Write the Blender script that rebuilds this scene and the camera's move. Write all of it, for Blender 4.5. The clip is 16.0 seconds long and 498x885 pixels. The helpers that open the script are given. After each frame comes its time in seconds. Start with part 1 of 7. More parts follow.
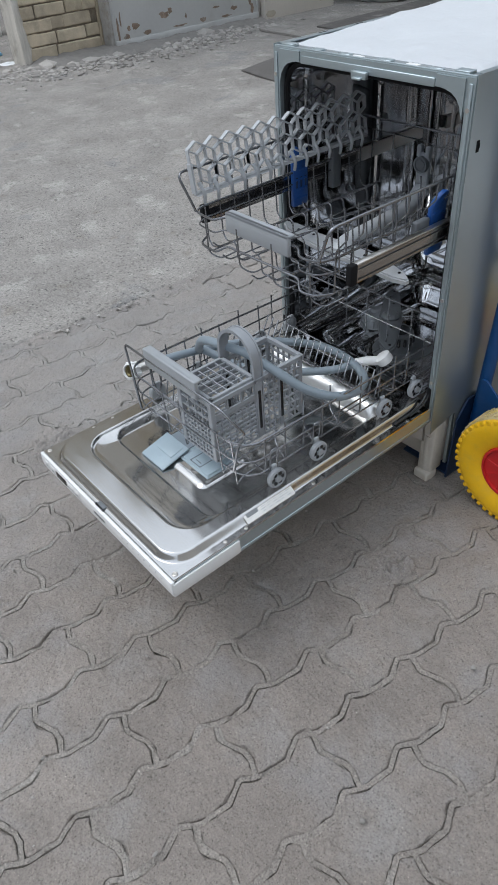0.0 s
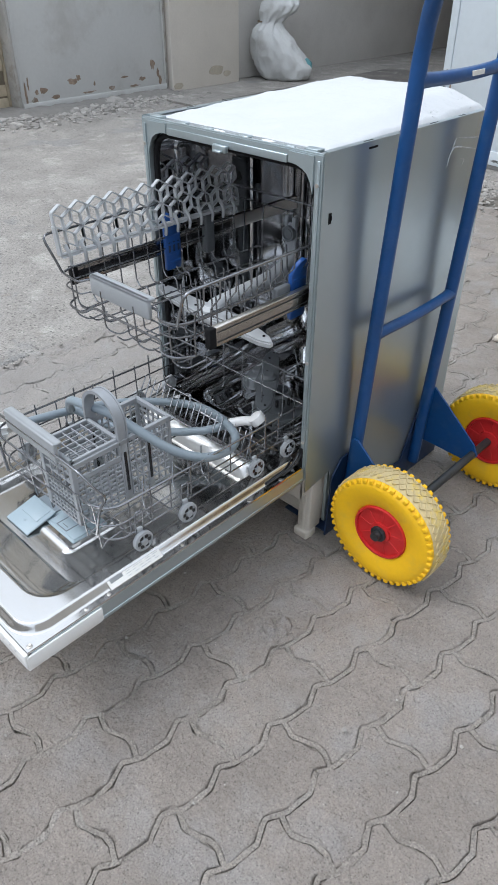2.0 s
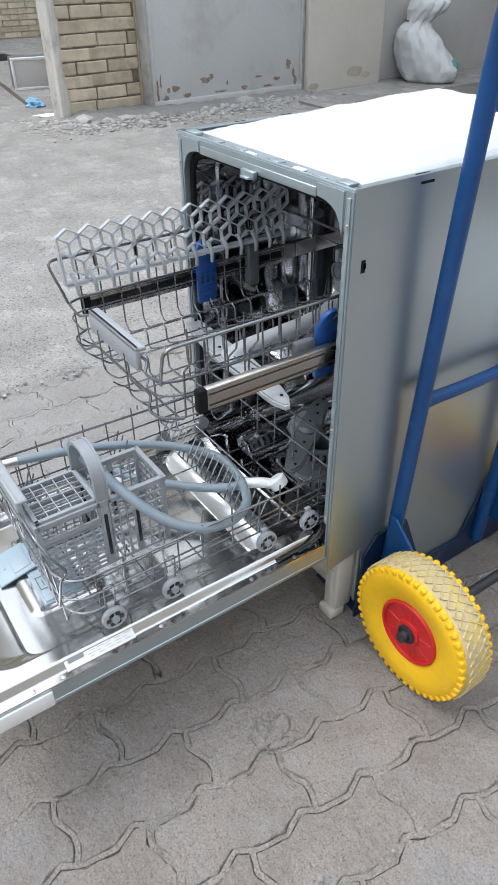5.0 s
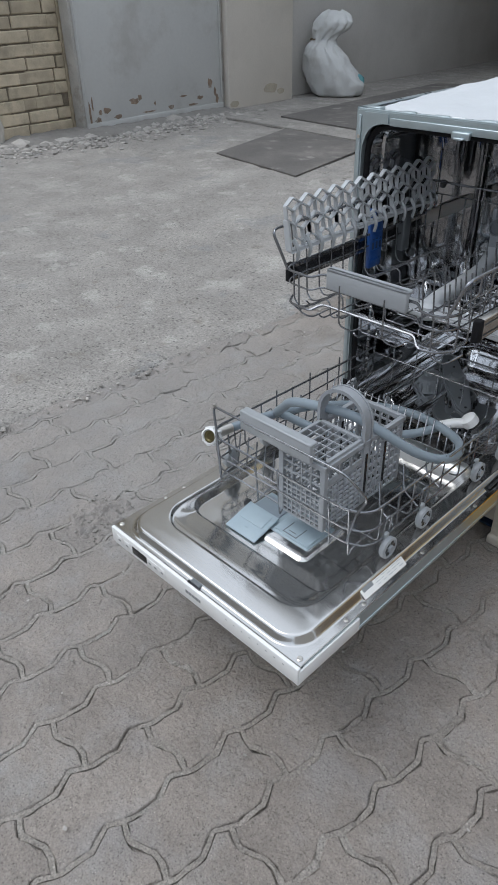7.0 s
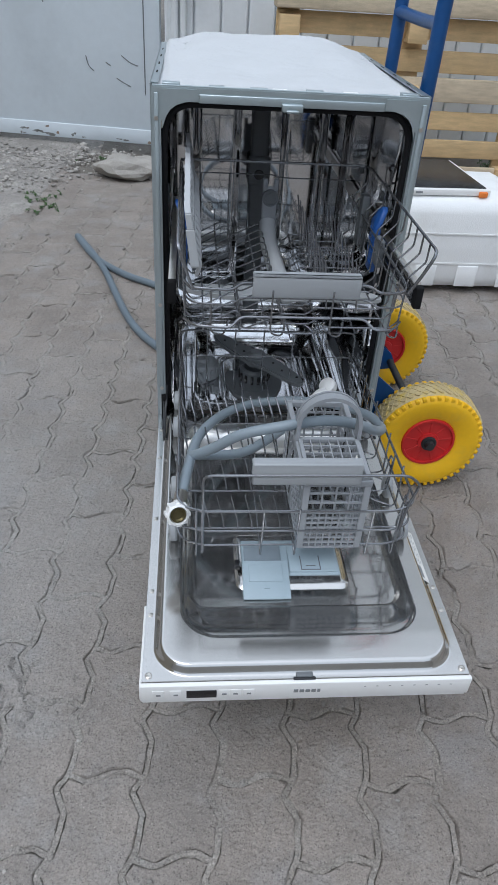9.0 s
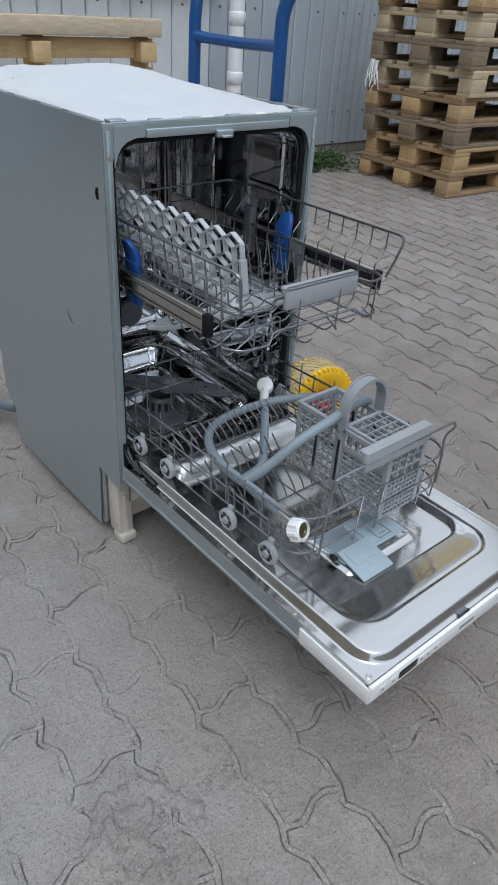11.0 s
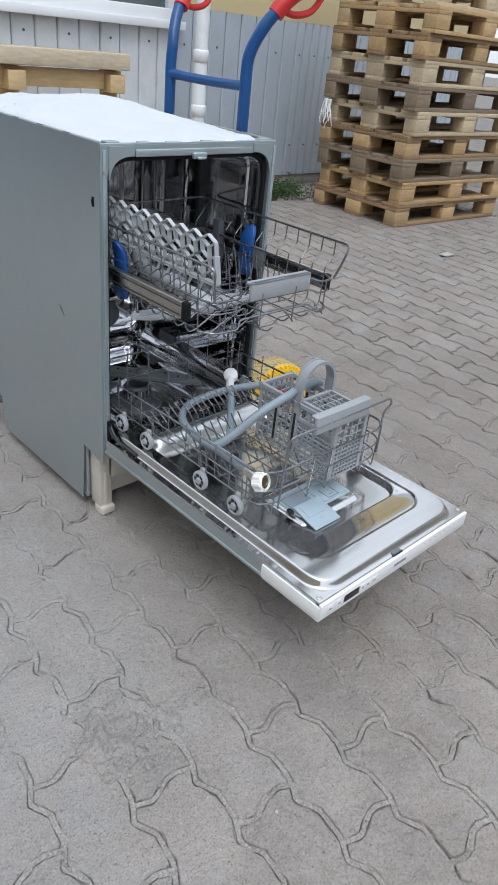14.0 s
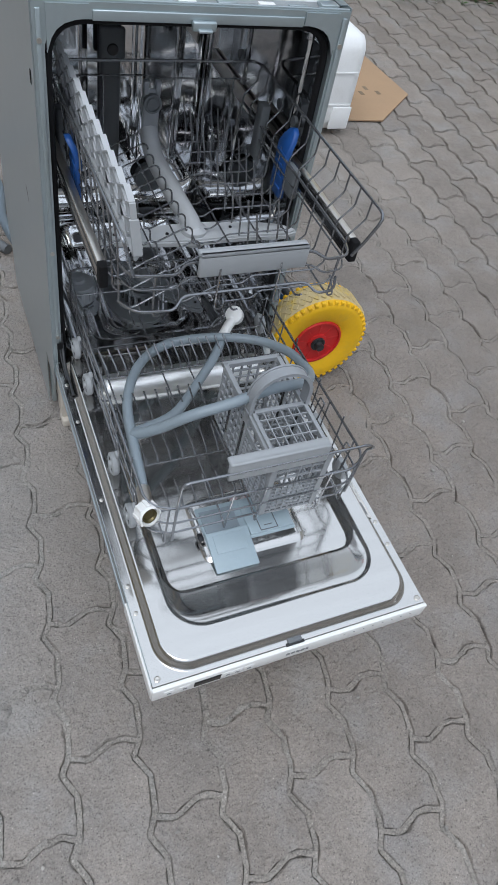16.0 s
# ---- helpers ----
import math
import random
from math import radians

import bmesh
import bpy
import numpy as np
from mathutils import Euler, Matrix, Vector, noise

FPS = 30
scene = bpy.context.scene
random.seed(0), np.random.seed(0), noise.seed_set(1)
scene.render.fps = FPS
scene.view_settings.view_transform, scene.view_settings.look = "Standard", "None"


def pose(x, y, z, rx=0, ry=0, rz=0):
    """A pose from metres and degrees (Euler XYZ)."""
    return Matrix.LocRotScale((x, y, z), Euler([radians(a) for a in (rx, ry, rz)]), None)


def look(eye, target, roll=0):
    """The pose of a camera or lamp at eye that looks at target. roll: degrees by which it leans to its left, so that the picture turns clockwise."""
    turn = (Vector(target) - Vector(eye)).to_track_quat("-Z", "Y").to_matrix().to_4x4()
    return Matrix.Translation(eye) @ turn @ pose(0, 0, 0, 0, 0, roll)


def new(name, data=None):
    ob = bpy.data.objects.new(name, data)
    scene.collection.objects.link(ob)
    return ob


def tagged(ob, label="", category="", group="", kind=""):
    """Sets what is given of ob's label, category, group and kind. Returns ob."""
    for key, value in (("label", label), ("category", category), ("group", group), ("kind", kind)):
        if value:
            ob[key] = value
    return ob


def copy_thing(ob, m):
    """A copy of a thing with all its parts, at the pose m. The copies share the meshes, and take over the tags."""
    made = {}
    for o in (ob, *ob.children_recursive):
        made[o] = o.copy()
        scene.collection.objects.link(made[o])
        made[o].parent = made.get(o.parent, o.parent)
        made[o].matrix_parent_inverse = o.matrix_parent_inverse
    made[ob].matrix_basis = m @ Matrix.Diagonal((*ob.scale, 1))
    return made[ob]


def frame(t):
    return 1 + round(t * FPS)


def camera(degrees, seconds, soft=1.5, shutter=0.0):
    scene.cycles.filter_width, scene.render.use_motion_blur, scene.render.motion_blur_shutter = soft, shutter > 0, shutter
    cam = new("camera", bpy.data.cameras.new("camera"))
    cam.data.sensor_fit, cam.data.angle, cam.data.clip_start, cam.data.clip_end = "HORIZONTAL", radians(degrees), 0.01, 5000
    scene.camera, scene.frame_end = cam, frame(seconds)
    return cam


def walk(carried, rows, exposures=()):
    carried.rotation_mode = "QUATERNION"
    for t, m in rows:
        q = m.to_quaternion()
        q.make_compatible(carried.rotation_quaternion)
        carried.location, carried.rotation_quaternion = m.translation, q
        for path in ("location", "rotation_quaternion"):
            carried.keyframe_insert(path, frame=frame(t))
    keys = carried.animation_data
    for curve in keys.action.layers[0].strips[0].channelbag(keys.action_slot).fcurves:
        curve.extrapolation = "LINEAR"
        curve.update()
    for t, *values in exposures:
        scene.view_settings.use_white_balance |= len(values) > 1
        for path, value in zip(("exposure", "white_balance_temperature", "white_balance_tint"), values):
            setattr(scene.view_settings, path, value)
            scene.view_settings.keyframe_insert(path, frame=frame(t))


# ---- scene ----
cam = camera(39.7, 16.0, soft=0.5, shutter=0.0)
PATH = [
    (0, (0.867, -0.968, 1.103), (-0.354, -0.033, -0.177), -4.6),
    (0.5, (0.86, -0.974, 1.119), (-0.453, -0.016, -0.046), -4.8),
    (1, (0.862, -0.966, 1.11), (-0.422, 0.025, -0.06), -4.1),
    (1.5, (0.902, -0.92, 1.102), (-0.255, 0.203, -0.081), -1.5),
    (2, (0.922, -0.89, 1.103), (-0.211, 0.281, -0.057), 0.0),
    (2.5, (0.844, -0.829, 1.094), (-0.317, 0.267, -0.11), -1.4),
    (3, (0.701, -0.698, 1.068), (-0.457, 0.423, -0.116), 4.4),
    (5.5, (0.899, -0.61, 1.097), (-0.498, 0.187, -0.092), -2.4),
    (6, (0.85, -0.744, 1.07), (-0.571, -0.059, -0.159), -3.0),
    (6.5, (0.777, -0.99, 1.07), (-0.498, -0.09, -0.181), 1.2),
    (7, (0.632, -1.13, 1.049), (-0.563, 0.023, -0.066), -1.6),
    (7.5, (0.443, -1.2, 0.993), (-0.317, 0.257, -0.146), 2.4),
    (8, (0.213, -1.302, 1.03), (-0.144, 0.288, -0.13), 3.0),
    (8.5, (0.016, -1.309, 1.061), (-0.125, 0.334, -0.071), 4.2),
    (9, (-0.162, -1.2, 1.03), (0.013, 0.415, -0.138), 3.9),
    (9.5, (-0.367, -1.122, 1.039), (0.185, 0.388, -0.15), 3.0),
    (12, (-0.87, -0.942, 1.005), (0.334, 0.281, -0.022), 4.4),
    (12.5, (-0.89, -0.961, 1.007), (0.262, 0.316, -0.014), 2.5),
    (13, (-0.913, -0.979, 1.009), (0.221, 0.328, 0.006), 3.1),
    (13.5, (-0.925, -1.081, 1.013), (0.281, 0.127, -0.03), 4.7),
    (14, (-0.938, -1.138, 1.035), (0.303, 0.063, 0.025), 6.2),
    (14.5, (-0.94, -1.148, 1.04), (0.259, 0.079, 0.013), 5.1),
    (15, (-0.803, -1.167, 1.126), (0.261, 0.088, -0.011), 5.8),
    (15.5, (-0.536, -1.102, 1.171), (0.195, 0.192, -0.168), 3.3),
    (16, (-0.369, -0.953, 1.184), (0.332, 0.141, -0.337), 14.7),
]
EXPOSURES = [(t, ev, kelvin, 9) for t, ev, kelvin in (
    (0.0, 0.5, 6140), (0.5, 0.4, 6150), (1.0, 0.41, 6150), (1.5, 0.49, 6150), (2.0, 0.91, 6150), (2.5, 0.76, 6120), (3.0, 0.67, 6120), (5.5, 1.17, 6150),
    (6.0, 0.56, 6150), (6.5, 0.45, 6150), (7.0, 0.45, 6150), (7.5, 0.48, 6130), (8.0, 0.36, 6100), (9.0, 0.41, 5980), (9.5, 0.33, 5930), (12.0, 0.50, 6050),
    (12.5, 0.56, 6050), (13.0, 0.9, 6070), (13.5, 0.77, 6090), (14.5, 0.76, 6090), (15.0, 0.7, 6060), (15.5, 0.47, 5980), (16.0, 0.45, 6090))]
walk(cam, [(t, look(eye, target, roll)) for t, eye, target, roll in PATH], EXPOSURES)

# ---- world and sun: a bright overcast sky ----
world = bpy.data.worlds.new("overcast_sky")
scene.world = world
world.use_nodes = True
wn, wl = world.node_tree.nodes, world.node_tree.links
sky = wn.new("ShaderNodeTexSky")
sky.sky_type = "NISHITA"
sky.sun_disc = False
sky.sun_elevation, sky.sun_rotation = radians(60), radians(220)
sky.air_density, sky.dust_density, sky.ozone_density = 1.0, 2.0, 1.0
# cloud veil: grey-white, three times as bright overhead as at the horizon
wtc = wn.new("ShaderNodeTexCoord")
wsep = wn.new("ShaderNodeSeparateXYZ")
wl.new(wtc.outputs["Generated"], wsep.inputs["Vector"])
wramp = wn.new("ShaderNodeMapRange")
wramp.inputs["From Min"].default_value, wramp.inputs["From Max"].default_value = 0.0, 1.0
wramp.inputs["To Min"].default_value, wramp.inputs["To Max"].default_value = 3.8, 7.2
wl.new(wsep.outputs["Z"], wramp.inputs["Value"])
wcol = wn.new("ShaderNodeVectorMath")
wcol.operation = "SCALE"
wcol.inputs[0].default_value = (0.95, 1.0, 1.05)
wl.new(wramp.outputs["Result"], wcol.inputs["Scale"])
wmix = wn.new("ShaderNodeMix")
wmix.data_type = "RGBA"
wmix.inputs["Factor"].default_value = 0.8
wl.new(sky.outputs["Color"], wmix.inputs["A"])
wl.new(wcol.outputs["Vector"], wmix.inputs["B"])
wn["Background"].inputs["Strength"].default_value = 0.15
wl.new(wmix.outputs["Result"], wn["Background"].inputs["Color"])
sun_data = bpy.data.lights.new("sun", "SUN")
sun_data.energy, sun_data.angle, sun_data.color = 0.8, radians(35), (1.0, 0.985, 0.96)
sun = new("sun", sun_data)
sun.matrix_world = look((-2.4, -2.8, 6.4), (0, 0, 0))

# ---- materials ----
def material(name, color, rough=0.6, metal=0.0, vary=0.12, scale=6.0, fine=120.0, bump=0.15, bump_scale=80.0, per=0.0,
             spec=0.5, dirt=None, dirt_amount=0.35, dirt_scale=3.0, stretch=(1, 1, 1), rough_vary=0.1, patches=(), zones=(), speck=0.0, speck_scale=700.0, stones=(), lumps=0.0, lump_scale=30.0):
    """A procedural surface: base colour with variation at two scales, optional dirt patches and a fine bump. per: variation from piece to piece."""
    m = bpy.data.materials.new(name)
    m.use_nodes = True
    n, l = m.node_tree.nodes, m.node_tree.links
    b = n["Principled BSDF"]
    b.inputs["Metallic"].default_value = metal
    b.inputs["Specular IOR Level"].default_value = spec
    tc = n.new("ShaderNodeNewGeometry")
    mp = n.new("ShaderNodeMapping")
    mp.inputs["Scale"].default_value = stretch
    l.new(tc.outputs["Position"], mp.inputs["Vector"])
    big = n.new("ShaderNodeTexNoise")
    big.inputs["Scale"].default_value, big.inputs["Detail"].default_value = scale, 6.0
    small = n.new("ShaderNodeTexNoise")
    small.inputs["Scale"].default_value, small.inputs["Detail"].default_value = fine, 3.0
    l.new(mp.outputs["Vector"], big.inputs["Vector"])
    l.new(mp.outputs["Vector"], small.inputs["Vector"])
    mixed = n.new("ShaderNodeMath")
    mixed.operation = "MULTIPLY_ADD"
    l.new(small.outputs["Fac"], mixed.inputs[0])
    mixed.inputs[1].default_value = 0.5
    l.new(big.outputs["Fac"], mixed.inputs[2])
    ramp = n.new("ShaderNodeMapRange")
    ramp.inputs["From Min"].default_value, ramp.inputs["From Max"].default_value = 0.45, 1.05
    ramp.inputs["To Min"].default_value, ramp.inputs["To Max"].default_value = 1.0 - vary, 1.0 + vary
    l.new(mixed.outputs[0], ramp.inputs["Value"])
    value = ramp.outputs["Result"]
    if per:
        info = n.new("ShaderNodeObjectInfo")
        geo = n.new("ShaderNodeNewGeometry")
        both = n.new("ShaderNodeMath")
        both.operation = "ADD"
        l.new(info.outputs["Random"], both.inputs[0])
        l.new(geo.outputs["Random Per Island"], both.inputs[1])
        wrap = n.new("ShaderNodeMath")
        wrap.operation = "FRACT"
        l.new(both.outputs[0], wrap.inputs[0])
        pr = n.new("ShaderNodeMapRange")
        pr.inputs["To Min"].default_value, pr.inputs["To Max"].default_value = 1.0 - per, 1.0 + per
        l.new(wrap.outputs[0], pr.inputs["Value"])
        times = n.new("ShaderNodeMath")
        times.operation = "MULTIPLY"
        l.new(value, times.inputs[0])
        l.new(pr.outputs["Result"], times.inputs[1])
        value = times.outputs[0]
    tint = n.new("ShaderNodeVectorMath")
    tint.operation = "SCALE"
    tint.inputs[0].default_value = color
    l.new(value, tint.inputs["Scale"])
    out = tint.outputs["Vector"]
    if dirt:
        patch = n.new("ShaderNodeTexNoise")
        patch.inputs["Scale"].default_value, patch.inputs["Detail"].default_value = dirt_scale, 8.0
        patch.inputs["Roughness"].default_value = 0.65
        l.new(tc.outputs["Position"], patch.inputs["Vector"])
        pick = n.new("ShaderNodeMapRange")
        pick.inputs["From Min"].default_value, pick.inputs["From Max"].default_value = 0.52, 0.68
        pick.inputs["To Max"].default_value = dirt_amount
        l.new(patch.outputs["Fac"], pick.inputs["Value"])
        mx = n.new("ShaderNodeMix")
        mx.data_type = "RGBA"
        l.new(pick.outputs["Result"], mx.inputs["Factor"])
        l.new(out, mx.inputs["A"])
        mx.inputs["B"].default_value = (*dirt, 1)
        out = mx.outputs["Result"]
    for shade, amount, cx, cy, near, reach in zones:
        # a tinted stretch of ground with a ragged border, for dust and for painted shade
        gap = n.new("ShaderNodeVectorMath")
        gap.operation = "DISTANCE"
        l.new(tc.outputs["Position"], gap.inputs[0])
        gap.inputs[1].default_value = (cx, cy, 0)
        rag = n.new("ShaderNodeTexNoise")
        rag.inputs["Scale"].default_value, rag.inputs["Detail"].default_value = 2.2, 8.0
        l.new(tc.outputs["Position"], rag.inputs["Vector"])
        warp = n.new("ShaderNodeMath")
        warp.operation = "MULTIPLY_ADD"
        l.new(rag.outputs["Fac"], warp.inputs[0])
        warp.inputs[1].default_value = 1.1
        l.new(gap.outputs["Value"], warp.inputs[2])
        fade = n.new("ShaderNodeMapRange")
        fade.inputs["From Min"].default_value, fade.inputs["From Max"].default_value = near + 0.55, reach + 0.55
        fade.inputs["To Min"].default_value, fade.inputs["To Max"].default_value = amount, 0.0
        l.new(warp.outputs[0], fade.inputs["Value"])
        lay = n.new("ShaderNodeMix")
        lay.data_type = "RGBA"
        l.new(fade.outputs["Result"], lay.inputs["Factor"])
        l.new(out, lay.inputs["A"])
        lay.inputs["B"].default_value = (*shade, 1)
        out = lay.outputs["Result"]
    for shade, amount, size, lo, hi in patches:
        # worn or stained patches with a rather sharp outline
        blot = n.new("ShaderNodeTexNoise")
        blot.inputs["Scale"].default_value, blot.inputs["Detail"].default_value, blot.inputs["Roughness"].default_value = size, 7.0, 0.6
        l.new(tc.outputs["Position"], blot.inputs["Vector"])
        cut = n.new("ShaderNodeMapRange")
        cut.inputs["From Min"].default_value, cut.inputs["From Max"].default_value = lo, hi
        cut.inputs["To Max"].default_value = amount
        l.new(blot.outputs["Fac"], cut.inputs["Value"])
        blend = n.new("ShaderNodeMix")
        blend.data_type = "RGBA"
        l.new(cut.outputs["Result"], blend.inputs["Factor"])
        l.new(out, blend.inputs["A"])
        blend.inputs["B"].default_value = (*shade, 1)
        out = blend.outputs["Result"]
    if speck:
        grit = n.new("ShaderNodeTexNoise")
        grit.inputs["Scale"].default_value, grit.inputs["Detail"].default_value, grit.inputs["Roughness"].default_value = speck_scale, 2.0, 0.7
        l.new(tc.outputs["Position"], grit.inputs["Vector"])
        gr = n.new("ShaderNodeMapRange")
        gr.inputs["From Min"].default_value, gr.inputs["From Max"].default_value = 0.33, 0.67
        gr.inputs["To Min"].default_value, gr.inputs["To Max"].default_value = 1.0 - speck, 1.0 + speck
        l.new(grit.outputs["Fac"], gr.inputs["Value"])
        gs = n.new("ShaderNodeVectorMath")
        gs.operation = "SCALE"
        l.new(out, gs.inputs[0])
        l.new(gr.outputs["Result"], gs.inputs["Scale"])
        out = gs.outputs["Vector"]
    for size, reach, shade in stones:
        # scattered grains: some of the cells carry a dot of another tone
        vor = n.new("ShaderNodeTexVoronoi")
        vor.inputs["Scale"].default_value = size
        l.new(tc.outputs["Position"], vor.inputs["Vector"])
        cell = n.new("ShaderNodeSeparateColor")
        l.new(vor.outputs["Color"], cell.inputs["Color"])
        lim = n.new("ShaderNodeMapRange")
        lim.inputs["From Min"].default_value, lim.inputs["From Max"].default_value = 0.45, 1.0
        lim.inputs["To Min"].default_value, lim.inputs["To Max"].default_value = 0.0, reach
        l.new(cell.outputs["Red"], lim.inputs["Value"])
        inside = n.new("ShaderNodeMath")
        inside.operation = "LESS_THAN"
        l.new(vor.outputs["Distance"], inside.inputs[0])
        l.new(lim.outputs["Result"], inside.inputs[1])
        pick2 = n.new("ShaderNodeMix")
        pick2.data_type = "RGBA"
        l.new(inside.outputs[0], pick2.inputs["Factor"])
        l.new(out, pick2.inputs["A"])
        dot = n.new("ShaderNodeVectorMath")
        dot.operation = "SCALE"
        l.new(out, dot.inputs[0])
        dot.inputs["Scale"].default_value = shade
        l.new(dot.outputs["Vector"], pick2.inputs["B"])
        out = pick2.outputs["Result"]
    l.new(out, b.inputs["Base Color"])
    rr = n.new("ShaderNodeMapRange")
    rr.inputs["From Min"].default_value, rr.inputs["From Max"].default_value = 0.3, 0.7
    rr.inputs["To Min"].default_value, rr.inputs["To Max"].default_value = max(0.02, rough - rough_vary * rough), min(1.0, rough + rough_vary * rough)
    l.new(big.outputs["Fac"], rr.inputs["Value"])
    l.new(rr.outputs["Result"], b.inputs["Roughness"])
    if bump:
        bn = n.new("ShaderNodeTexNoise")
        bn.inputs["Scale"].default_value, bn.inputs["Detail"].default_value = bump_scale, 5.0
        l.new(mp.outputs["Vector"], bn.inputs["Vector"])
        bp = n.new("ShaderNodeBump")
        bp.inputs["Strength"].default_value, bp.inputs["Distance"].default_value = bump, 0.004
        l.new(bn.outputs["Fac"], bp.inputs["Height"])
        if lumps:
            # broader unevenness under the grain
            bn2 = n.new("ShaderNodeTexNoise")
            bn2.inputs["Scale"].default_value, bn2.inputs["Detail"].default_value, bn2.inputs["Roughness"].default_value = lump_scale, 6.0, 0.6
            l.new(tc.outputs["Position"], bn2.inputs["Vector"])
            bp2 = n.new("ShaderNodeBump")
            bp2.inputs["Strength"].default_value, bp2.inputs["Distance"].default_value = lumps, 0.012
            l.new(bn2.outputs["Fac"], bp2.inputs["Height"])
            l.new(bp2.outputs["Normal"], bp.inputs["Normal"])
        l.new(bp.outputs["Normal"], b.inputs["Normal"])
    return m


M_DIRT = material("joint_sand", (0.165, 0.150, 0.130), 0.95, vary=0.3, scale=9, fine=300, bump=0.8, bump_scale=260, dirt=(0.23, 0.21, 0.185), dirt_amount=0.6, dirt_scale=6, speck=0.4)
# joints and pavers: first zone paints shade right of the door, second dust
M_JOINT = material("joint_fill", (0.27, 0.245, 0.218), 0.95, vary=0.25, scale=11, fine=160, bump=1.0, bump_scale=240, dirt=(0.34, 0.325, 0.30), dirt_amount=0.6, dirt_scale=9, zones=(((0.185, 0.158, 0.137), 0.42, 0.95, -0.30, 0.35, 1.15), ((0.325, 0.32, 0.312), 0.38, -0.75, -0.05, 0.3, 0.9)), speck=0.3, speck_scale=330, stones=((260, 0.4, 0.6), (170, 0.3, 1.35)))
M_PAVER = material("worn_concrete_paver", (0.262, 0.231, 0.205), 0.9, vary=0.22, scale=9, fine=75, bump=1.0, bump_scale=150, per=0.09,
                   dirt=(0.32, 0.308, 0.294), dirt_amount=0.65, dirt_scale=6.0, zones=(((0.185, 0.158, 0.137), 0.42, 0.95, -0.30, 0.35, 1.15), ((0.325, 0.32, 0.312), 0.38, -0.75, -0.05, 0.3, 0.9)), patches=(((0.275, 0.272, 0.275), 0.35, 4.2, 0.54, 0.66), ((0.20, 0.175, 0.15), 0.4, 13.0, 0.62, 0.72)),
                   speck=0.17, speck_scale=330, stones=((400, 0.40, 0.62), (230, 0.34, 0.62), (270, 0.17, 1.9), (110, 0.22, 0.62)), lumps=0.8, lump_scale=34)
M_CONCRETE = material("rough_concrete", (0.275, 0.257, 0.236), 0.93, vary=0.26, scale=4.2, fine=60, bump=1.0, bump_scale=40,
                      dirt=(0.37, 0.35, 0.325), dirt_amount=0.75, dirt_scale=3.1, patches=(((0.22, 0.218, 0.215), 0.6, 2.3, 0.60, 0.64), ((0.19, 0.165, 0.135), 0.5, 9.0, 0.62, 0.70), ((0.42, 0.40, 0.37), 0.5, 6.0, 0.58, 0.63)),
                      speck=0.25, speck_scale=150, stones=((85, 0.40, 0.52), (48, 0.30, 0.66), (36, 0.22, 1.3), (130, 0.34, 0.6)), lumps=1.0, lump_scale=16)
M_SLABDARK = material("worn_floor_sheet", (0.125, 0.116, 0.108), 0.75, vary=0.3, scale=4, fine=90, bump=0.4, dirt=(0.24, 0.22, 0.20), dirt_amount=0.7, dirt_scale=2.4, patches=(((0.30, 0.28, 0.26), 0.7, 5.0, 0.60, 0.66), ((0.07, 0.065, 0.06), 0.6, 3.1, 0.60, 0.70)), speck=0.2, speck_scale=120)
M_GRAVEL = material("gravel_chips", (0.33, 0.31, 0.285), 0.95, vary=0.15, scale=20, bump=0.5, bump_scale=150, per=0.35)
M_STONE = material("broken_concrete", (0.36, 0.34, 0.31), 0.95, vary=0.2, scale=12, bump=0.8, bump_scale=90)
M_GALV = material("galvanised_sheet", (0.43, 0.485, 0.508), 0.32, 0.8, vary=0.04, scale=1.6, fine=30, bump=0.002, bump_scale=4, rough_vary=0.06)
M_FLANGE = material("zinc_flange", (0.43, 0.49, 0.51), 0.4, 0.75, vary=0.05, scale=8, bump=0.03)
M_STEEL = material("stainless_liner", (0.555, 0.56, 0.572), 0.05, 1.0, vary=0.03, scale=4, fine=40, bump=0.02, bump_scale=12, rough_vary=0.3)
M_DOORSTEEL = material("door_stainless", (0.60, 0.585, 0.565), 0.15, 1.0, vary=0.05, scale=5, fine=300, bump=0.004, bump_scale=16, rough_vary=0.3,
                       stretch=(1, 8, 1))
M_RUBBER = material("black_seal", (0.010, 0.010, 0.011), 0.85, vary=0.2, bump=0.05, spec=0.2)
M_WIRE = material("grey_coated_wire", (0.235, 0.242, 0.257), 0.22, 0.75, vary=0.08, scale=30, bump=0.0)
M_GREY = material("light_grey_plastic", (0.43, 0.445, 0.46), 0.42, vary=0.05, scale=15, bump=0.04, bump_scale=200)
M_BASKET = material("grey_basket_plastic", (0.30, 0.315, 0.335), 0.42, vary=0.06, scale=15, bump=0.04, bump_scale=200)
M_HANDLE = material("grey_handle_plastic", (0.33, 0.345, 0.36), 0.42, vary=0.04, scale=15, bump=0.05, bump_scale=260)
M_DARKGREY = material("dark_grey_plastic", (0.13, 0.14, 0.15), 0.45, vary=0.08, scale=15, bump=0.04)
M_BLUEGREY = material("pale_blue_plastic", (0.32, 0.395, 0.44), 0.4, vary=0.05, scale=15, bump=0.03)
M_BLUE = material("blue_clip_plastic", (0.016, 0.078, 0.29), 0.4, vary=0.1, scale=15, bump=0.03)
M_WHITE = material("white_plastic", (0.80, 0.80, 0.79), 0.4, vary=0.03, scale=8, bump=0.02)
M_CREAM = material("cream_plastic", (0.60, 0.555, 0.485), 0.5, vary=0.08, scale=12, bump=0.08, dirt=(0.4, 0.35, 0.27), dirt_amount=0.4, dirt_scale=14)
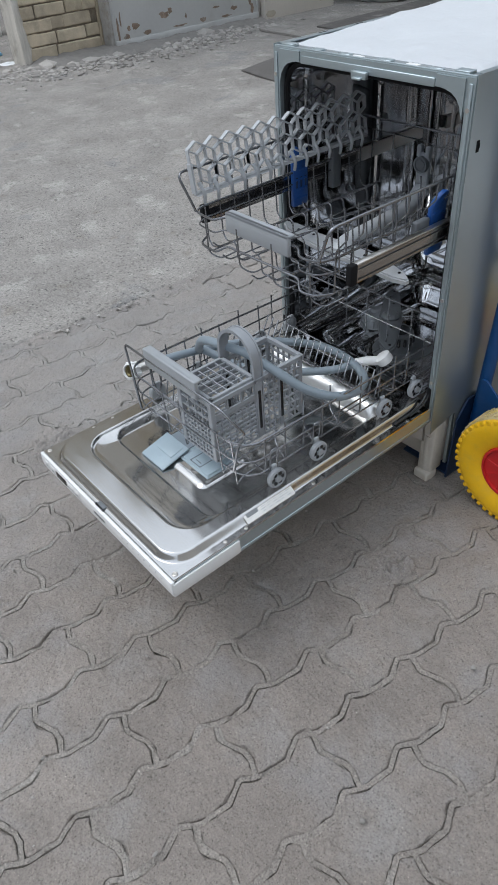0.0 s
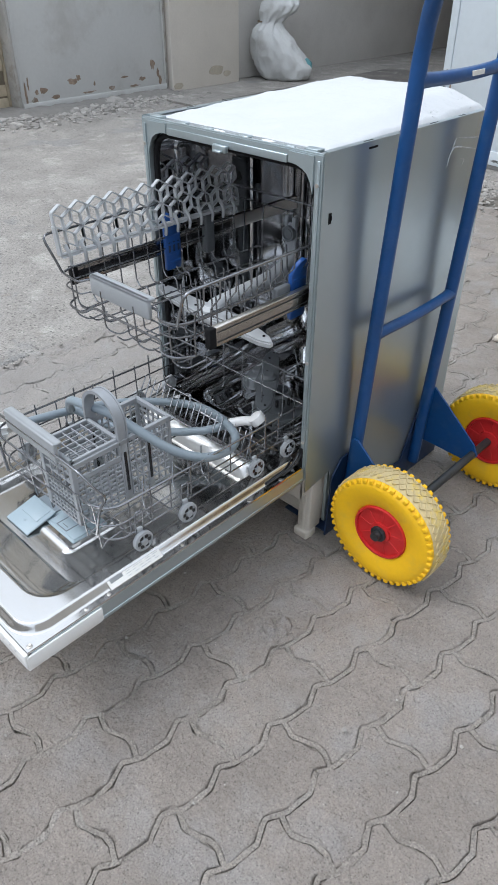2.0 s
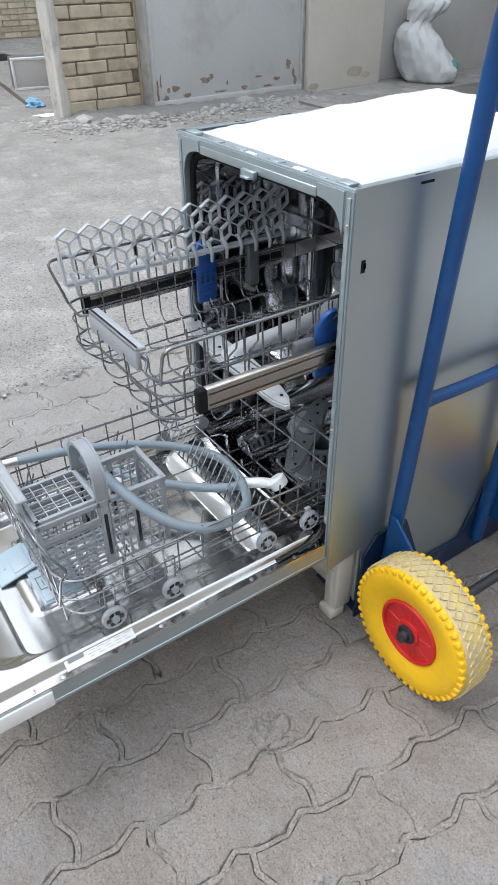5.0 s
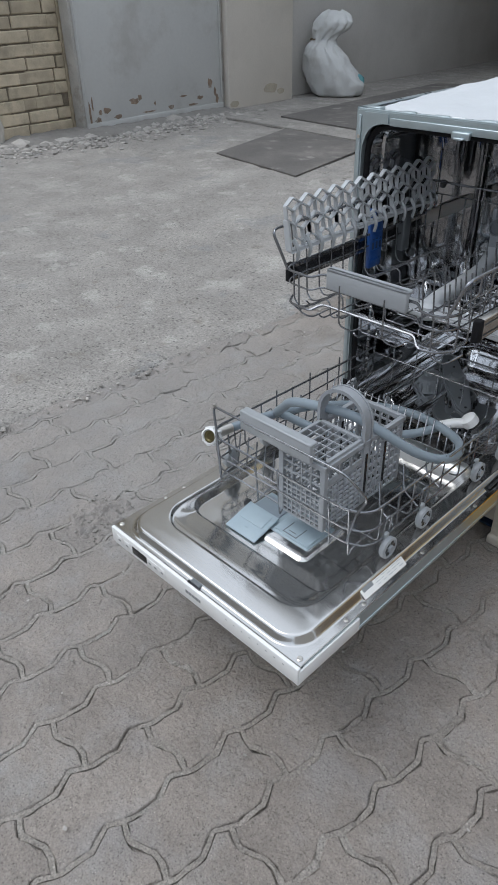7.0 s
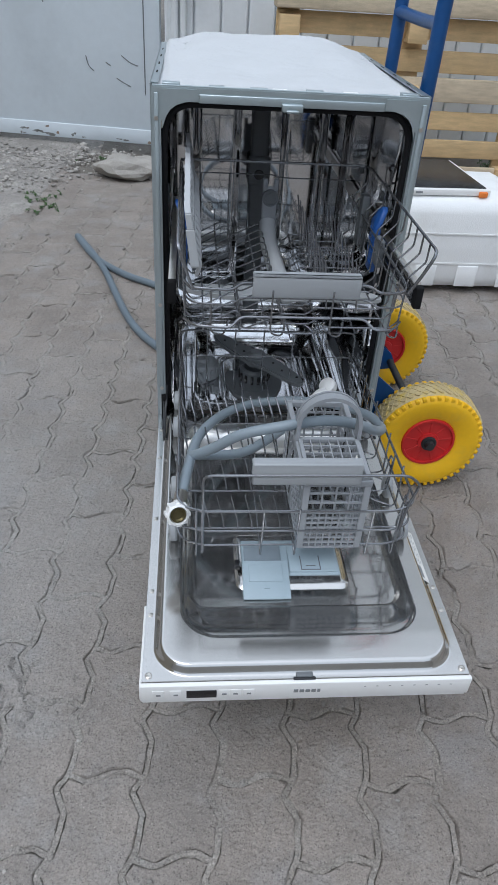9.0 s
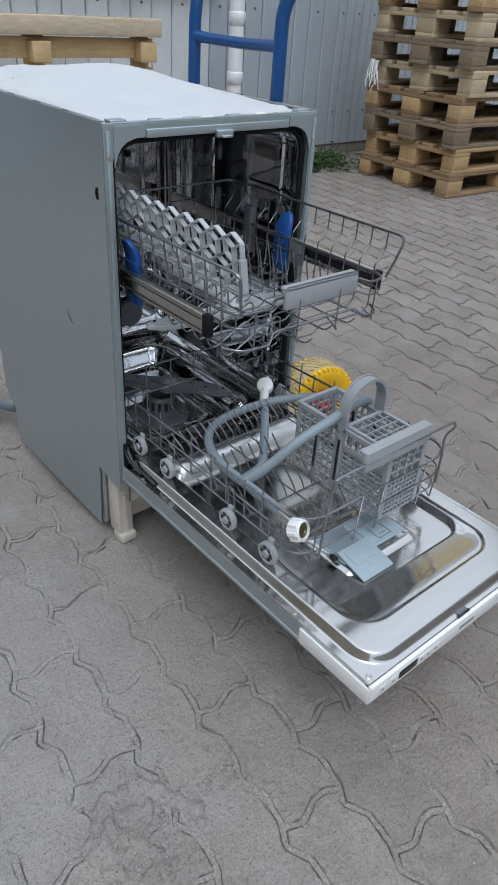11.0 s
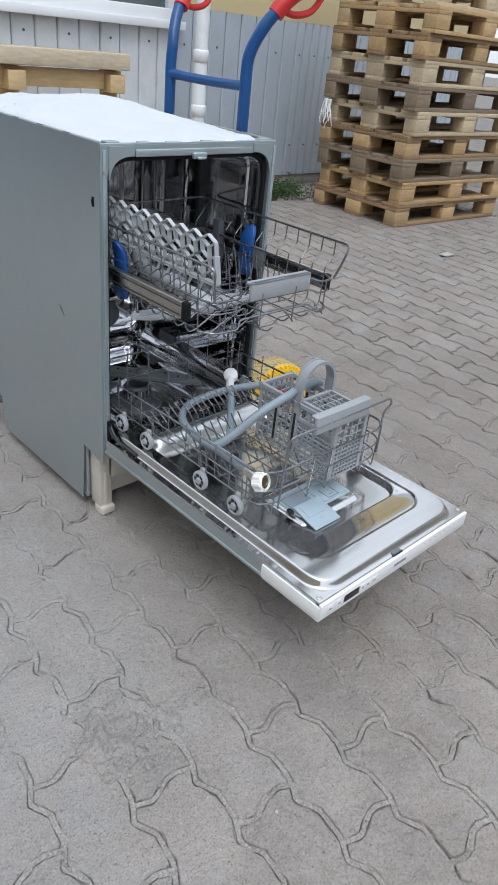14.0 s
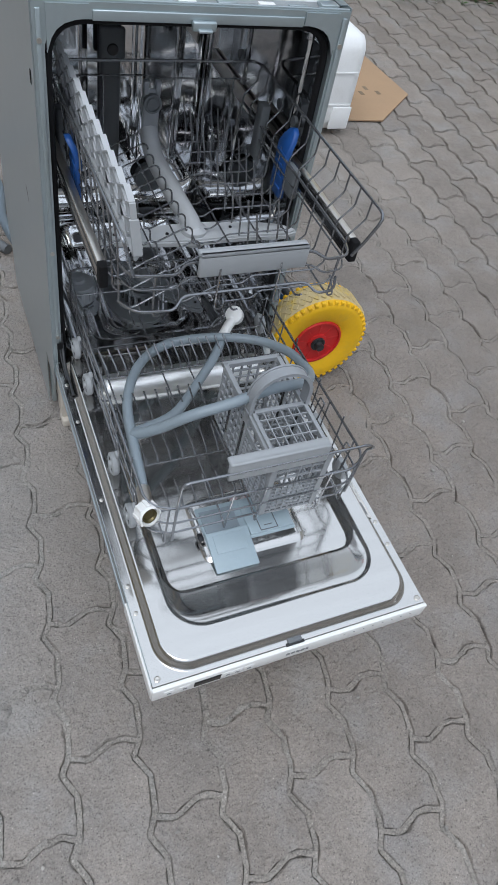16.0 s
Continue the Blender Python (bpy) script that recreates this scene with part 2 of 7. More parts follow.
M_HOSE = material("grey_blue_hose", (0.235, 0.28, 0.315), 0.45, vary=0.05, scale=10, bump=0.05)
M_HOSEDARK = material("grey_drain_hose", (0.13, 0.165, 0.195), 0.5, vary=0.1, scale=10, bump=0.1)
M_BRASS = material("brass_thread", (0.13, 0.11, 0.055), 0.35, 0.9, vary=0.2, scale=60, bump=0.2)
M_BLACK = material("black_gloss", (0.012, 0.012, 0.014), 0.25, vary=0.1, bump=0.0)
M_INK = material("grey_print", (0.22, 0.23, 0.24), 0.6, vary=0.05, bump=0.0)
M_PAPER = material("white_label", (0.72, 0.71, 0.68), 0.6, vary=0.05, scale=30, bump=0.03)
M_WOOL = material("white_insulation", (0.55, 0.565, 0.58), 0.95, vary=0.03, scale=14, fine=200, bump=0.35, bump_scale=45, spec=0.1, lumps=0.2, lump_scale=14)
M_FIBRE = material("white_loose_fibre", (0.56, 0.575, 0.59), 0.95, vary=0.02, scale=14, bump=0.0, spec=0.1)
M_SILVER = material("bright_rail_steel", (0.60, 0.57, 0.53), 0.3, 1.0, vary=0.05, scale=10, bump=0.02)
M_RAIL = material("dark_rail_steel", (0.38, 0.355, 0.33), 0.22, 1.0, vary=0.06, scale=10, bump=0.02)
M_SATIN = material("satin_bright_steel", (0.86, 0.86, 0.85), 0.36, 1.0, vary=0.04, scale=12, bump=0.01, bump_scale=20)
M_SCUFF = material("pale_scuff", (0.55, 0.58, 0.60), 0.6, 0.2, vary=0.2, scale=60, bump=0.0)
M_TRUCKBLUE = material("blue_painted_steel", (0.005, 0.058, 0.195), 0.33, spec=0.5, vary=0.12, scale=9, fine=80, bump=0.06, dirt=(0.12, 0.17, 0.25), dirt_amount=0.12, dirt_scale=30)
M_TRUCKDARK = material("dark_blue_plate", (0.010, 0.028, 0.075), 0.45, vary=0.15, scale=9, bump=0.08, dirt=(0.15, 0.16, 0.18), dirt_amount=0.3, dirt_scale=18)
M_YELLOW = material("yellow_foam_tyre", (0.84, 0.48, 0.004), 0.55, vary=0.06, scale=8, bump=0.08, bump_scale=60, dirt=(0.5, 0.36, 0.09), dirt_amount=0.22, dirt_scale=22)
M_TREAD = material("dusty_tyre_tread", (0.56, 0.45, 0.24), 0.85, vary=0.15, scale=14, fine=200, bump=0.4, bump_scale=90, dirt=(0.70, 0.50, 0.06), dirt_amount=0.7, dirt_scale=40)
M_RED = material("red_plastic", (0.52, 0.018, 0.018), 0.42, vary=0.1, scale=12, bump=0.05)
M_AXLE = material("worn_axle_steel", (0.055, 0.058, 0.062), 0.5, 0.6, vary=0.25, scale=25, bump=0.15)
M_PIERJOINT = material("deep_old_joint", (0.20, 0.17, 0.13), 0.97, vary=0.3, scale=14, bump=1.0, bump_scale=120, dirt=(0.36, 0.31, 0.235), dirt_amount=0.6, dirt_scale=9)
M_BRICK = material("pale_sand_brick", (0.47, 0.40, 0.295), 0.95, vary=0.2, scale=14, fine=160, bump=1.0, bump_scale=120, per=0.2, dirt=(0.27, 0.235, 0.18), dirt_amount=0.65, dirt_scale=6)
M_MORTAR = material("old_mortar", (0.44, 0.39, 0.31), 0.97, vary=0.2, scale=10, bump=0.8, bump_scale=140)
M_PLASTER = material("cream_plaster", (0.63, 0.585, 0.52), 0.93, vary=0.07, scale=2.5, fine=60, bump=0.3, bump_scale=40, dirt=(0.46, 0.42, 0.37), dirt_amount=0.35, dirt_scale=1.6)
M_PASSAGE = material("grey_plaster", (0.54, 0.52, 0.49), 0.93, vary=0.08, scale=2.0, fine=60, bump=0.3, bump_scale=40, dirt=(0.40, 0.38, 0.35), dirt_amount=0.4, dirt_scale=1.1)
M_GATE = material("grey_painted_gate", (0.52, 0.52, 0.505), 0.6, vary=0.06, scale=2.4, fine=40, bump=0.12, bump_scale=30, dirt=(0.33, 0.31, 0.28), dirt_amount=0.45, dirt_scale=2.6)
M_JAMB = material("dirty_painted_iron", (0.40, 0.385, 0.355), 0.75, vary=0.2, scale=6, bump=0.3, bump_scale=60, dirt=(0.20, 0.165, 0.13), dirt_amount=0.7, dirt_scale=7)
M_RUST = material("rusted_paint", (0.235, 0.175, 0.13), 0.9, vary=0.4, scale=18, bump=0.6, bump_scale=70, dirt=(0.38, 0.36, 0.33), dirt_amount=0.8, dirt_scale=16)
M_GRIME = material("dark_grime", (0.17, 0.17, 0.165), 0.9, vary=0.4, scale=30, bump=0.4, bump_scale=90, dirt=(0.40, 0.43, 0.45), dirt_amount=0.8, dirt_scale=30)
M_DOORGREY = material("blue_grey_steel_door", (0.61, 0.665, 0.705), 0.5, vary=0.05, scale=2.0, fine=30, bump=0.08, bump_scale=12, dirt=(0.47, 0.51, 0.54), dirt_amount=0.4, dirt_scale=1.7)
M_CLADBLUE = material("blue_grey_cladding", (0.44, 0.49, 0.54), 0.42, 0.1, vary=0.05, scale=2.0, fine=40, bump=0.04, bump_scale=30, dirt=(0.34, 0.36, 0.38), dirt_amount=0.35, dirt_scale=2.3)
M_CLAD = material("grey_corrugated_cladding", (0.70, 0.725, 0.74), 0.42, 0.1, vary=0.05, scale=2.0, fine=40, bump=0.04, bump_scale=30, dirt=(0.42, 0.43, 0.43), dirt_amount=0.35, dirt_scale=2.3)
M_YELLOWCLAD = material("yellow_cladding", (0.72, 0.585, 0.34), 0.5, vary=0.05, scale=3.0, bump=0.05)
M_PVC = material("white_window_plastic", (0.80, 0.81, 0.82), 0.35, vary=0.03, scale=5, bump=0.02)
M_PIPE = material("white_downpipe", (0.74, 0.75, 0.76), 0.4, vary=0.05, scale=6, bump=0.05, dirt=(0.45, 0.43, 0.4), dirt_amount=0.4, dirt_scale=9)
M_WOOD = material("pallet_wood", (0.47, 0.315, 0.155), 0.8, vary=0.22, scale=5, fine=60, bump=0.4, bump_scale=60, per=0.2, stretch=(2, 12, 12), dirt=(0.33, 0.26, 0.18), dirt_amount=0.6, dirt_scale=6)
M_WOODPALE = material("pale_weathered_wood", (0.50, 0.40, 0.265), 0.85, vary=0.2, scale=6, fine=70, bump=0.4, bump_scale=60, per=0.12, stretch=(2, 12, 12), dirt=(0.36, 0.30, 0.22), dirt_amount=0.45, dirt_scale=5)
M_WOODBROWN = material("brown_old_wood", (0.27, 0.175, 0.095), 0.85, vary=0.25, scale=6, fine=70, bump=0.4, bump_scale=60, per=0.15, stretch=(2, 12, 12), dirt=(0.14, 0.10, 0.065), dirt_amount=0.5, dirt_scale=6)
# lighter copy of the tub steel: reflected sky brightness is put into its colour
M_FLOORSTEEL = material("lit_floor_steel", (0.80, 0.80, 0.80), 0.07, 1.0, vary=0.03, scale=4, fine=40, bump=0.02, bump_scale=12)
M_STREAK = material("streaked_whitewash", (0.50, 0.47, 0.42), 0.93, vary=0.3, scale=7, fine=60, bump=0.5, bump_scale=50, stretch=(1.5, 1.5, 0.18), dirt=(0.27, 0.24, 0.20), dirt_amount=0.7, dirt_scale=6)
M_SOIL = material("dark_soil", (0.10, 0.082, 0.062), 0.95, vary=0.3, scale=9, bump=0.9, bump_scale=60)
M_WOODGREY = material("weathered_wood", (0.22, 0.165, 0.11), 0.88, vary=0.25, scale=6, fine=70, bump=0.5, bump_scale=60, per=0.15, stretch=(2, 12, 12), dirt=(0.19, 0.165, 0.13), dirt_amount=0.5, dirt_scale=6)
M_STYRO = material("polystyrene_foam", (0.82, 0.83, 0.83), 0.85, vary=0.04, scale=6, fine=240, bump=0.25, bump_scale=180, dirt=(0.6, 0.6, 0.57), dirt_amount=0.3, dirt_scale=7)
M_CARD = material("brown_cardboard", (0.40, 0.27, 0.165), 0.85, vary=0.1, scale=6, bump=0.15, bump_scale=40, dirt=(0.28, 0.19, 0.12), dirt_amount=0.3)
M_SACK = material("woven_white_sack", (0.58, 0.585, 0.575), 0.8, vary=0.1, scale=5, fine=200, bump=0.4, bump_scale=150, dirt=(0.33, 0.31, 0.27), dirt_amount=0.4, dirt_scale=4)
M_LEAF = material("weed_leaf", (0.045, 0.095, 0.025), 0.6, vary=0.3, scale=40, bump=0.0, per=0.45)
M_TAPE = material("yellow_tape", (0.75, 0.58, 0.02), 0.4, vary=0.05, bump=0.02)
M_ORANGE = material("orange_foam", (0.75, 0.2, 0.03), 0.6, vary=0.05, bump=0.05)
M_LITTER = material("blue_litter_film", (0.2, 0.42, 0.6), 0.4, vary=0.3, scale=30, bump=0.2)
M_TEAL = material("teal_print", (0.12, 0.3, 0.32), 0.7, vary=0.3, scale=30, bump=0.1)
M_GLASS = bpy.data.materials.new("window_glass")
M_GLASS.use_nodes = True
_g = M_GLASS.node_tree.nodes["Principled BSDF"]
_g.inputs["Base Color"].default_value = (0.10, 0.12, 0.13, 1)
_g.inputs["Roughness"].default_value = 0.04
_g.inputs["Specular IOR Level"].default_value = 0.8


# ---- mesh helpers ----
def part(name, bm, mat, parent=None, label="", smooth=False, angle=35):
    me = bpy.data.meshes.new(name)
    bm.normal_update()
    if smooth:
        for f in bm.faces:
            f.smooth = True
        for e in bm.edges:
            if len(e.link_faces) == 2 and e.calc_face_angle(0) > radians(angle):
                e.smooth = False
    bm.to_mesh(me)
    bm.free()
    me.materials.append(mat)
    ob = new(name, me)
    ob.parent = parent
    if label:
        tagged(ob, label)
    return ob


def thing(name, label, category, group="", at=(0, 0, 0), kind=""):
    ob = new(name)
    ob.empty_display_size = 0.05
    ob.location = at
    return tagged(ob, label, category, group, kind)


def box(bm, lo, hi, bevel=0.0, m=None):
    """An upright box between two corners, with bevelled edges."""
    lo, hi = Vector(lo), Vector(hi)
    c, s = (lo + hi) / 2, hi - lo
    r = bmesh.ops.create_cube(bm, size=1.0)
    vs = r["verts"]
    for v in vs:
        v.co = Vector((v.co.x * s.x, v.co.y * s.y, v.co.z * s.z)) + c
    if bevel > 0:
        es = list({e for v in vs for e in v.link_edges})
        rb = bmesh.ops.bevel(bm, geom=es, offset=min(bevel, 0.45 * min(s)), segments=2, profile=0.5, affect="EDGES")
        vs = list({v for f in rb["faces"] for v in f.verts} | {v for v in vs if v.is_valid})
    if m is not None:
        for v in {v for v in vs if v.is_valid}:
            v.co = m @ v.co
    return bm


def fresh():
    return bmesh.new()


def boxpart(name, lo, hi, mat, parent=None, label="", bevel=0.002, m=None):
    return part(name, box(fresh(), lo, hi, bevel, m), mat, parent, label, smooth=bevel > 0, angle=50)


def rounded(pts, r=0.01, steps=4, closed=False):
    """A path of points with its corners rounded."""
    pts = [Vector(p) for p in pts]
    n, out = len(pts), []
    for i, p in enumerate(pts):
        if not closed and i in (0, n - 1):
            out.append(p)
            continue
        a, b = pts[i - 1] - p, pts[(i + 1) % n] - p
        d = min(r, a.length * 0.45, b.length * 0.45)
        p0, p1 = p + a.normalized() * d, p + b.normalized() * d
        for k in range(steps + 1):
            s = k / steps
            out.append(p0 * (1 - s) ** 2 + p * 2 * s * (1 - s) + p1 * s * s)
    return out


def tube(bm, pts, r, segs=6, closed=False, taper=None):
    """A round bar along a path."""
    pts = [Vector(p) for p in pts]
    n = len(pts)
    rings, side = [], None
    for i, p in enumerate(pts):
        a = pts[i - 1] if (i or closed) else p
        b = pts[(i + 1) % n] if (i < n - 1 or closed) else p
        t = (b - a).normalized()
        if side is None:
            side = t.orthogonal().normalized()
        side = (side - t * side.dot(t))
        side = side.normalized() if side.length > 1e-6 else t.orthogonal().normalized()
        up = t.cross(side)
        rr = r if taper is None else r * taper(i / max(1, n - 1))
        rings.append([bm.verts.new(p + (side * math.cos(2 * math.pi * k / segs) + up * math.sin(2 * math.pi * k / segs)) * rr) for k in range(segs)])
    for i in range(n if closed else n - 1):
        a, b = rings[i], rings[(i + 1) % n]
        for k in range(segs):
            bm.faces.new((a[k], a[(k + 1) % segs], b[(k + 1) % segs], b[k]))
    if not closed:
        bm.faces.new(rings[0][::-1])
        bm.faces.new(rings[-1])
    return bm


def wirepart(name, pts, r, mat, parent, label="", segs=6, corner=0.008, closed=False):
    return part(name, tube(fresh(), rounded(pts, corner, 3, closed), r, segs, closed), mat, parent, label, smooth=True, angle=60)


def lathe(bm, profile, axis="y", centre=(0, 0, 0), segs=40, caps=True):
    """A surface of revolution: profile of (radius, along), about the axis through centre."""
    c = Vector(centre)
    rings = []
    for rad, along in profile:
        ring = []
        for k in range(segs):
            a = 2 * math.pi * k / segs
            u, w = rad * math.cos(a), rad * math.sin(a)
            q = {"x": (along, u, w), "y": (u, along, w), "z": (u, w, along)}[axis]
            ring.append(bm.verts.new(c + Vector(q)))
        rings.append(ring)
    for a, b in zip(rings, rings[1:]):
        for k in range(segs):
            bm.faces.new((a[k], a[(k + 1) % segs], b[(k + 1) % segs], b[k]))
    if caps and profile[0][0] > 1e-6:
        bm.faces.new(rings[0][::-1])
    if caps and profile[-1][0] > 1e-6:
        bm.faces.new(rings[-1])
    bmesh.ops.recalc_face_normals(bm, faces=bm.faces[:])
    return bm


def prism(bm, outline, plane, lo, hi):
    """A flat outline pushed through from lo to hi. plane: 'xz' (along y), 'yz' (along x) or 'xy' (along z)."""
    def put(u, v, w):
        return {"xz": (u, w, v), "yz": (w, u, v), "xy": (u, v, w)}[plane]
    a = [bm.verts.new(put(u, v, lo)) for u, v in outline]
    b = [bm.verts.new(put(u, v, hi)) for u, v in outline]
    n = len(outline)
    caps = [bm.faces.new(a), bm.faces.new(b)]
    for i in range(n):
        bm.faces.new((a[i], a[(i + 1) % n], b[(i + 1) % n], b[i]))
    bmesh.ops.recalc_face_normals(bm, faces=bm.faces[:])
    bmesh.ops.triangulate(bm, faces=caps)
    return bm


def sheet(bm, x0, x1, y0, y1, nx, ny, height, skirt=None):
    """A grid whose height is a function of x and y, with a skirt down to a level."""
    rows = []
    for j in range(ny + 1):
        y = y0 + (y1 - y0) * j / ny
        rows.append([bm.verts.new((x0 + (x1 - x0) * i / nx, y, height(x0 + (x1 - x0) * i / nx, y))) for i in range(nx + 1)])
    for j in range(ny):
        for i in range(nx):
            bm.faces.new((rows[j][i], rows[j][i + 1], rows[j + 1][i + 1], rows[j + 1][i]))
    if skirt is not None:
        rim = rows[0] + [r[-1] for r in rows[1:]] + rows[-1][-2::-1] + [r[0] for r in rows[-2:0:-1]]
        low = [bm.verts.new((v.co.x, v.co.y, skirt)) for v in rim]
        for i in range(len(rim)):
            k = (i + 1) % len(rim)
            bm.faces.new((rim[i], low[i], low[k], rim[k]))
        bm.faces.new(low)
    return bm


def lattice(bm, origin, u, v, nu, nv, bar, depth):
    """A moulded plastic grille, one connected body: nu cells along u and nv along v."""
    o, u, v = Vector(origin), Vector(u), Vector(v)
    w = u.cross(v).normalized() * depth / 2
    lu, lv = u.length, v.length
    us = [lu * i / nu + s * bar / 2 for i in range(nu + 1) for s in (-1, 1)]
    vs = [lv * j / nv + s * bar / 2 for j in range(nv + 1) for s in (-1, 1)]
    du, dv = u / lu, v / lv
    grid = [[[bm.verts.new(o + du * a + dv * b + w * s) for b in vs] for a in us] for s in (-1, 1)]
    solid = lambda i, j: 0 <= i < len(us) - 1 and 0 <= j < len(vs) - 1 and (i % 2 == 0 or j % 2 == 0)
    lo, hi = grid
    for i in range(len(us) - 1):
        for j in range(len(vs) - 1):
            if not solid(i, j):
                continue
            bm.faces.new((hi[i][j], hi[i + 1][j], hi[i + 1][j + 1], hi[i][j + 1]))
            bm.faces.new((lo[i][j], lo[i][j + 1], lo[i + 1][j + 1], lo[i + 1][j]))
            for (di, dj), (a, b) in (((-1, 0), ((i, j + 1), (i, j))), ((1, 0), ((i + 1, j), (i + 1, j + 1))), ((0, -1), ((i, j), (i + 1, j))), ((0, 1), ((i + 1, j + 1), (i, j + 1)))):
                if not solid(i + di, j + dj):
                    bm.faces.new((lo[a[0]][a[1]], lo[b[0]][b[1]], hi[b[0]][b[1]], hi[a[0]][a[1]]))
    return bm


def smooth01(t):
    t = min(1.0, max(0.0, t))
    return t * t * (3 - 2 * t)


def rrect(x, y, cx, cy, hx, hy, r):
    """Signed distance to a rounded rectangle (inside: minus)."""
    qx, qy = abs(x - cx) - hx + r, abs(y - cy) - hy + r
    return math.hypot(max(qx, 0), max(qy, 0)) + min(max(qx, qy), 0) - r


def lump(bm, centre, size, seed, rough=0.25, sub=2, flat=None):
    """An uneven stone."""
    r = bmesh.ops.create_icosphere(bm, subdivisions=sub, radius=1.0)
    for v in r["verts"]:
        k = 1 + rough * noise.noise(v.co * 1.3 + Vector((seed * 7.1, seed * 3.3, seed)))
        v.co = Vector((v.co.x * size[0] * k, v.co.y * size[1] * k, v.co.z * size[2] * k)) + Vector(centre)
        if flat is not None and v.co.z < flat:
            v.co.z = flat
    return bm


def spline(pts, k=6):
    pts = [Vector(p) for p in pts]
    out = []
    for i in range(len(pts) - 1):
        a, b, c, d = pts[max(0, i - 1)], pts[i], pts[i + 1], pts[min(len(pts) - 1, i + 2)]
        for s in range(k):
            t = s / k
            out.append(0.5 * ((2 * b) + (c - a) * t + (2 * a - 5 * b + 4 * c - d) * t * t + (3 * b - a - 3 * c + d) * t ** 3))
    return out + [pts[-1]]

# ---- ground ----
random.seed(11)
ground = part("ground", sheet(fresh(), -60, 60, -60, 60, 12, 12, lambda x, y: -0.030), M_DIRT)
tagged(ground, "bare dusty ground of the yard", "ground", kind="structure")

PA, PL = 0.1135, 0.2325                       # width and length of one paver
DIRV = Vector((0.0698, 0.9976))               # along a strip
DIRU = Vector((0.9976, -0.0698))              # across the strips
ORG = Vector((0.0625, -0.5445)) - DIRU * PA / 2
def edge_x(y):
    """The border between paving and concrete."""
    return -1.035 + 0.07 * (y + 0.3)

def slab_height(x, y):
    border = edge_x(y) + 0.05 * noise.noise((x * 2, y * 2.3, 5)) + 0.02 * noise.noise((x * 9, y * 9, 8))
    k = smooth01((border - x) / 0.03)
    z = 0.004 + 0.010 * noise.noise((x * 0.7, y * 0.7, 3)) + 0.006 * noise.noise((x * 6, y * 6, 1)) + 0.0035 * noise.noise((x * 19, y * 19, 2))
    crack = abs(noise.noise((x * 1.1 + 3, y * 1.1, 6)))
    z -= 0.007 * max(0.0, 1 - crack / 0.014)
    z += 0.0045 * max(0.0, noise.noise((x * 1.7, y * 1.7, 12)) - 0.1) * noise.noise((x * 24, y * 24, 4)) * 2
    return -0.026 + k * (0.026 + z)
bm = sheet(fresh(), -5.2, -0.7, -2.4, 3.6, 300, 330, slab_height)
slab = part("concrete_slab", bm, M_CONCRETE, smooth=True, angle=80)
tagged(slab, "worn pale concrete yard slab with cracks and broken edge", "concrete slab", kind="structure")
far_slab = boxpart("yard_floor", (-40, -20, -0.06), (-5.2, 25, 0.002), M_CONCRETE, bevel=0)
tagged(far_slab, "grey concrete yard floor", "concrete floor", kind="structure")
near_slab = boxpart("yard_floor", (-5.2, -20, -0.06), (-1.25, -2.4, 0.003), M_CONCRETE, bevel=0)
tagged(near_slab, "grey concrete yard floor", "concrete floor", kind="structure")

# passage floor and its sheets
pf = boxpart("passage_floor", (-4.9, 3.58, -0.05), (-1.2, 11, 0.008), M_CONCRETE, bevel=0)
tagged(pf, "dusty concrete floor of the passage", "concrete floor", kind="structure")
def board(name, corners, z, thick, mat, label, category):
    bm = prism(fresh(), corners, "xy", z, z + thick)
    return tagged(part(name, bm, mat), label, category)
board("floor_sheet", [(-3.30, 2.42), (-2.39, 2.26), (-2.60, 3.33), (-3.55, 3.43)], 0.008, 0.010, M_SLABDARK, "dark worn metal sheet lying on the concrete", "metal sheet")
board("threshold_strip", [(-4.35, 3.50), (-2.62, 3.36), (-1.75, 3.33), (-1.68, 3.52), (-2.6, 3.56), (-4.3, 3.72)], 0.008, 0.016, M_CONCRETE, "worn concrete threshold strip", "threshold")
board("floor_sheet", [(-4.0, 3.85), (-2.35, 3.68), (-1.9, 4.6), (-1.7, 6.5), (-4.1, 6.6)], 0.009, 0.012, M_SLABDARK, "dark floor sheet inside the passage", "metal sheet")

# ---- walls round the yard ----
gate_wall = boxpart("wall_west", (-5.06, 1.60, 0), (-4.93, 2.27, 5.6), M_PIERJOINT, bevel=0.004)
tagged(gate_wall, "old brick pier with crumbling joints", "brick wall", kind="structure")
bm = sheet(fresh(), 0.0, 1.0, 0.0, 5.6, 12, 200, lambda x, y: 0.0)
for v in bm.verts:
    s, z = v.co.x, v.co.y
    # round the corner of the pier: the near side, then its face
    jag = 0.022 * noise.noise((z * 4, 1, 0)) + 0.014 * noise.noise((z * 14, 2, 0))
    p = Vector((-5.11 + 0.21 * s / 0.75, 1.555, z)) if s <= 0.75 else Vector((-4.90, 1.555 + (0.05 + jag) * (s - 0.75) / 0.25, z))
    p.x += 0.012 * noise.noise((s * 8, z * 9, 5)) + 0.03 * max(0, 0.25 - z)
    v.co = p
r2 = bmesh.ops.extrude_face_region(bm, geom=bm.faces[:])
for g in r2["geom"]:
    if isinstance(g, bmesh.types.BMVert):
        g.co += Vector((-0.03, 0.03, 0))
bmesh.ops.recalc_face_normals(bm, faces=bm.faces[:])
end_plaster = part("wall_end", bm, M_STREAK, smooth=True, angle=60)
tagged(end_plaster, "chipped whitewashed end of the brick pier", "wall", kind="structure")
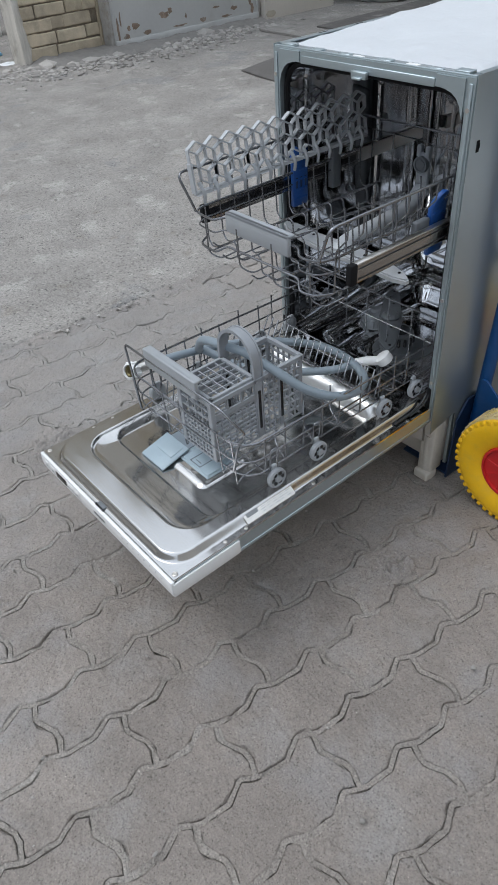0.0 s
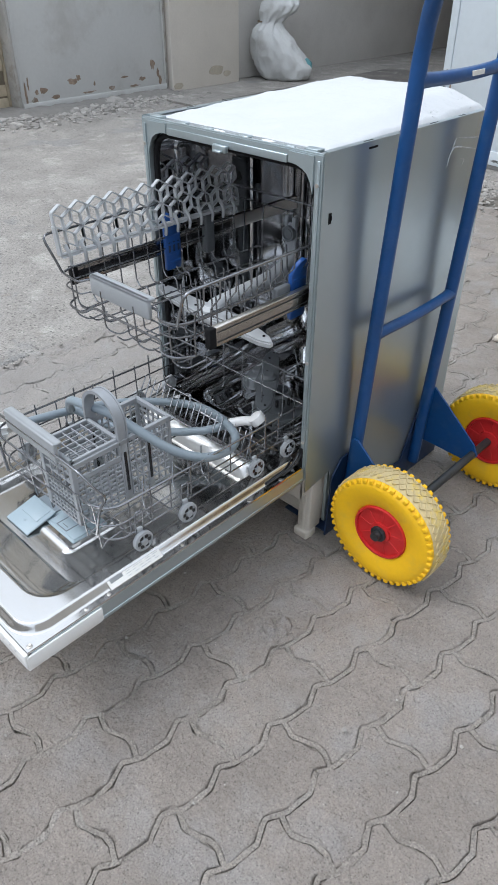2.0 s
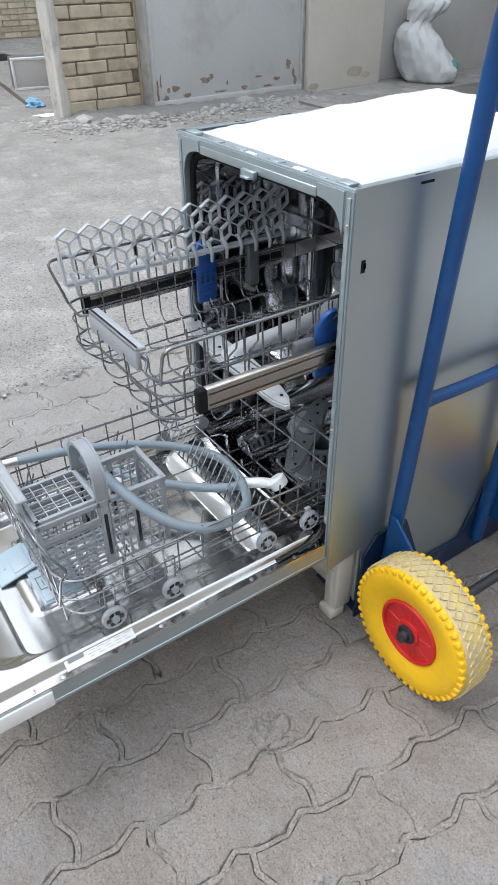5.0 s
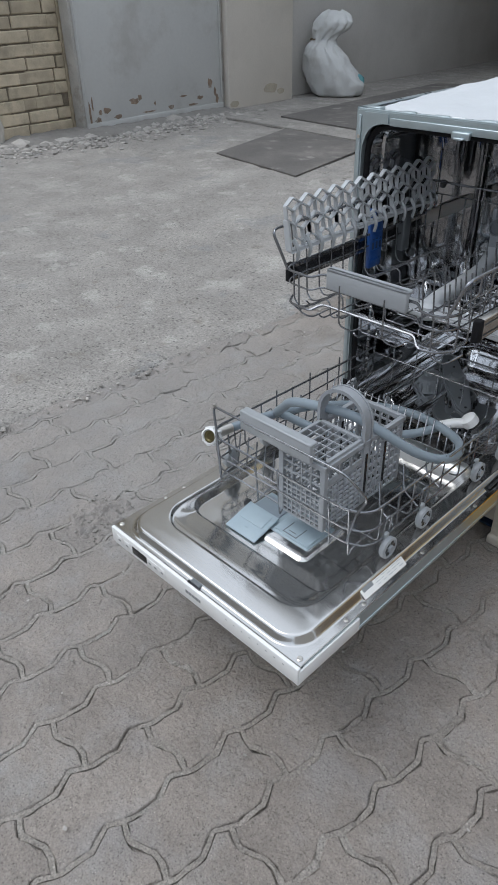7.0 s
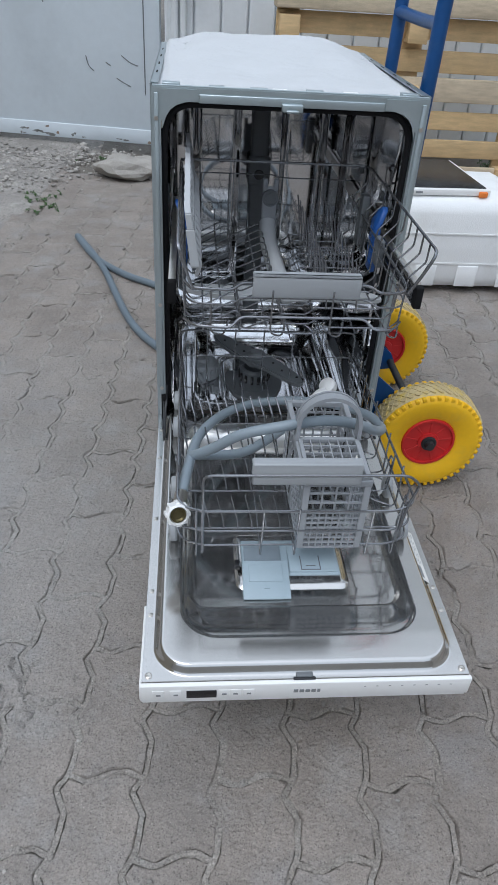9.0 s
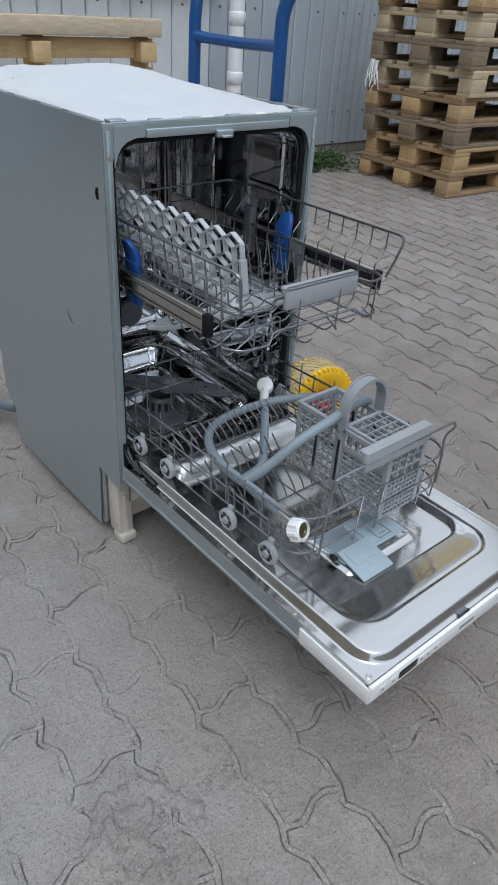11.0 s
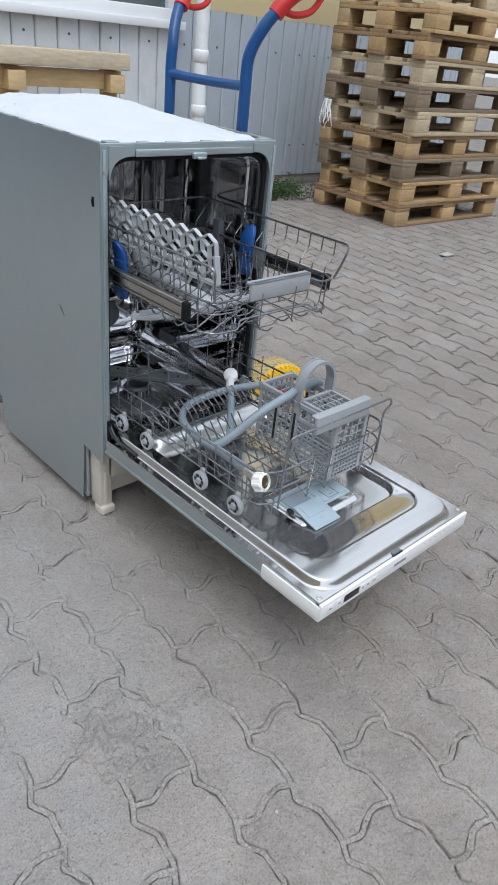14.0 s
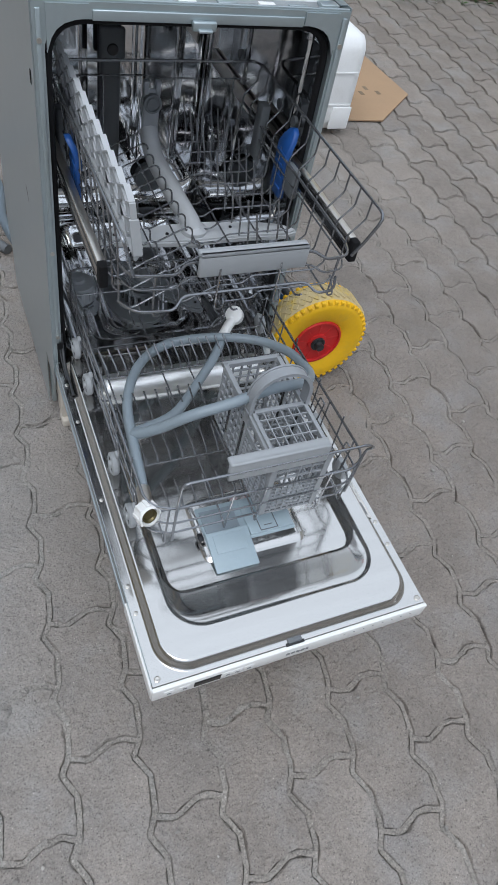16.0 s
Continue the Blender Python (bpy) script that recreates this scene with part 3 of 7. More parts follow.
lintel = boxpart("wall_above_gate", (-5.2, 2.27, 2.3), (-4.86, 3.878, 5.6), M_PLASTER, bevel=0.004)
tagged(lintel, "cream plaster above the gate", "wall", kind="structure")
behind_gate = boxpart("wall_behind_gate", (-5.2, 2.27, 0.0), (-4.90, 3.88, 2.3), M_BRICK, bevel=0)
tagged(behind_gate, "brick edge behind the gate", "wall", kind="structure")
cream = boxpart("wall_cream", (-5.2, 3.88, 0), (-4.70, 4.78, 5.6), M_PLASTER, bevel=0.012)
tagged(cream, "cream plastered wall with chipped foot", "wall", kind="structure")
inner_w = boxpart("wall_passage_west", (-5.2, 4.78, 0), (-4.84, 11, 5.6), M_PASSAGE, bevel=0.004)
tagged(inner_w, "grey plaster wall of the passage", "wall", kind="structure")
back_w = boxpart("wall_passage_end", (-5.2, 11, 0), (-1.0, 11.25, 2.8), M_PASSAGE, bevel=0)
tagged(back_w, "dim end wall of the passage", "wall", kind="structure")
east_w = boxpart("wall_passage_east", (-1.45, 3.62, 0), (-1.2, 11, 2.8), M_PASSAGE, bevel=0)
tagged(east_w, "grey plaster wall of the passage", "wall", kind="structure")
roof = boxpart("ceiling_passage", (-5.2, 7.0, 2.8), (-1.0, 11.25, 3.0), M_PASSAGE, bevel=0)
tagged(roof, "concrete ceiling of the passage", "ceiling", kind="structure")
# unseen upper part is a guessed height, added to dim the door steel's reflection
far_wall = boxpart("wall_far", (-11.9, -12, 0), (-11.5, 14, 10.5), M_MORTAR, bevel=0)
tagged(far_wall, "pale brick wall across the yard, height above view added", "brick wall", kind="structure")
# courses of the far wall, joined
bm = fresh()
for r in range(14):
    for k in range(64):
        y = -4 + 0.27 * k + (0.13 if r % 2 else 0)
        box(bm, (-11.51, y, 0.02 + 0.078 * r), (-11.485, y + 0.255, 0.085 + 0.078 * r))
fb = part("brick_facing", bm, M_BRICK, far_wall)
fb["kind"] = "stuff"

# chips fallen from the plaster
chips = [(-4.70, 4.45, 0.14, 0.09), (-4.70, 4.60, 0.10, 0.05), (-4.70, 3.95, 0.05, 0.06)]
for k, (x, y, z, s) in enumerate(chips):
    outline = [(y + s * (1 + 0.4 * noise.noise((a, k, 0))) * math.cos(a), z + 0.5 * s * (1 + 0.4 * noise.noise((a, k, 3))) * math.sin(a)) for a in [2 * math.pi * i / 14 for i in range(14)]]
    part("plaster_chip", prism(fresh(), outline, "yz", x - 0.004, x + 0.003), M_MORTAR, cream, "chipped patch of bare mortar")

# ---- steel gate in the brick wall ----
gate = thing("steel_gate", "grey painted steel garage gate with rust along its foot", "gate")
boxpart("leaf", (-4.80, 2.30, 0.035), (-4.745, 3.835, 2.28), M_GATE, gate, "flat grey steel leaf", bevel=0.003)
for y in (2.305, 3.812):
    boxpart("edge_angle", (-4.743, y, 0.12), (-4.736, y + 0.02, 2.28), M_GATE, gate, bevel=0.002)
boxpart("bottom_edge", (-4.743, 2.30, 0.035), (-4.735, 3.835, 0.080), M_GATE, gate, bevel=0.002)
for y0, y1 in ((2.272, 2.299), (3.84, 3.868)):
    boxpart("jamb", (-4.88, y0, 0.0), (-4.752, y1, 2.3), M_JAMB, gate, "angle iron jamb", bevel=0.003)
for k, (y, z, a, b) in enumerate([(2.42, 0.09, 0.05, 0.03), (2.62, 0.10, 0.06, 0.02), (2.95, 0.10, 0.09, 0.012), (3.2, 0.11, 0.05, 0.02), (3.45, 0.10, 0.07, 0.014), (3.76, 0.12, 0.03, 0.06), (2.34, 0.14, 0.02, 0.10), (2.80, 0.20, 0.06, 0.04), (2.86, 0.22, 0.035, 0.03), (2.50, 0.16, 0.045, 0.035), (2.44, 0.15, 0.03, 0.02), (3.68, 0.25, 0.035, 0.07), (3.55, 0.15, 0.05, 0.02), (2.37, 0.22, 0.012, 0.06), (3.02, 0.16, 0.015, 0.02), (3.35, 0.18, 0.05, 0.012), (3.74, 0.18, 0.02, 0.05)]):
    outline = [(y + a * (0.7 + 0.6 * noise.noise((math.cos(t) * 1.5, math.sin(t) * 1.5, k))) * math.cos(t), z + b * (0.7 + 0.6 * noise.noise((math.cos(t) * 1.5, math.sin(t) * 1.5, k + 9))) * math.sin(t)) for t in [2 * math.pi * i / 18 for i in range(18)]]
    part("rust_patch", prism(fresh(), outline, "yz", -4.7452, -4.7438), M_RUST, gate, "flaking rust patch")

# ---- steel door leaf standing open at the passage ----
sdoor = thing("steel_door", "blue-grey painted steel door leaf standing open at the passage", "door")
A, B = Vector((-1.565, 3.42)), Vector((-0.33, 3.19))
t = (B - A).normalized()
nn = Vector((t.y, -t.x))
def in_leaf(lo, hi, name, mat, label="", bevel=0.003, depth=(0.0, 0.04)):
    m = Matrix.Translation((A.x, A.y, 0)) @ Matrix(((t.x, -nn.x, 0, 0), (t.y, -nn.y, 0, 0), (0, 0, 1, 0), (0, 0, 0, 1)))
    return boxpart(name, (lo[0], depth[0], lo[1]), (hi[0], depth[1], hi[1]), mat, sdoor, label, bevel, m)
LEN = (B - A).length
in_leaf((0, 0.035), (LEN, 2.2), "leaf", M_DOORGREY, "flat blue-grey sheet")
in_leaf((0.0, 0.035), (LEN, 0.115), "bottom_fold", M_DOORGREY, bevel=0.004, depth=(-0.010, 0.0))
in_leaf((0.0, 0.115), (0.055, 2.2), "edge_fold", M_DOORGREY, bevel=0.004, depth=(-0.008, 0.0))
in_leaf((1.165, 0.3), (1.171, 2.2), "seam", M_DARKGREY, "dark door seam", bevel=0, depth=(-0.002, 0.0))
h = in_leaf((1.00, 0.882), (1.115, 0.893), "handle", M_RED, "red painted handle bar", bevel=0.003, depth=(-0.025, -0.012))
in_leaf((1.105, 0.78), (1.112, 0.885), "handle_stem", M_DOORGREY, bevel=0.001, depth=(-0.02, 0.0))
for k, pts in enumerate([[(0.831, 0.479), (0.845, 0.43), (0.874, 0.405)], [(0.945, 0.452), (0.972, 0.438)], [(1.036, 0.493), (1.085, 0.46), (1.131, 0.446)], [(1.003, 0.377), (1.045, 0.355), (1.084, 0.339)], [(0.60, 0.74), (0.615, 0.72)]]):
    bm = tube(fresh(), spline([(A.x + t.x * u + nn.x * 0.001, A.y + t.y * u + nn.y * 0.001, z) for u, z in pts], 4), 0.0028, 5)
    part("scratch", bm, M_DARKGREY, sdoor, "dark scratch")
def blot(u, z, a, b, seed, mat, label):
    """An irregular flake of dirt on the leaf: u along it, z up."""
    ring = [2 * math.pi * q / 16 for q in range(16)]
    pts = [(u + a * (0.65 + 0.7 * noise.noise((1.7 * math.cos(g), 1.7 * math.sin(g), seed))) * math.cos(g), z + b * (0.65 + 0.7 * noise.noise((1.7 * math.cos(g), 1.7 * math.sin(g), seed + 40))) * math.sin(g)) for g in ring]
    bm = prism(fresh(), pts, "xz", -0.0112, -0.0098)
    for v in bm.verts:
        v.co = Vector((A.x + t.x * v.co.x - nn.x * v.co.y, A.y + t.y * v.co.x - nn.y * v.co.y, v.co.z))
    part("grime_spot", bm, mat, sdoor, label)
for k in range(44):
    u, z = random.uniform(0.02, LEN - 0.02), 0.045 + abs(random.gauss(0, 0.022))
    a, b = random.uniform(0.008, 0.04), random.uniform(0.004, 0.013)
    if k > 26:
        u, z = random.uniform(0.01, 0.05) + (0.05 if k > 38 else 0), random.uniform(0.06, 0.5)
        a, b = random.uniform(0.004, 0.012), random.uniform(0.008, 0.03)
    blot(u, z, a, b, k, M_RUST if k % 4 == 0 else M_GRIME, "dark mould and grime flake")

# ---- clad wall of the shop ----
CY = 3.10
clad = boxpart("wall_north", (-0.30, CY + 0.03, 0.06), (6.2, CY + 0.25, 5.2), M_CLAD, bevel=0)
tagged(clad, "grey corrugated metal cladding", "wall", kind="structure")
plinth = boxpart("wall_foot", (-0.30, CY + 0.02, -0.02), (6.2, CY + 0.25, 0.06), M_STONE, bevel=0.004)
tagged(plinth, "concrete foot of the clad wall", "wall", kind="structure")
PITCHC = 0.1455
k = 0
x = -0.29
while x < 6.1:
    w2 = PITCHC if x < 3.35 else 0.085
    blue = x + w2 / 2 > 2.40
    top = 1.04 if 0.75 < x + w2 / 2 < 2.40 else (1.165 if blue else 5.1)
    outline = [(x + 0.002, 0.03), (x + 0.004, 0.012), (x + 0.012, 0.004), (x + w2 - 0.012, 0.004), (x + w2 - 0.004, 0.012), (x + w2 - 0.002, 0.03)]
    bm = prism(fresh(), [(u, CY + v) for u, v in outline], "xy", 0.07, top)
    part("cladding_strip", bm, M_CLADBLUE if blue else M_CLAD, clad)
    for z in (0.95, 0.30):
        if k % 2 == 0 and top > 0.97:
            b = lathe(fresh(), [(0.0, -0.004), (0.006, -0.004), (0.008, 0.0), (0.008, 0.004)], "y", (x + w2 / 2, CY + 0.002, z), 10)
            part("cladding_screw", b, M_DARKGREY, clad)
    k += 1
    x += w2
yel = boxpart("wall_yellow_band", (2.41, CY + 0.005, 1.165), (6.2, CY + 0.03, 3.45), M_YELLOWCLAD, bevel=0.002)
tagged(yel, "yellow painted cladding above the grey", "wall", kind="structure")
for x in (-0.245, -0.20):
    tagged(part("trim", tube(fresh(), [(x, CY - 0.015, 0.1), (x, CY - 0.015, 2.9)], 0.018, 10), M_CLAD, smooth=True), "grey corner trim of the cladding", "trim", kind="structure")
window = thing("window_1", "white plastic window with a deep sill above the cladding", "window", kind="structure")
boxpart("window_sill", (0.80, CY - 0.055, 1.045), (2.36, CY + 0.02, 1.075), M_PVC, window, "white plastic sill", bevel=0.006)
boxpart("window_sill_lip", (0.80, CY - 0.06, 1.030), (2.36, CY - 0.052, 1.078), M_PVC, window, bevel=0.002)
for lo, hi in (((0.80, 1.075), (2.36, 1.145)), ((0.80, 1.95), (2.36, 2.02)), ((0.80, 1.145), (0.87, 1.95)), ((2.24, 1.145), (2.36, 1.95)), ((1.53, 1.145), (1.60, 1.95))):
    boxpart("window_frame", (lo[0], CY - 0.02, lo[1]), (hi[0], CY + 0.04, hi[1]), M_PVC, window, bevel=0.006)
for x0, x1 in ((0.87, 1.53), (1.60, 2.24)):
    boxpart("pane", (x0, CY + 0.015, 1.145), (x1, CY + 0.025, 1.95), M_GLASS, window, bevel=0)

pipe = thing("downpipe", "white plastic rain downpipe with an angled outlet", "downpipe")
PX, PY = 2.165, 2.634
part("pipe", tube(fresh(), spline([(PX, CY + 0.01, 3.05), (PX, CY - 0.10, 2.95), (PX, PY + 0.03, 2.75), (PX, PY, 2.5), (PX, PY, 1.5), (PX, PY, 0.55), (PX - 0.005, PY - 0.008, 0.38), (PX - 0.012, PY - 0.03, 0.29), (PX + 0.0, PY - 0.09, 0.205)], 6), 0.0435, 18), M_PIPE, pipe, smooth=True, angle=70)
for z in (1.35, 0.905, 0.60, 0.36):
    part("pipe_socket", lathe(fresh(), [(0.043, -0.035), (0.0475, -0.032), (0.0485, 0.028), (0.044, 0.035)], "z", (PX, PY - (0.012 if z < 0.5 else 0), z), 20), M_PIPE, pipe, smooth=True, angle=70)
part("outlet_dark", lathe(fresh(), [(0.0, 0.0), (0.039, 0.0), (0.039, 0.002), (0.0, 0.002)], "z", (0, 0, 0), 18), M_BLACK, pipe, "dark mouth of the pipe").matrix_world = Matrix.Translation((PX + 0.002, PY - 0.093, 0.203)) @ Matrix.Rotation(radians(-52), 4, "X") @ Matrix.Rotation(radians(180), 4, "X")
boxpart("pipe_bracket", (PX - 0.012, PY + 0.03, 1.30), (PX + 0.012, CY + 0.004, 1.325), M_PIPE, pipe, bevel=0.003)

# unseen closing walls behind the camera; east one raised to tint the door's reflection
for name, lo, hi in (("wall_south", (-12, -9.3, 0), (9, -9, 3.2)), ("wall_east", (9, -9, 0), (9.3, 3.4, 7.2))):
    tagged(boxpart(name, lo, hi, M_PASSAGE, bevel=0), "plain plaster wall added out of view to close the yard", "wall", kind="structure")

# ---- the dishwasher ----
W, D, H = 0.224, 0.545, 0.849          # half width, depth, height
FL = 0.242                             # upper side of the lowered door's flange

dishwasher = thing("dishwasher", "slim built-in dishwasher with its steel door lowered and racks pulled out", "dishwasher")

side_outline = [(0, 0.855 - 0.006), (0, 0.172), (0.082, 0.186), (0.093, 0.031), (0.50, 0.031), (0.505, 0.125), (0.545, 0.165), (0.545, 0.849)]
for sx in (-1, 1):
    bm = prism(fresh(), side_outline, "yz", sx * W - 0.0008, sx * W + 0.0008)
    # folded top edge and front edge of the sheet
    box(bm, (min(sx * W, sx * (W - 0.012)), 0.012, H - 0.0015), (max(sx * W, sx * (W - 0.012)), D, H))
    sp = part("side_panel", bm, M_GALV, dishwasher, "plain galvanised steel side sheet")
    slot = fresh()
    for k, (yy, zz, a, b) in enumerate([(0.022, 0.744, 0.0035, 0.009), (0.0245, 0.744, 0.0025, 0.004)]):
        box(slot, (sx * (W + 0.0012) - 0.0004, yy - a, zz - b), (sx * (W + 0.0012) + 0.0004, yy + a, zz + b), 0.0)
    part("slot", slot, M_RUBBER, sp, "dark punched slot")
    for k in range(4):
        boxpart("fold_slot", (sx * (W - 0.006) - 0.0012, 0.11 + 0.10 * k, H - 0.0003), (sx * (W - 0.006) + 0.0012, 0.135 + 0.10 * k, H + 0.0004), M_RUBBER, sp, bevel=0)
    marks = [[(0.520, 0.795), (0.512, 0.770), (0.502, 0.742)], [(0.508, 0.748), (0.498, 0.744), (0.500, 0.732)], [(0.462, 0.775), (0.462, 0.74), (0.458, 0.715)]] if sx < 0 else \
            [[(0.382, 0.762), (0.388, 0.785), (0.405, 0.795), (0.455, 0.786), (0.505, 0.776)], [(0.41, 0.812), (0.45, 0.806), (0.505, 0.800)], [(0.43, 0.77), (0.445, 0.766), (0.44, 0.755)], [(0.39, 0.79), (0.402, 0.812)]]
    for k, pts in enumerate(marks):
        bm = tube(fresh(), spline([(sx * (W + 0.0006), y, z) for y, z in pts], 6), 0.0016 if k < 2 else 0.0011, 5, taper=lambda s: 0.4 + 0.6 * math.sin(math.pi * s))
        part("scratch", bm, M_SCUFF, sp, "pale scratch")
    if sx > 0:
        boxpart("edge_slot", (sx * (W + 0.001) - 0.0006, 0.115, H - 0.012), (sx * (W + 0.001) + 0.0006, 0.14, H - 0.0085), M_RUBBER, sp, bevel=0)
    if sx < 0:
        scuff = tube(fresh(), [(-W - 0.0008, 0.167, 0.500), (-W - 0.0008, 0.157, 0.490), (-W - 0.0008, 0.147, 0.479)], 0.0038, 8, taper=lambda q: 0.35 + 0.65 * math.sin(math.pi * q))
        for v in scuff.verts:
            v.co.x = -W - 0.0008 + 0.1 * (v.co.x + W + 0.0008)
        part("scuff", scuff, M_DARKGREY, sp, "dark scuff mark")

# front frame: an upside-down U with rounded inner corners
def arc(cx, cz, r, a0, a1, n=8):
    return [(cx + r * math.cos(radians(a0 + (a1 - a0) * k / n)), cz + r * math.sin(radians(a0 + (a1 - a0) * k / n))) for k in range(n + 1)]

outer = [(-W + 0.001, 0.205), (-W + 0.001, H - 0.004), (W - 0.001, H - 0.004), (W - 0.001, 0.205)]
inner = [(0.2085, 0.205)] + arc(0.1705, 0.787, 0.038, 0, 90) + arc(-0.1705, 0.787, 0.038, 90, 180) + [(-0.2085, 0.205)]
front = part("front_frame", prism(fresh(), outer + inner, "xz", -0.002, 0.012), M_FLANGE, dishwasher, "zinc front flange with rounded inner corners")
for sx in (-1, 1):
    boxpart("edge_strip", (sx * 0.2155 - 0.0035, -0.0045, 0.205), (sx * 0.2155 + 0.0035, -0.002, H - 0.012), M_FLANGE, front, bevel=0.001)
    for z in (0.80, 0.30, 0.48):
        lathe(b := fresh(), [(0.0035, -0.0065), (0.0035, -0.003), (0.0, -0.003)][::-1], "y", (sx * 0.2155, 0, z), 12)
        part("screw", b, M_SILVER, front, "small steel screw")
    boxpart("hinge_slot", (sx * 0.212 - 0.005, -0.006, 0.21), (sx * 0.212 + 0.005, -0.003, 0.285), M_RUBBER, front, "black hinge slot", bevel=0.001)
seal_path = [(-0.2040, 0.012, 0.22), (-0.2040, 0.012, 0.8205), (0.2040, 0.012, 0.8205), (0.2040, 0.012, 0.22)]
part("door_seal", tube(fresh(), rounded(seal_path, 0.055, 8), 0.0058, 10), M_RUBBER, dishwasher, "black rubber door seal", smooth=True)

# top rail with its latch and corner pieces
bm = box(fresh(), (-W + 0.002, 0.0, H - 0.022), (W - 0.002, 0.004, H - 0.001), 0.001)
box(bm, (-W + 0.002, 0.004, H - 0.021), (W - 0.002, 0.034, H - 0.019), 0)
rail_top = part("top_rail", bm, M_FLANGE, dishwasher, "folded zinc top rail")
boxpart("rail_strip", (-0.148, -0.005, H - 0.025), (0.150, -0.0022, H - 0.012), M_FLANGE, rail_top, "raised grey strip", bevel=0.002)
bm = box(fresh(), (-0.017, -0.014, H - 0.031), (0.017, -0.0055, H - 0.019), 0.002)
box(bm, (-0.010, -0.020, H - 0.031), (0.010, -0.010, H - 0.027), 0.0015)
part("latch_tab", bm, M_FLANGE, rail_top, "bent zinc latch tab", smooth=True, angle=50)
for sx in (-1, 1):
    bm = prism(fresh(), [(sx * 0.206, H - 0.006), (sx * 0.152, H - 0.006), (sx * 0.152, H - 0.022), (sx * 0.170, H - 0.0245), (sx * 0.183, H - 0.0285), (sx * 0.193, H - 0.0355), (sx * 0.200, H - 0.046), (sx * 0.206, H - 0.064)], "xz", -0.0045, -0.0015)
    part("corner_piece", bm, M_FLANGE, rail_top, "grey plastic corner piece")
    boxpart("corner_lug", (sx * 0.192 - 0.014, 0.004, H - 0.004), (sx * 0.192 + 0.014, 0.022, H + 0.0015), M_FLANGE, rail_top, bevel=0.001)
for k, x in enumerate((-0.12, -0.055, -0.02, 0.035, 0.095, 0.14)):
    boxpart("rail_clip", (x - 0.012, 0.006, H - 0.0045), (x + 0.012 + 0.004 * (k % 2), 0.020 - 0.004 * (k % 3), H - 0.001), (M_WHITE if k in (2, 4) else M_FLANGE), rail_top, bevel=0.001)

# white wool on the top
def wool(x, y):
    e = min(1.0, max(0.0, -rrect(x, y, 0, 0.292, 0.2105 + (0.010 if x < 0 else 0.004) * smooth01((y - 0.12) / 0.22) + 0.002 * noise.noise((x * 30, y * 30, 1)), 0.25 + 0.005 * noise.noise((x * 35, y * 35, 2)), 0.02) / 0.018))
    dome = 0.026 * smooth01((y - 0.05) / 0.42) * (1 - 0.75 * smooth01((abs(x) - 0.12) / 0.09))
    return H - 0.006 + smooth01(e) * (0.006 + dome + 0.005 * noise.noise((x * 9, y * 9, 4)) + 0.002 * noise.noise((x * 26, y * 26, 7)) + 0.0008 * noise.noise((x * 80, y * 80, 9)))
bm = sheet(fresh(), -0.2225, 0.2175, 0.036, 0.543, 110, 130, wool, H - 0.02)
part("insulation", bm, M_WOOL, dishwasher, "white fibre insulation mat on top", smooth=True, angle=80)
bm = fresh()
rng = random.Random(5)
for k in range(150):
    y = rng.uniform(0.30, 0.54)
    x = rng.choice((-1, 1)) * rng.uniform(0.16, 0.208) if k % 3 else rng.uniform(-0.2, 0.2)
    if k % 3 == 0:
        y = rng.uniform(0.49, 0.54)
    z = wool(x, y)
    q = [Vector((x, y, z - 0.003))]
    for s in range(4):
        q.append(q[-1] + Vector((rng.uniform(-0.005, 0.005), rng.uniform(-0.005, 0.005), rng.uniform(-0.0015, 0.003))))
    tube(bm, q, 0.0005, 4, taper=lambda s: 1.0 - 0.8 * s)
tuft = part("loose_fibre", bm, M_FIBRE, dishwasher, "loose white fibres", smooth=True, angle=80)
tuft["kind"] = "stuff"

# tub
def ring_profile(hx, z0, z1, r, n=6):
    c = arc(hx - r, z1 - r, r, 0, 90, n) + arc(-hx + r, z1 - r, r, 90, 180, n) + arc(-hx + r, z0 + r, r, 180, 270, n) + arc(hx - r, z0 + r, r, 270, 360, n)
    return c
bm = fresh()
rings = []
depths = [0.010, 0.03, 0.06, 0.064, 0.070, 0.074, 0.16, 0.164, 0.171, 0.175, 0.28, 0.284, 0.291, 0.295, 0.40, 0.404, 0.411, 0.415, 0.455, 0.475, 0.485]
for y in depths:
    bead = 0.004 if any(abs(y - c) < 0.0045 for c in (0.067, 0.2875)) else 0.0
    shrink = 0.0 if y < 0.47 else (0.004 if y < 0.48 else 0.014)
    pr = ring_profile(0.206 - bead - shrink, 0.165 + shrink, 0.822 - bead - shrink, 0.042)
    rings.append([bm.verts.new((u, y, v)) for u, v in pr])
for a, b in zip(rings, rings[1:]):
    for k in range(len(a)):
        bm.faces.new((a[k], b[k], b[(k + 1) % len(a)], a[(k + 1) % len(a)]))
bm.faces.new(rings[-1])
tub = part("tub", bm, M_STEEL, dishwasher, "shiny stainless steel tub", smooth=True, angle=40)
# pressed panels of the rear wall
for x0, x1 in ((-0.155, -0.045), (0.045, 0.155)):
    bm = sheet(fresh(), x0, x1, 0.33, 0.78, 16, 40, lambda x, z: 0.0)
    for v in bm.verts:
        d = rrect(v.co.x, v.co.y, (x0 + x1) / 2, 0.555, 0.052, 0.215, 0.02)
        dep = 0.007 * smooth01(-d / 0.012)
        v.co = Vector((v.co.x, 0.4835 - dep, v.co.y))
    bmesh.ops.recalc_face_normals(bm, faces=bm.faces[:])
    part("rear_panel", bm, M_STEEL, tub, smooth=True, angle=60)
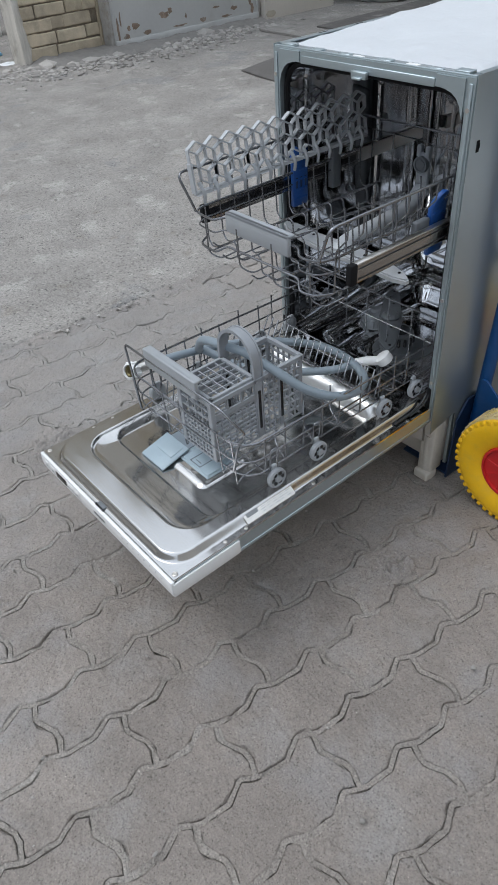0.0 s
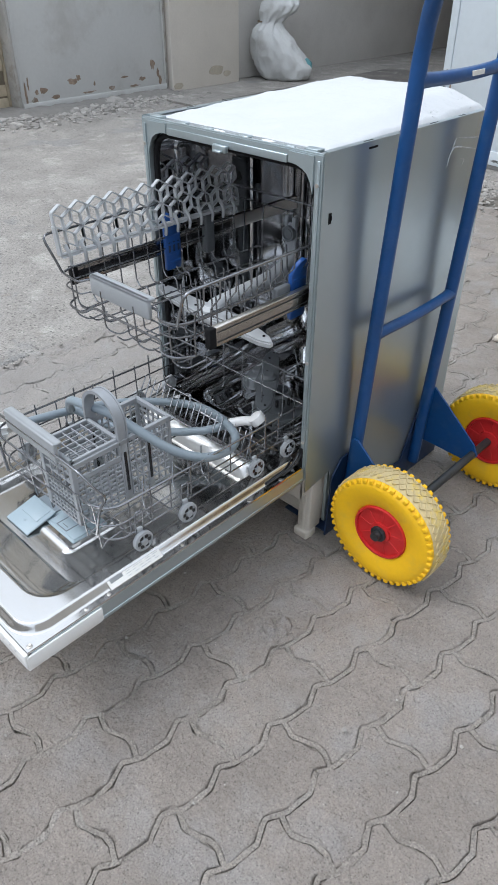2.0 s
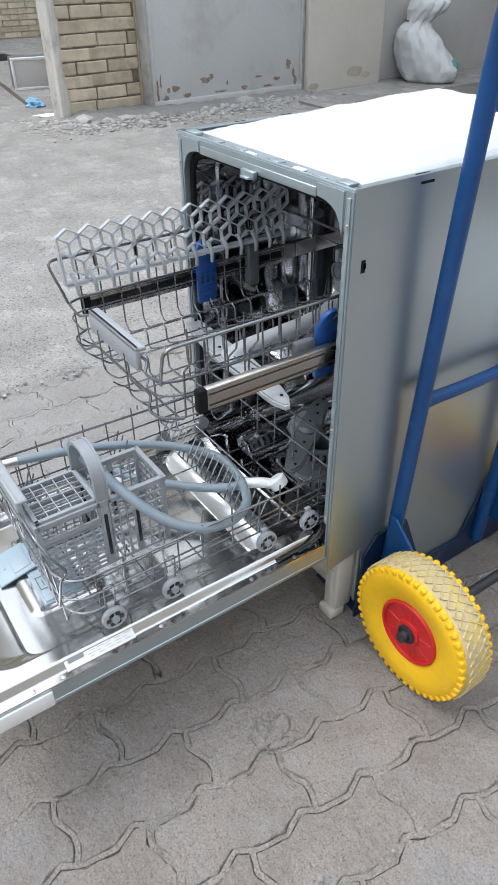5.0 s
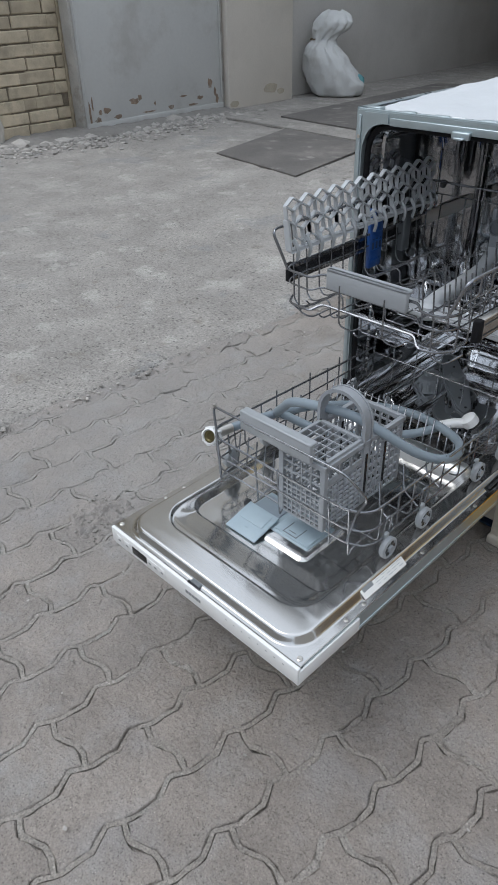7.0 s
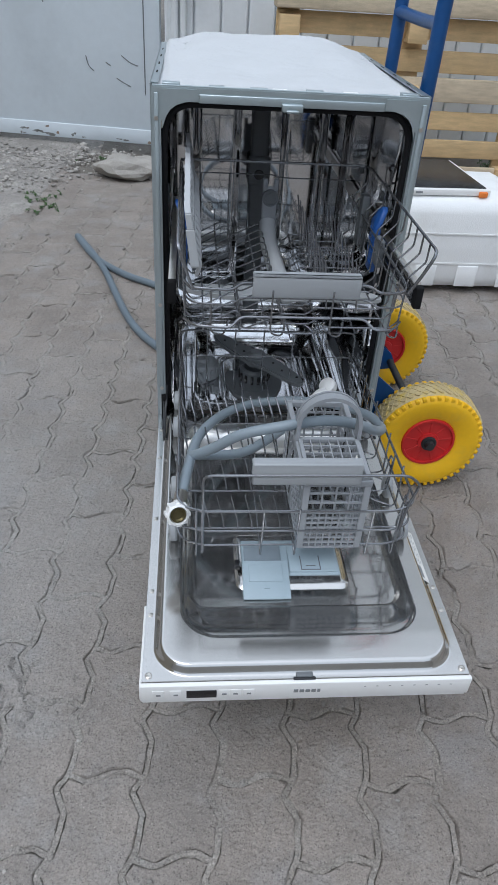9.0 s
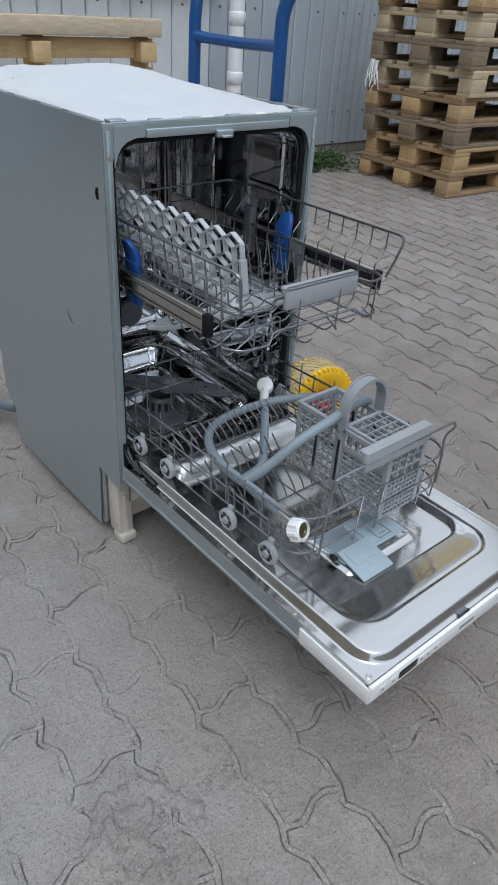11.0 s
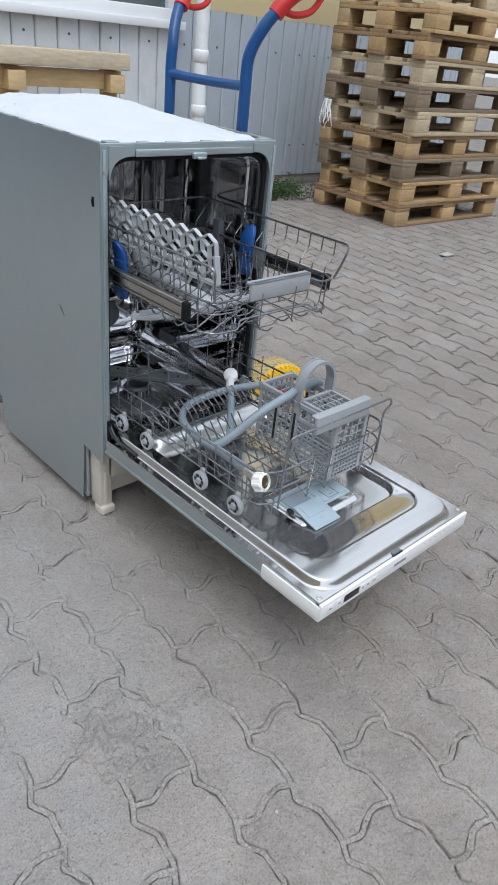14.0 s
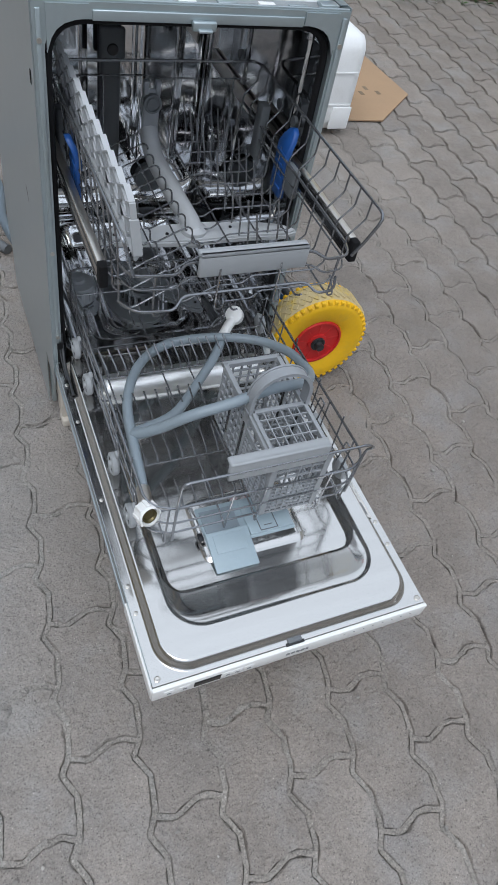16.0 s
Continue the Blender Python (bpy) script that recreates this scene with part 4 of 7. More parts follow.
# runners and side beads inside
for sx in (-1, 1):
    boxpart("fixed_rail", (sx * 0.2015 - 0.0025, 0.02, 0.583), (sx * 0.2015 + 0.0025, 0.44, 0.612), M_SILVER, tub, "steel rack runner", bevel=0.001)
    for y, z in ((0.05, 0.66), (0.11, 0.66), (0.20, 0.53), (0.05, 0.52), (0.30, 0.66)):
        b = lathe(fresh(), [(0.0, 0.0), (0.009, 0.0), (0.009, 0.006), (0.005, 0.008), (0.0, 0.008)], "x", (sx * 0.2045 - (0.008 if sx > 0 else 0), y, z), 14)
        part("rivet", b, M_DARKGREY, tub, "dark round rivet", smooth=True)

# tub floor with its sump
def tub_floor(x, y):
    """Flat ledges for the rack's rollers round a basin with rounded, steep sides."""
    d = rrect(x, y, 0, 0.225, 0.148, 0.195, 0.05)
    z = 0.196 + 0.048 * smooth01((d + 0.034) / 0.034)
    z += 0.010 * smooth01((y - 0.08) / 0.3) * (1 - smooth01((d + 0.05) / 0.02))
    z += 0.004 * smooth01(1 - abs(rrect(x, y, -0.005, 0.20, 0.085, 0.105, 0.035)) / 0.010)
    # wide hollow fillets up to the side and rear walls
    for u, r in ((abs(x) - 0.1556, 0.050), (y - 0.428, 0.056)):
        u = min(max(u, 0.0), 0.985 * r)
        z += r - math.sqrt(r * r - u * u)
    return z
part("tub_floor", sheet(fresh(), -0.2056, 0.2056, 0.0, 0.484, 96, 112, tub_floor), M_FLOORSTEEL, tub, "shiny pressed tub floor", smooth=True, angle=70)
bm = lathe(fresh(), [(0.038, 0.19), (0.045, 0.196), (0.045, 0.199), (0.033, 0.201), (0.033, 0.245), (0.029, 0.250), (0.024, 0.250), (0.024, 0.20), (0.0, 0.2)], "z", (-0.012, 0.175, 0), 28)
filt = part("filter", bm, M_DARKGREY, dishwasher, "dark grey filter cup", smooth=True)
for k in range(14):
    a = 2 * math.pi * k / 14
    c = (-0.012 + 0.0335 * math.cos(a), 0.175 + 0.0335 * math.sin(a))
    boxpart("filter_slot", (c[0] - 0.003, c[1] - 0.003, 0.222), (c[0] + 0.003, c[1] + 0.003, 0.241), M_BLACK, filt, bevel=0.001)
bm = prism(fresh(), [(0.070 * math.cos(a) * (1 if abs(math.cos(a)) < 0.8 else 0.95) - 0.01, 0.20 + 0.088 * math.sin(a)) for a in [2 * math.pi * k / 32 for k in range(32)]], "xy", 0.197, 0.2015)
part("filter_plate", bm, M_DARKGREY, dishwasher, "perforated dark filter plate")
bm = lathe(fresh(), [(0.036, 0.20), (0.036, 0.228), (0.032, 0.235), (0.014, 0.236), (0.012, 0.243), (0.0, 0.244)], "z", (-0.128, 0.225, 0), 28)
cap = part("salt_cap", bm, M_HANDLE, dishwasher, "grey screw cap of the salt container", smooth=True)
for k in range(12):
    a = 2 * math.pi * k / 12
    bm = box(fresh(), (-0.004, -0.004, -0.012), (0.004, 0.004, 0.012), 0.002, Matrix.Translation((-0.128 + 0.036 * math.cos(a), 0.225 + 0.036 * math.sin(a), 0.216)) @ Matrix.Rotation(a, 4, "Z"))
    part("grip_rib", bm, M_HANDLE, cap)

def spray_arm(name, mat, length, parent, at, turn, label, tilt=0.0):
    """A flat twin-blade spray arm with rounded tips, a hub and spray holes."""
    pts = []
    n = 16
    for k in range(n + 1):
        s = -1 + 2 * k / n
        w = 0.016 + 0.011 * (1 - abs(s)) - (0.012 * max(0, abs(s) - 0.85) / 0.15)
        pts.append((s * length, w))
    outline = pts + [(x, -w) for x, w in pts[::-1]]
    m = Matrix.Translation(at) @ Matrix.Rotation(radians(turn), 4, "Z") @ Matrix.Rotation(radians(tilt), 4, "X")
    bm = prism(fresh(), outline, "xy", -0.006, 0.006)
    es = [e for e in bm.edges if abs(e.verts[0].co.z - e.verts[1].co.z) < 1e-6 and len(e.link_faces) == 2 and e.calc_face_angle(0) > 0.5]
    bmesh.ops.bevel(bm, geom=es, offset=0.003, segments=2, affect="EDGES")
    for v in bm.verts:
        v.co.z += 0.004 * math.sin(v.co.x / length * 3)
        v.co = m @ v.co
    arm = part(name, bm, mat, parent, label, smooth=True, angle=40)
    for k in range(7):
        s = (-0.9, -0.72, -0.5, -0.25, 0.35, 0.6, 0.86)[k]
        b = lathe(fresh(), [(0.0028, 0.0062), (0.0028, 0.0078), (0.0, 0.0078)], "z", (s * length, 0.004 * (-1) ** k, 0.004 * math.sin(s * 3)), 10)
        for v in b.verts:
            v.co = m @ v.co
        part("spray_hole", b, M_BLACK, arm)
    b = lathe(fresh(), [(0.021, -0.012), (0.021, 0.012), (0.013, 0.018), (0.0, 0.018)], "z", (0, 0, 0), 22)
    for v in b.verts:
        v.co = m @ v.co
    part("hub", b, mat, arm, smooth=True)
    return arm

spray_arm("lower_spray_arm", M_DARKGREY, 0.142, dishwasher, (-0.014, 0.140, 0.290), -52, "dark grey lower spray arm")
# rear water duct
bm = box(fresh(), (-0.022, 0.464, 0.21), (0.018, 0.486, 0.81), 0.006)
duct = part("water_duct", bm, M_DARKGREY, dishwasher, "dark grey water duct on the rear wall", smooth=True, angle=50)
b = lathe(fresh(), [(0.0, -0.004), (0.010, -0.004), (0.012, 0.0), (0.012, 0.012), (0.0, 0.012)], "y", (-0.002, 0.456, 0.60), 18)
part("duct_port", b, M_BLACK, duct, "dark round port", smooth=True)
boxpart("duct_boss", (-0.028, 0.455, 0.575), (0.024, 0.468, 0.640), M_DARKGREY, duct, bevel=0.006)
b = lathe(fresh(), [(0.0, -0.01), (0.034, -0.01), (0.036, 0.0), (0.0, 0.004)], "y", (0.09, 0.47, 0.32), 26)
part("drain_vent", b, M_DARKGREY, dishwasher, "round dark vent cover", smooth=True)

# base and feet
bm = box(fresh(), (-0.205, 0.075, 0.03), (0.205, 0.50, 0.17), 0.004)
part("base_tray", bm, M_CREAM, dishwasher, "cream plastic base", smooth=True, angle=50)
boxpart("front_cross_bar", (-0.185, 0.045, 0.095), (0.185, 0.075, 0.155), M_CREAM, dishwasher, "cream plastic cross bar", bevel=0.004)
for sx in (-1, 1):
    bm = box(fresh(), (sx * 0.19 - 0.018, 0.045, 0.02), (sx * 0.19 + 0.018, 0.085, 0.178), 0.004)
    foot = part("foot_bracket", bm, M_CREAM, dishwasher, "cream plastic foot bracket", smooth=True, angle=50)
    b = lathe(fresh(), [(0.0, 0.0), (0.019, 0.0), (0.019, 0.012), (0.012, 0.016), (0.012, 0.12), (0.0, 0.12)], "z", (sx * 0.19, 0.055, 0), 18)
    part("foot", b, M_CREAM, foot, "round adjustable foot", smooth=True)
    boxpart("foot_toe", (sx * 0.19 - 0.019, 0.034, 0.0), (sx * 0.19 + 0.019, 0.07, 0.022), M_CREAM, foot, bevel=0.004)
    boxpart("rear_foot", (sx * 0.18 - 0.016, 0.44, 0.0), (sx * 0.18 + 0.016, 0.475, 0.032), M_DARKGREY, dishwasher, bevel=0.004)
    boxpart("side_stay", (sx * 0.215 - 0.004, 0.083, 0.035), (sx * 0.215 + 0.004, 0.098, 0.178), M_FLANGE, dishwasher, "bent zinc stay", bevel=0.001)

# the lowered door
door = part("door", prism(fresh(), [(-0.219, FL - 0.036), (0.219, FL - 0.036), (0.222, FL - 0.033), (0.222, FL - 0.0045), (0.214, FL - 0.0045), (0.214, FL - 0.0315), (-0.214, FL - 0.0315), (-0.214, FL - 0.0045), (-0.222, FL - 0.0045), (-0.222, FL - 0.033)], "xz", -0.640, -0.006), M_GALV, dishwasher, "door lowered level, steel inside up")
boxpart("outer_sheet", (-0.2235, -0.512, FL - 0.037), (0.2235, -0.004, FL - 0.030), M_GALV, door, bevel=0.001)

def liner(x, y):
    z = FL
    d = rrect(x, y, 0, -0.30, 0.2025, 0.335, 0.045)
    z += 0.014 * smooth01(0.5 - d / 0.013)
    # a small step round the tray, a sloping front apron, then the straight walls of the deep part
    u = rrect(x, y, 0, -0.29, 0.172, 0.298, 0.055)
    z -= 0.0045 * smooth01(-u / 0.006)
    z -= 0.0100 * smooth01(-u / 0.03) * smooth01((y + 0.588) / 0.075)
    b = rrect(x, y, 0, -0.3085, 0.165, 0.2155, 0.035)
    k = min(1.0, max(0.0, -b / 0.034))
    z -= 0.0245 * (0.8 * k + 0.2 * smooth01(k))
    # rounded plinth under the dispenser
    p = rrect(x, y, -0.001, -0.426, 0.098, 0.071, 0.026)
    q = min(1.0, max(0.0, -p / 0.026))
    z += 0.027 * math.sqrt(max(0.0, 1 - (1 - q) ** 2))
    return z
bm = sheet(fresh(), -0.2215, 0.2215, -0.646, -0.012, 300, 430, liner, FL - 0.004)
part("inner_panel", bm, M_DOORSTEEL, door, "pressed stainless steel inner panel", smooth=True, angle=75)
# bright half-round bar across the foot of the panel
def foot_bar(x, y):
    r = rrect(x, y, 0, -0.093, 0.168, 0.030, 0.028)
    k = min(1.0, max(0.0, -r / 0.028))
    return FL - 0.012 + 0.037 * math.sqrt(max(0.0, 1 - (1 - k) ** 2))
part("foot_bar", sheet(fresh(), -0.169, 0.169, -0.124, -0.062, 120, 40, foot_bar), M_SATIN, door, "bright half-round steel bar", smooth=True, angle=80)
# white control fascia along the door's end
bm = box(fresh(), (-W, -0.6535, FL - 0.033), (W, -0.6465, FL - 0.001), 0.0015)
for sx in (-1, 1):
    box(bm, (sx * (W - 0.0005) - 0.0018, -0.6500, FL - 0.033), (sx * (W - 0.0005) + 0.0018, -0.512, FL - 0.007), 0.0008)
box(bm, (-W + 0.002, -0.650, FL - 0.0405), (W - 0.002, -0.512, FL - 0.0375), 0.001)
fascia = part("control_fascia", bm, M_WHITE, door, "white plastic control fascia", smooth=True, angle=50)
boxpart("display", (-0.163, -0.6545, FL - 0.026), (-0.123, -0.6532, FL - 0.011), M_BLACK, fascia, "small black display", bevel=0.0004)
for k, x in enumerate((-0.200, -0.177, -0.113, -0.098, -0.080)):
    boxpart("button", (x - 0.008, -0.6546, FL - 0.026), (x + 0.007, -0.6534, FL - 0.010), M_WHITE, fascia, bevel=0.0006)
    boxpart("button_mark", (x - 0.003, -0.6550, FL - 0.020), (x + 0.003, -0.6545, FL - 0.017), M_INK, fascia, bevel=0)
for k, (a, b2) in enumerate(((-0.020, -0.014), (-0.012, -0.006), (-0.004, 0.002), (0.004, 0.010), (0.012, 0.016))):
    boxpart("brand_mark", (a, -0.6541, FL - 0.020), (b2, -0.6534, FL - 0.014), M_INK, fascia, "dark grey plain lettering bar", bevel=0)
for k in range(8):
    boxpart("status_mark", (0.075 + 0.017 * k, -0.6539, FL - 0.0115), (0.078 + 0.017 * k, -0.6534, FL - 0.0105), M_INK, fascia, bevel=0)
for sx in (-1, 1):
    b = lathe(fresh(), [(0.0045, -0.0005), (0.0045, 0.0012), (0.003, 0.002), (0.0, 0.0015)], "z", (sx * 0.213, -0.637, FL), 14)
    part("screw", b, M_SILVER, door, "steel screw", smooth=True)
    for y in (-0.49, -0.33, -0.16, -0.535, -0.07):
        b = lathe(fresh(), [(0.0035, -0.0005), (0.0035, 0.0010), (0.0, 0.0016)], "z", (sx * 0.215, y, FL), 12)
        part("screw", b, M_SILVER, door, smooth=True)
    # hinge arm and cord at the foot of the door
    wirepart("hinge_arm", [(sx * 0.209, -0.10, FL + 0.004), (sx * 0.209, -0.03, FL + 0.006), (sx * 0.207, 0.0, FL + 0.03), (sx * 0.207, 0.004, FL + 0.06)], 0.0028, M_AXLE, door, "dark steel hinge arm", corner=0.02)
    wirepart("hinge_cord", [(sx * 0.213, -0.06, FL + 0.003), (sx * 0.212, -0.01, FL + 0.010), (sx * 0.213, 0.002, FL + 0.05)], 0.0015, M_AXLE, door, corner=0.02)
boxpart("latch_opening", (-0.017, -0.6455, FL - 0.001), (0.006, -0.637, FL + 0.0030), M_DARKGREY, door, "dark latch opening", bevel=0.003)
boxpart("latch_slot", (-0.021, -0.6485, FL - 0.002), (0.009, -0.6435, FL + 0.0008), M_BLACK, door, bevel=0.001)
tilt = Matrix.Translation((0.2036, 0, FL + 0.0072)) @ Matrix.Rotation(radians(38), 4, "Y")
lab = boxpart("type_label", (-0.0105, -0.482, -0.0006), (0.0105, -0.372, 0.0006), M_PAPER, door, "white type label with small print", bevel=0, m=tilt)
boxpart("brand_bar", (-0.007, -0.477, 0.0004), (0.001, -0.452, 0.0010), M_INK, lab, "dark plain lettering bar", bevel=0, m=tilt)
for k in range(4):
    for j in range(5):
        r0 = -0.446 + 0.0142 * j + 0.002 * (k % 2)
        boxpart("print_bar", (-0.0075 + 0.0042 * k, r0, 0.0004), (-0.0066 + 0.0042 * k, r0 + 0.006 + 0.0025 * ((k + j) % 3), 0.0010), M_HANDLE, lab, bevel=0, m=tilt)

# detergent dispenser in the door
ZD = liner(-0.004, -0.425)
bm = box(fresh(), (-0.078, -0.464, ZD - 0.004), (0.075, -0.388, ZD + 0.003), 0.003)
disp = part("dispenser", bm, M_BLUEGREY, door, "pale blue detergent dispenser with its flap open", smooth=True, angle=50)
boxpart("dispenser_well", (-0.074, -0.442, ZD + 0.0030), (-0.016, -0.398, ZD + 0.0052), M_HOSE, disp, "grey detergent well", bevel=0.001)
bm = box(fresh(), (-0.036, -0.033, -0.002), (0.036, 0.033, 0.002), 0.0015)
box(bm, (-0.026, -0.004, 0.0015), (0.026, 0.026, 0.0032), 0.001)
box(bm, (-0.004, -0.016, 0.0015), (0.004, -0.013, 0.003), 0.0)
mm = Matrix.Translation((-0.043, -0.476, ZD + 0.004)) @ Matrix.Rotation(radians(13), 4, "X")
for v in bm.verts:
    v.co = mm @ v.co
part("flap", bm, M_BLUEGREY, disp, "open pale blue flap", smooth=True, angle=50)
boxpart("rinse_lid", (-0.005, -0.460, ZD + 0.002), (0.072, -0.392, ZD + 0.006), M_BLUEGREY, disp, bevel=0.003)
for lo, hi in (((0.014, -0.466), (0.044, -0.4645)), ((0.0135, -0.466), (0.0150, -0.436)), ((0.0430, -0.466), (0.0445, -0.436)), ((0.022, -0.458), (0.037, -0.4565))):
    boxpart("lid_groove", (lo[0], lo[1] + 0.008, ZD + 0.0055), (hi[0], hi[1] + 0.008, ZD + 0.0066), M_DARKGREY, disp, bevel=0)
boxpart("flap_catch", (-0.090, -0.452, ZD + 0.001), (-0.082, -0.438, ZD + 0.010), M_BLACK, disp, bevel=0.001)

# ---- lower rack ----
lower = thing("lower_dish_rack", "grey wire lower rack rolled out onto the lowered door", "dish rack")
R1, R2 = 0.0022, 0.00148
XL, Y0, Y1, ZF, ZR = 0.178, -0.455, 0.05, 0.290, 0.368
side_wire = [(-0.142, Y0, ZR), (-0.168, Y0 + 0.012, ZR), (-XL, Y0 + 0.03, ZR), (-XL, Y1, ZR - 0.012), (XL, Y1, ZR - 0.012), (XL, Y0 + 0.03, ZR), (0.168, Y0 + 0.012, ZR), (0.142, Y0, ZR)]
open_wire = side_wire[4:] + side_wire[:4]
wirepart("rim_wire", open_wire, R1, M_WIRE, lower, corner=0.010)
for z, g in ((0.330, 0.0), (0.298, 0.004)):
    wirepart("band_wire", [(p[0], p[1] + (g if p[1] < -0.3 else 0), z) for p in open_wire], R2 * 1.15, M_WIRE, lower, corner=0.010)
wirepart("front_loop", [(-0.141, Y0 - 0.003, ZF), (-0.141, -0.463, ZR + 0.02), (-0.141, -0.467, 0.444), (0.146, -0.467, 0.444), (0.168, -0.458, 0.420), (0.172, -0.44, 0.392), (0.160, -0.450, ZR), (0.150, -0.457, 0.31)], R1, M_WIRE, lower, corner=0.012)
wirepart("back_loop", [(-XL, Y1, ZF), (-XL, Y1 + 0.004, 0.40), (XL, Y1 + 0.004, 0.40), (XL, Y1, ZF)], R1, M_WIRE, lower, corner=0.015)
wirepart("back_band", [(-XL, Y1, 0.345), (XL, Y1, 0.345)], R2, M_WIRE, lower)
for x in (-0.125, -0.068, -0.010, 0.050, 0.110):
    wirepart("back_wire", [(x, Y1 + 0.003, 0.404), (x, Y1 + 0.001, ZF), (x, Y1 - 0.04, ZF)], R2, M_WIRE, lower, corner=0.012)
for i, y in enumerate((-0.405, -0.315, -0.225, -0.115, -0.035)):
    wirepart("cross_wire", [(-XL + 0.002, y, ZR), (-XL + 0.004, y, ZF), (XL - 0.004, y, ZF), (XL - 0.002, y, ZR)], R2, M_WIRE, lower, corner=0.012)
for sx in (-1, 1):
    for y in (-0.36, -0.27, -0.17, -0.075, 0.01):
        wirepart("side_stay", [(sx * (XL - 0.001), y, ZR + 0.010), (sx * (XL - 0.001), y, ZF + 0.006), (sx * (XL - 0.02), y + 0.004, ZF)], R2, M_WIRE, lower, corner=0.01)
for x in (-0.150, -0.052, 0.0, 0.110, 0.150):
    wirepart("floor_wire", [(x, Y0 - 0.002, ZR + 0.006), (x, Y0 + 0.004, ZF - 0.016), (x, Y0 + 0.012, ZF - 0.006), (x, Y0 + 0.03, ZF - 0.003), (x, Y1 - 0.01, ZF - 0.003)], R2, M_WIRE, lower, corner=0.008)
# plate tines in rows across the rack
for y, xa, xb, hgt, lean, n in ((-0.405, -0.150, -0.018, 0.050, 0.020, 6), (-0.315, -0.160, -0.015, 0.050, 0.022, 7), (-0.225, -0.160, -0.005, 0.052, 0.022, 8), (-0.115, -0.165, 0.165, 0.042, 0.030, 20)):
    for k in range(n + 1):
        x = xa + (xb - xa) * k / n
        wirepart("tine", [(x, y, ZF + 0.002), (x - 0.002, y + 0.004, ZF + 0.015), (x - 0.012, y + lean, ZF + hgt)], R2, M_WIRE, lower)
# slanted tines on the side of the cutlery basket
for k in range(3):
    y = -0.36 + 0.07 * k
    wirepart("side_tine", [(0.172, y, ZF + 0.005), (0.135, y + 0.012, ZF + 0.012), (0.118, y + 0.03, ZF + 0.05)], R2, M_WIRE, lower, corner=0.01)

def roller(parent, x, y, z):
    sx = 1 if x > 0 else -1
    b = lathe(fresh(), [(0.0, -0.006), (0.017, -0.006), (0.0195, -0.003), (0.0195, 0.004), (0.016, 0.006), (0.014, 0.0035), (0.007, 0.0035), (0.006, 0.008), (0.0, 0.008)], "x", (0, 0, 0), 24)
    for v in b.verts:
        v.co = Vector((x + sx * v.co.x, y + v.co.y, z + v.co.z))
    bmesh.ops.recalc_face_normals(b, faces=b.faces[:])
    w = part("roller", b, M_HANDLE, parent, "grey plastic roller", smooth=True)
    for k in range(6):
        a = 2 * math.pi * k / 6
        c = (y + 0.0105 * math.cos(a), z + 0.0105 * math.sin(a))
        boxpart("roller_hole", (x + sx * 0.0038 - 0.0006, c[0] - 0.0036, c[1] - 0.0036), (x + sx * 0.0038 + 0.0006, c[0] + 0.0036, c[1] + 0.0036), M_BLACK, w, bevel=0)
    boxpart("roller_bracket", (x - sx * 0.006 - 0.004, y - 0.006, z - 0.006), (x - sx * 0.006 + 0.003, y + 0.006, ZF + 0.012), M_HANDLE, parent, bevel=0.002)
for y in (-0.391, -0.288, -0.108, -0.015):
    for x in (-0.185, 0.185):
        roller(lower, x, y, FL + 0.0345 if y > -0.2 else FL + 0.0335)
for x in (-0.148, 0.148):
    for y in (-0.391, -0.288):
        wirepart("roller_stem", [(x * 1.2, y - 0.008, 0.29), (x * 1.23, y - 0.008, 0.34), (x * 1.23, y + 0.008, 0.34), (x * 1.2, y + 0.008, 0.29)], R2, M_WIRE, lower, corner=0.004)
bm = box(fresh(), (-0.075, -0.468, 0.427), (0.079, -0.459, 0.4635), 0.003)
box(bm, (-0.075, -0.468, 0.457), (0.079, -0.450, 0.4635), 0.003)
part("rack_handle", bm, M_HANDLE, lower, "flat grey plastic handle", smooth=True, angle=50)

# ---- cutlery basket ----
cutlery = thing("cutlery_basket", "light grey plastic cutlery basket with arched handle, standing in the rack", "cutlery basket")
CX0, CX1, CY0, CY1, CYM, CZ0, CZ1 = 0.004, 0.096, -0.452, -0.245, -0.348, 0.2945, 0.418
def grille(name, o, u, v, nu, nv, bar=0.0028, depth=0.0035):
    return part(name, lattice(fresh(), o, u, v, nu, nv, bar, depth), M_BASKET, cutlery)
grille("front_grille", (CX0 + 0.006, CY0, CZ0), (CX1 - CX0 - 0.012, 0, 0), (0, 0, 0.068), 8, 7, 0.0021)
grille("front_window", (CX0 + 0.006, CY0, CZ0 + 0.070), (CX1 - CX0 - 0.012, 0, 0), (0, 0, CZ1 - CZ0 - 0.070), 4, 3, 0.0022)
for x in (CX0 + 0.002, CX1 - 0.002):
    boxpart("corner_post", (x - 0.005, CY0 - 0.003, CZ0), (x + 0.005, CY0 + 0.006, CZ1), M_BASKET, cutlery, bevel=0.001)
    boxpart("corner_post", (x - 0.003, CY1 - 0.006, CZ0), (x + 0.003, CY1 + 0.003, CZ1), M_BASKET, cutlery, bevel=0.001)
grille("rear_grille", (CX0, CY1, CZ0), (CX1 - CX0, 0, 0), (0, 0, CZ1 - CZ0), 6, 8)
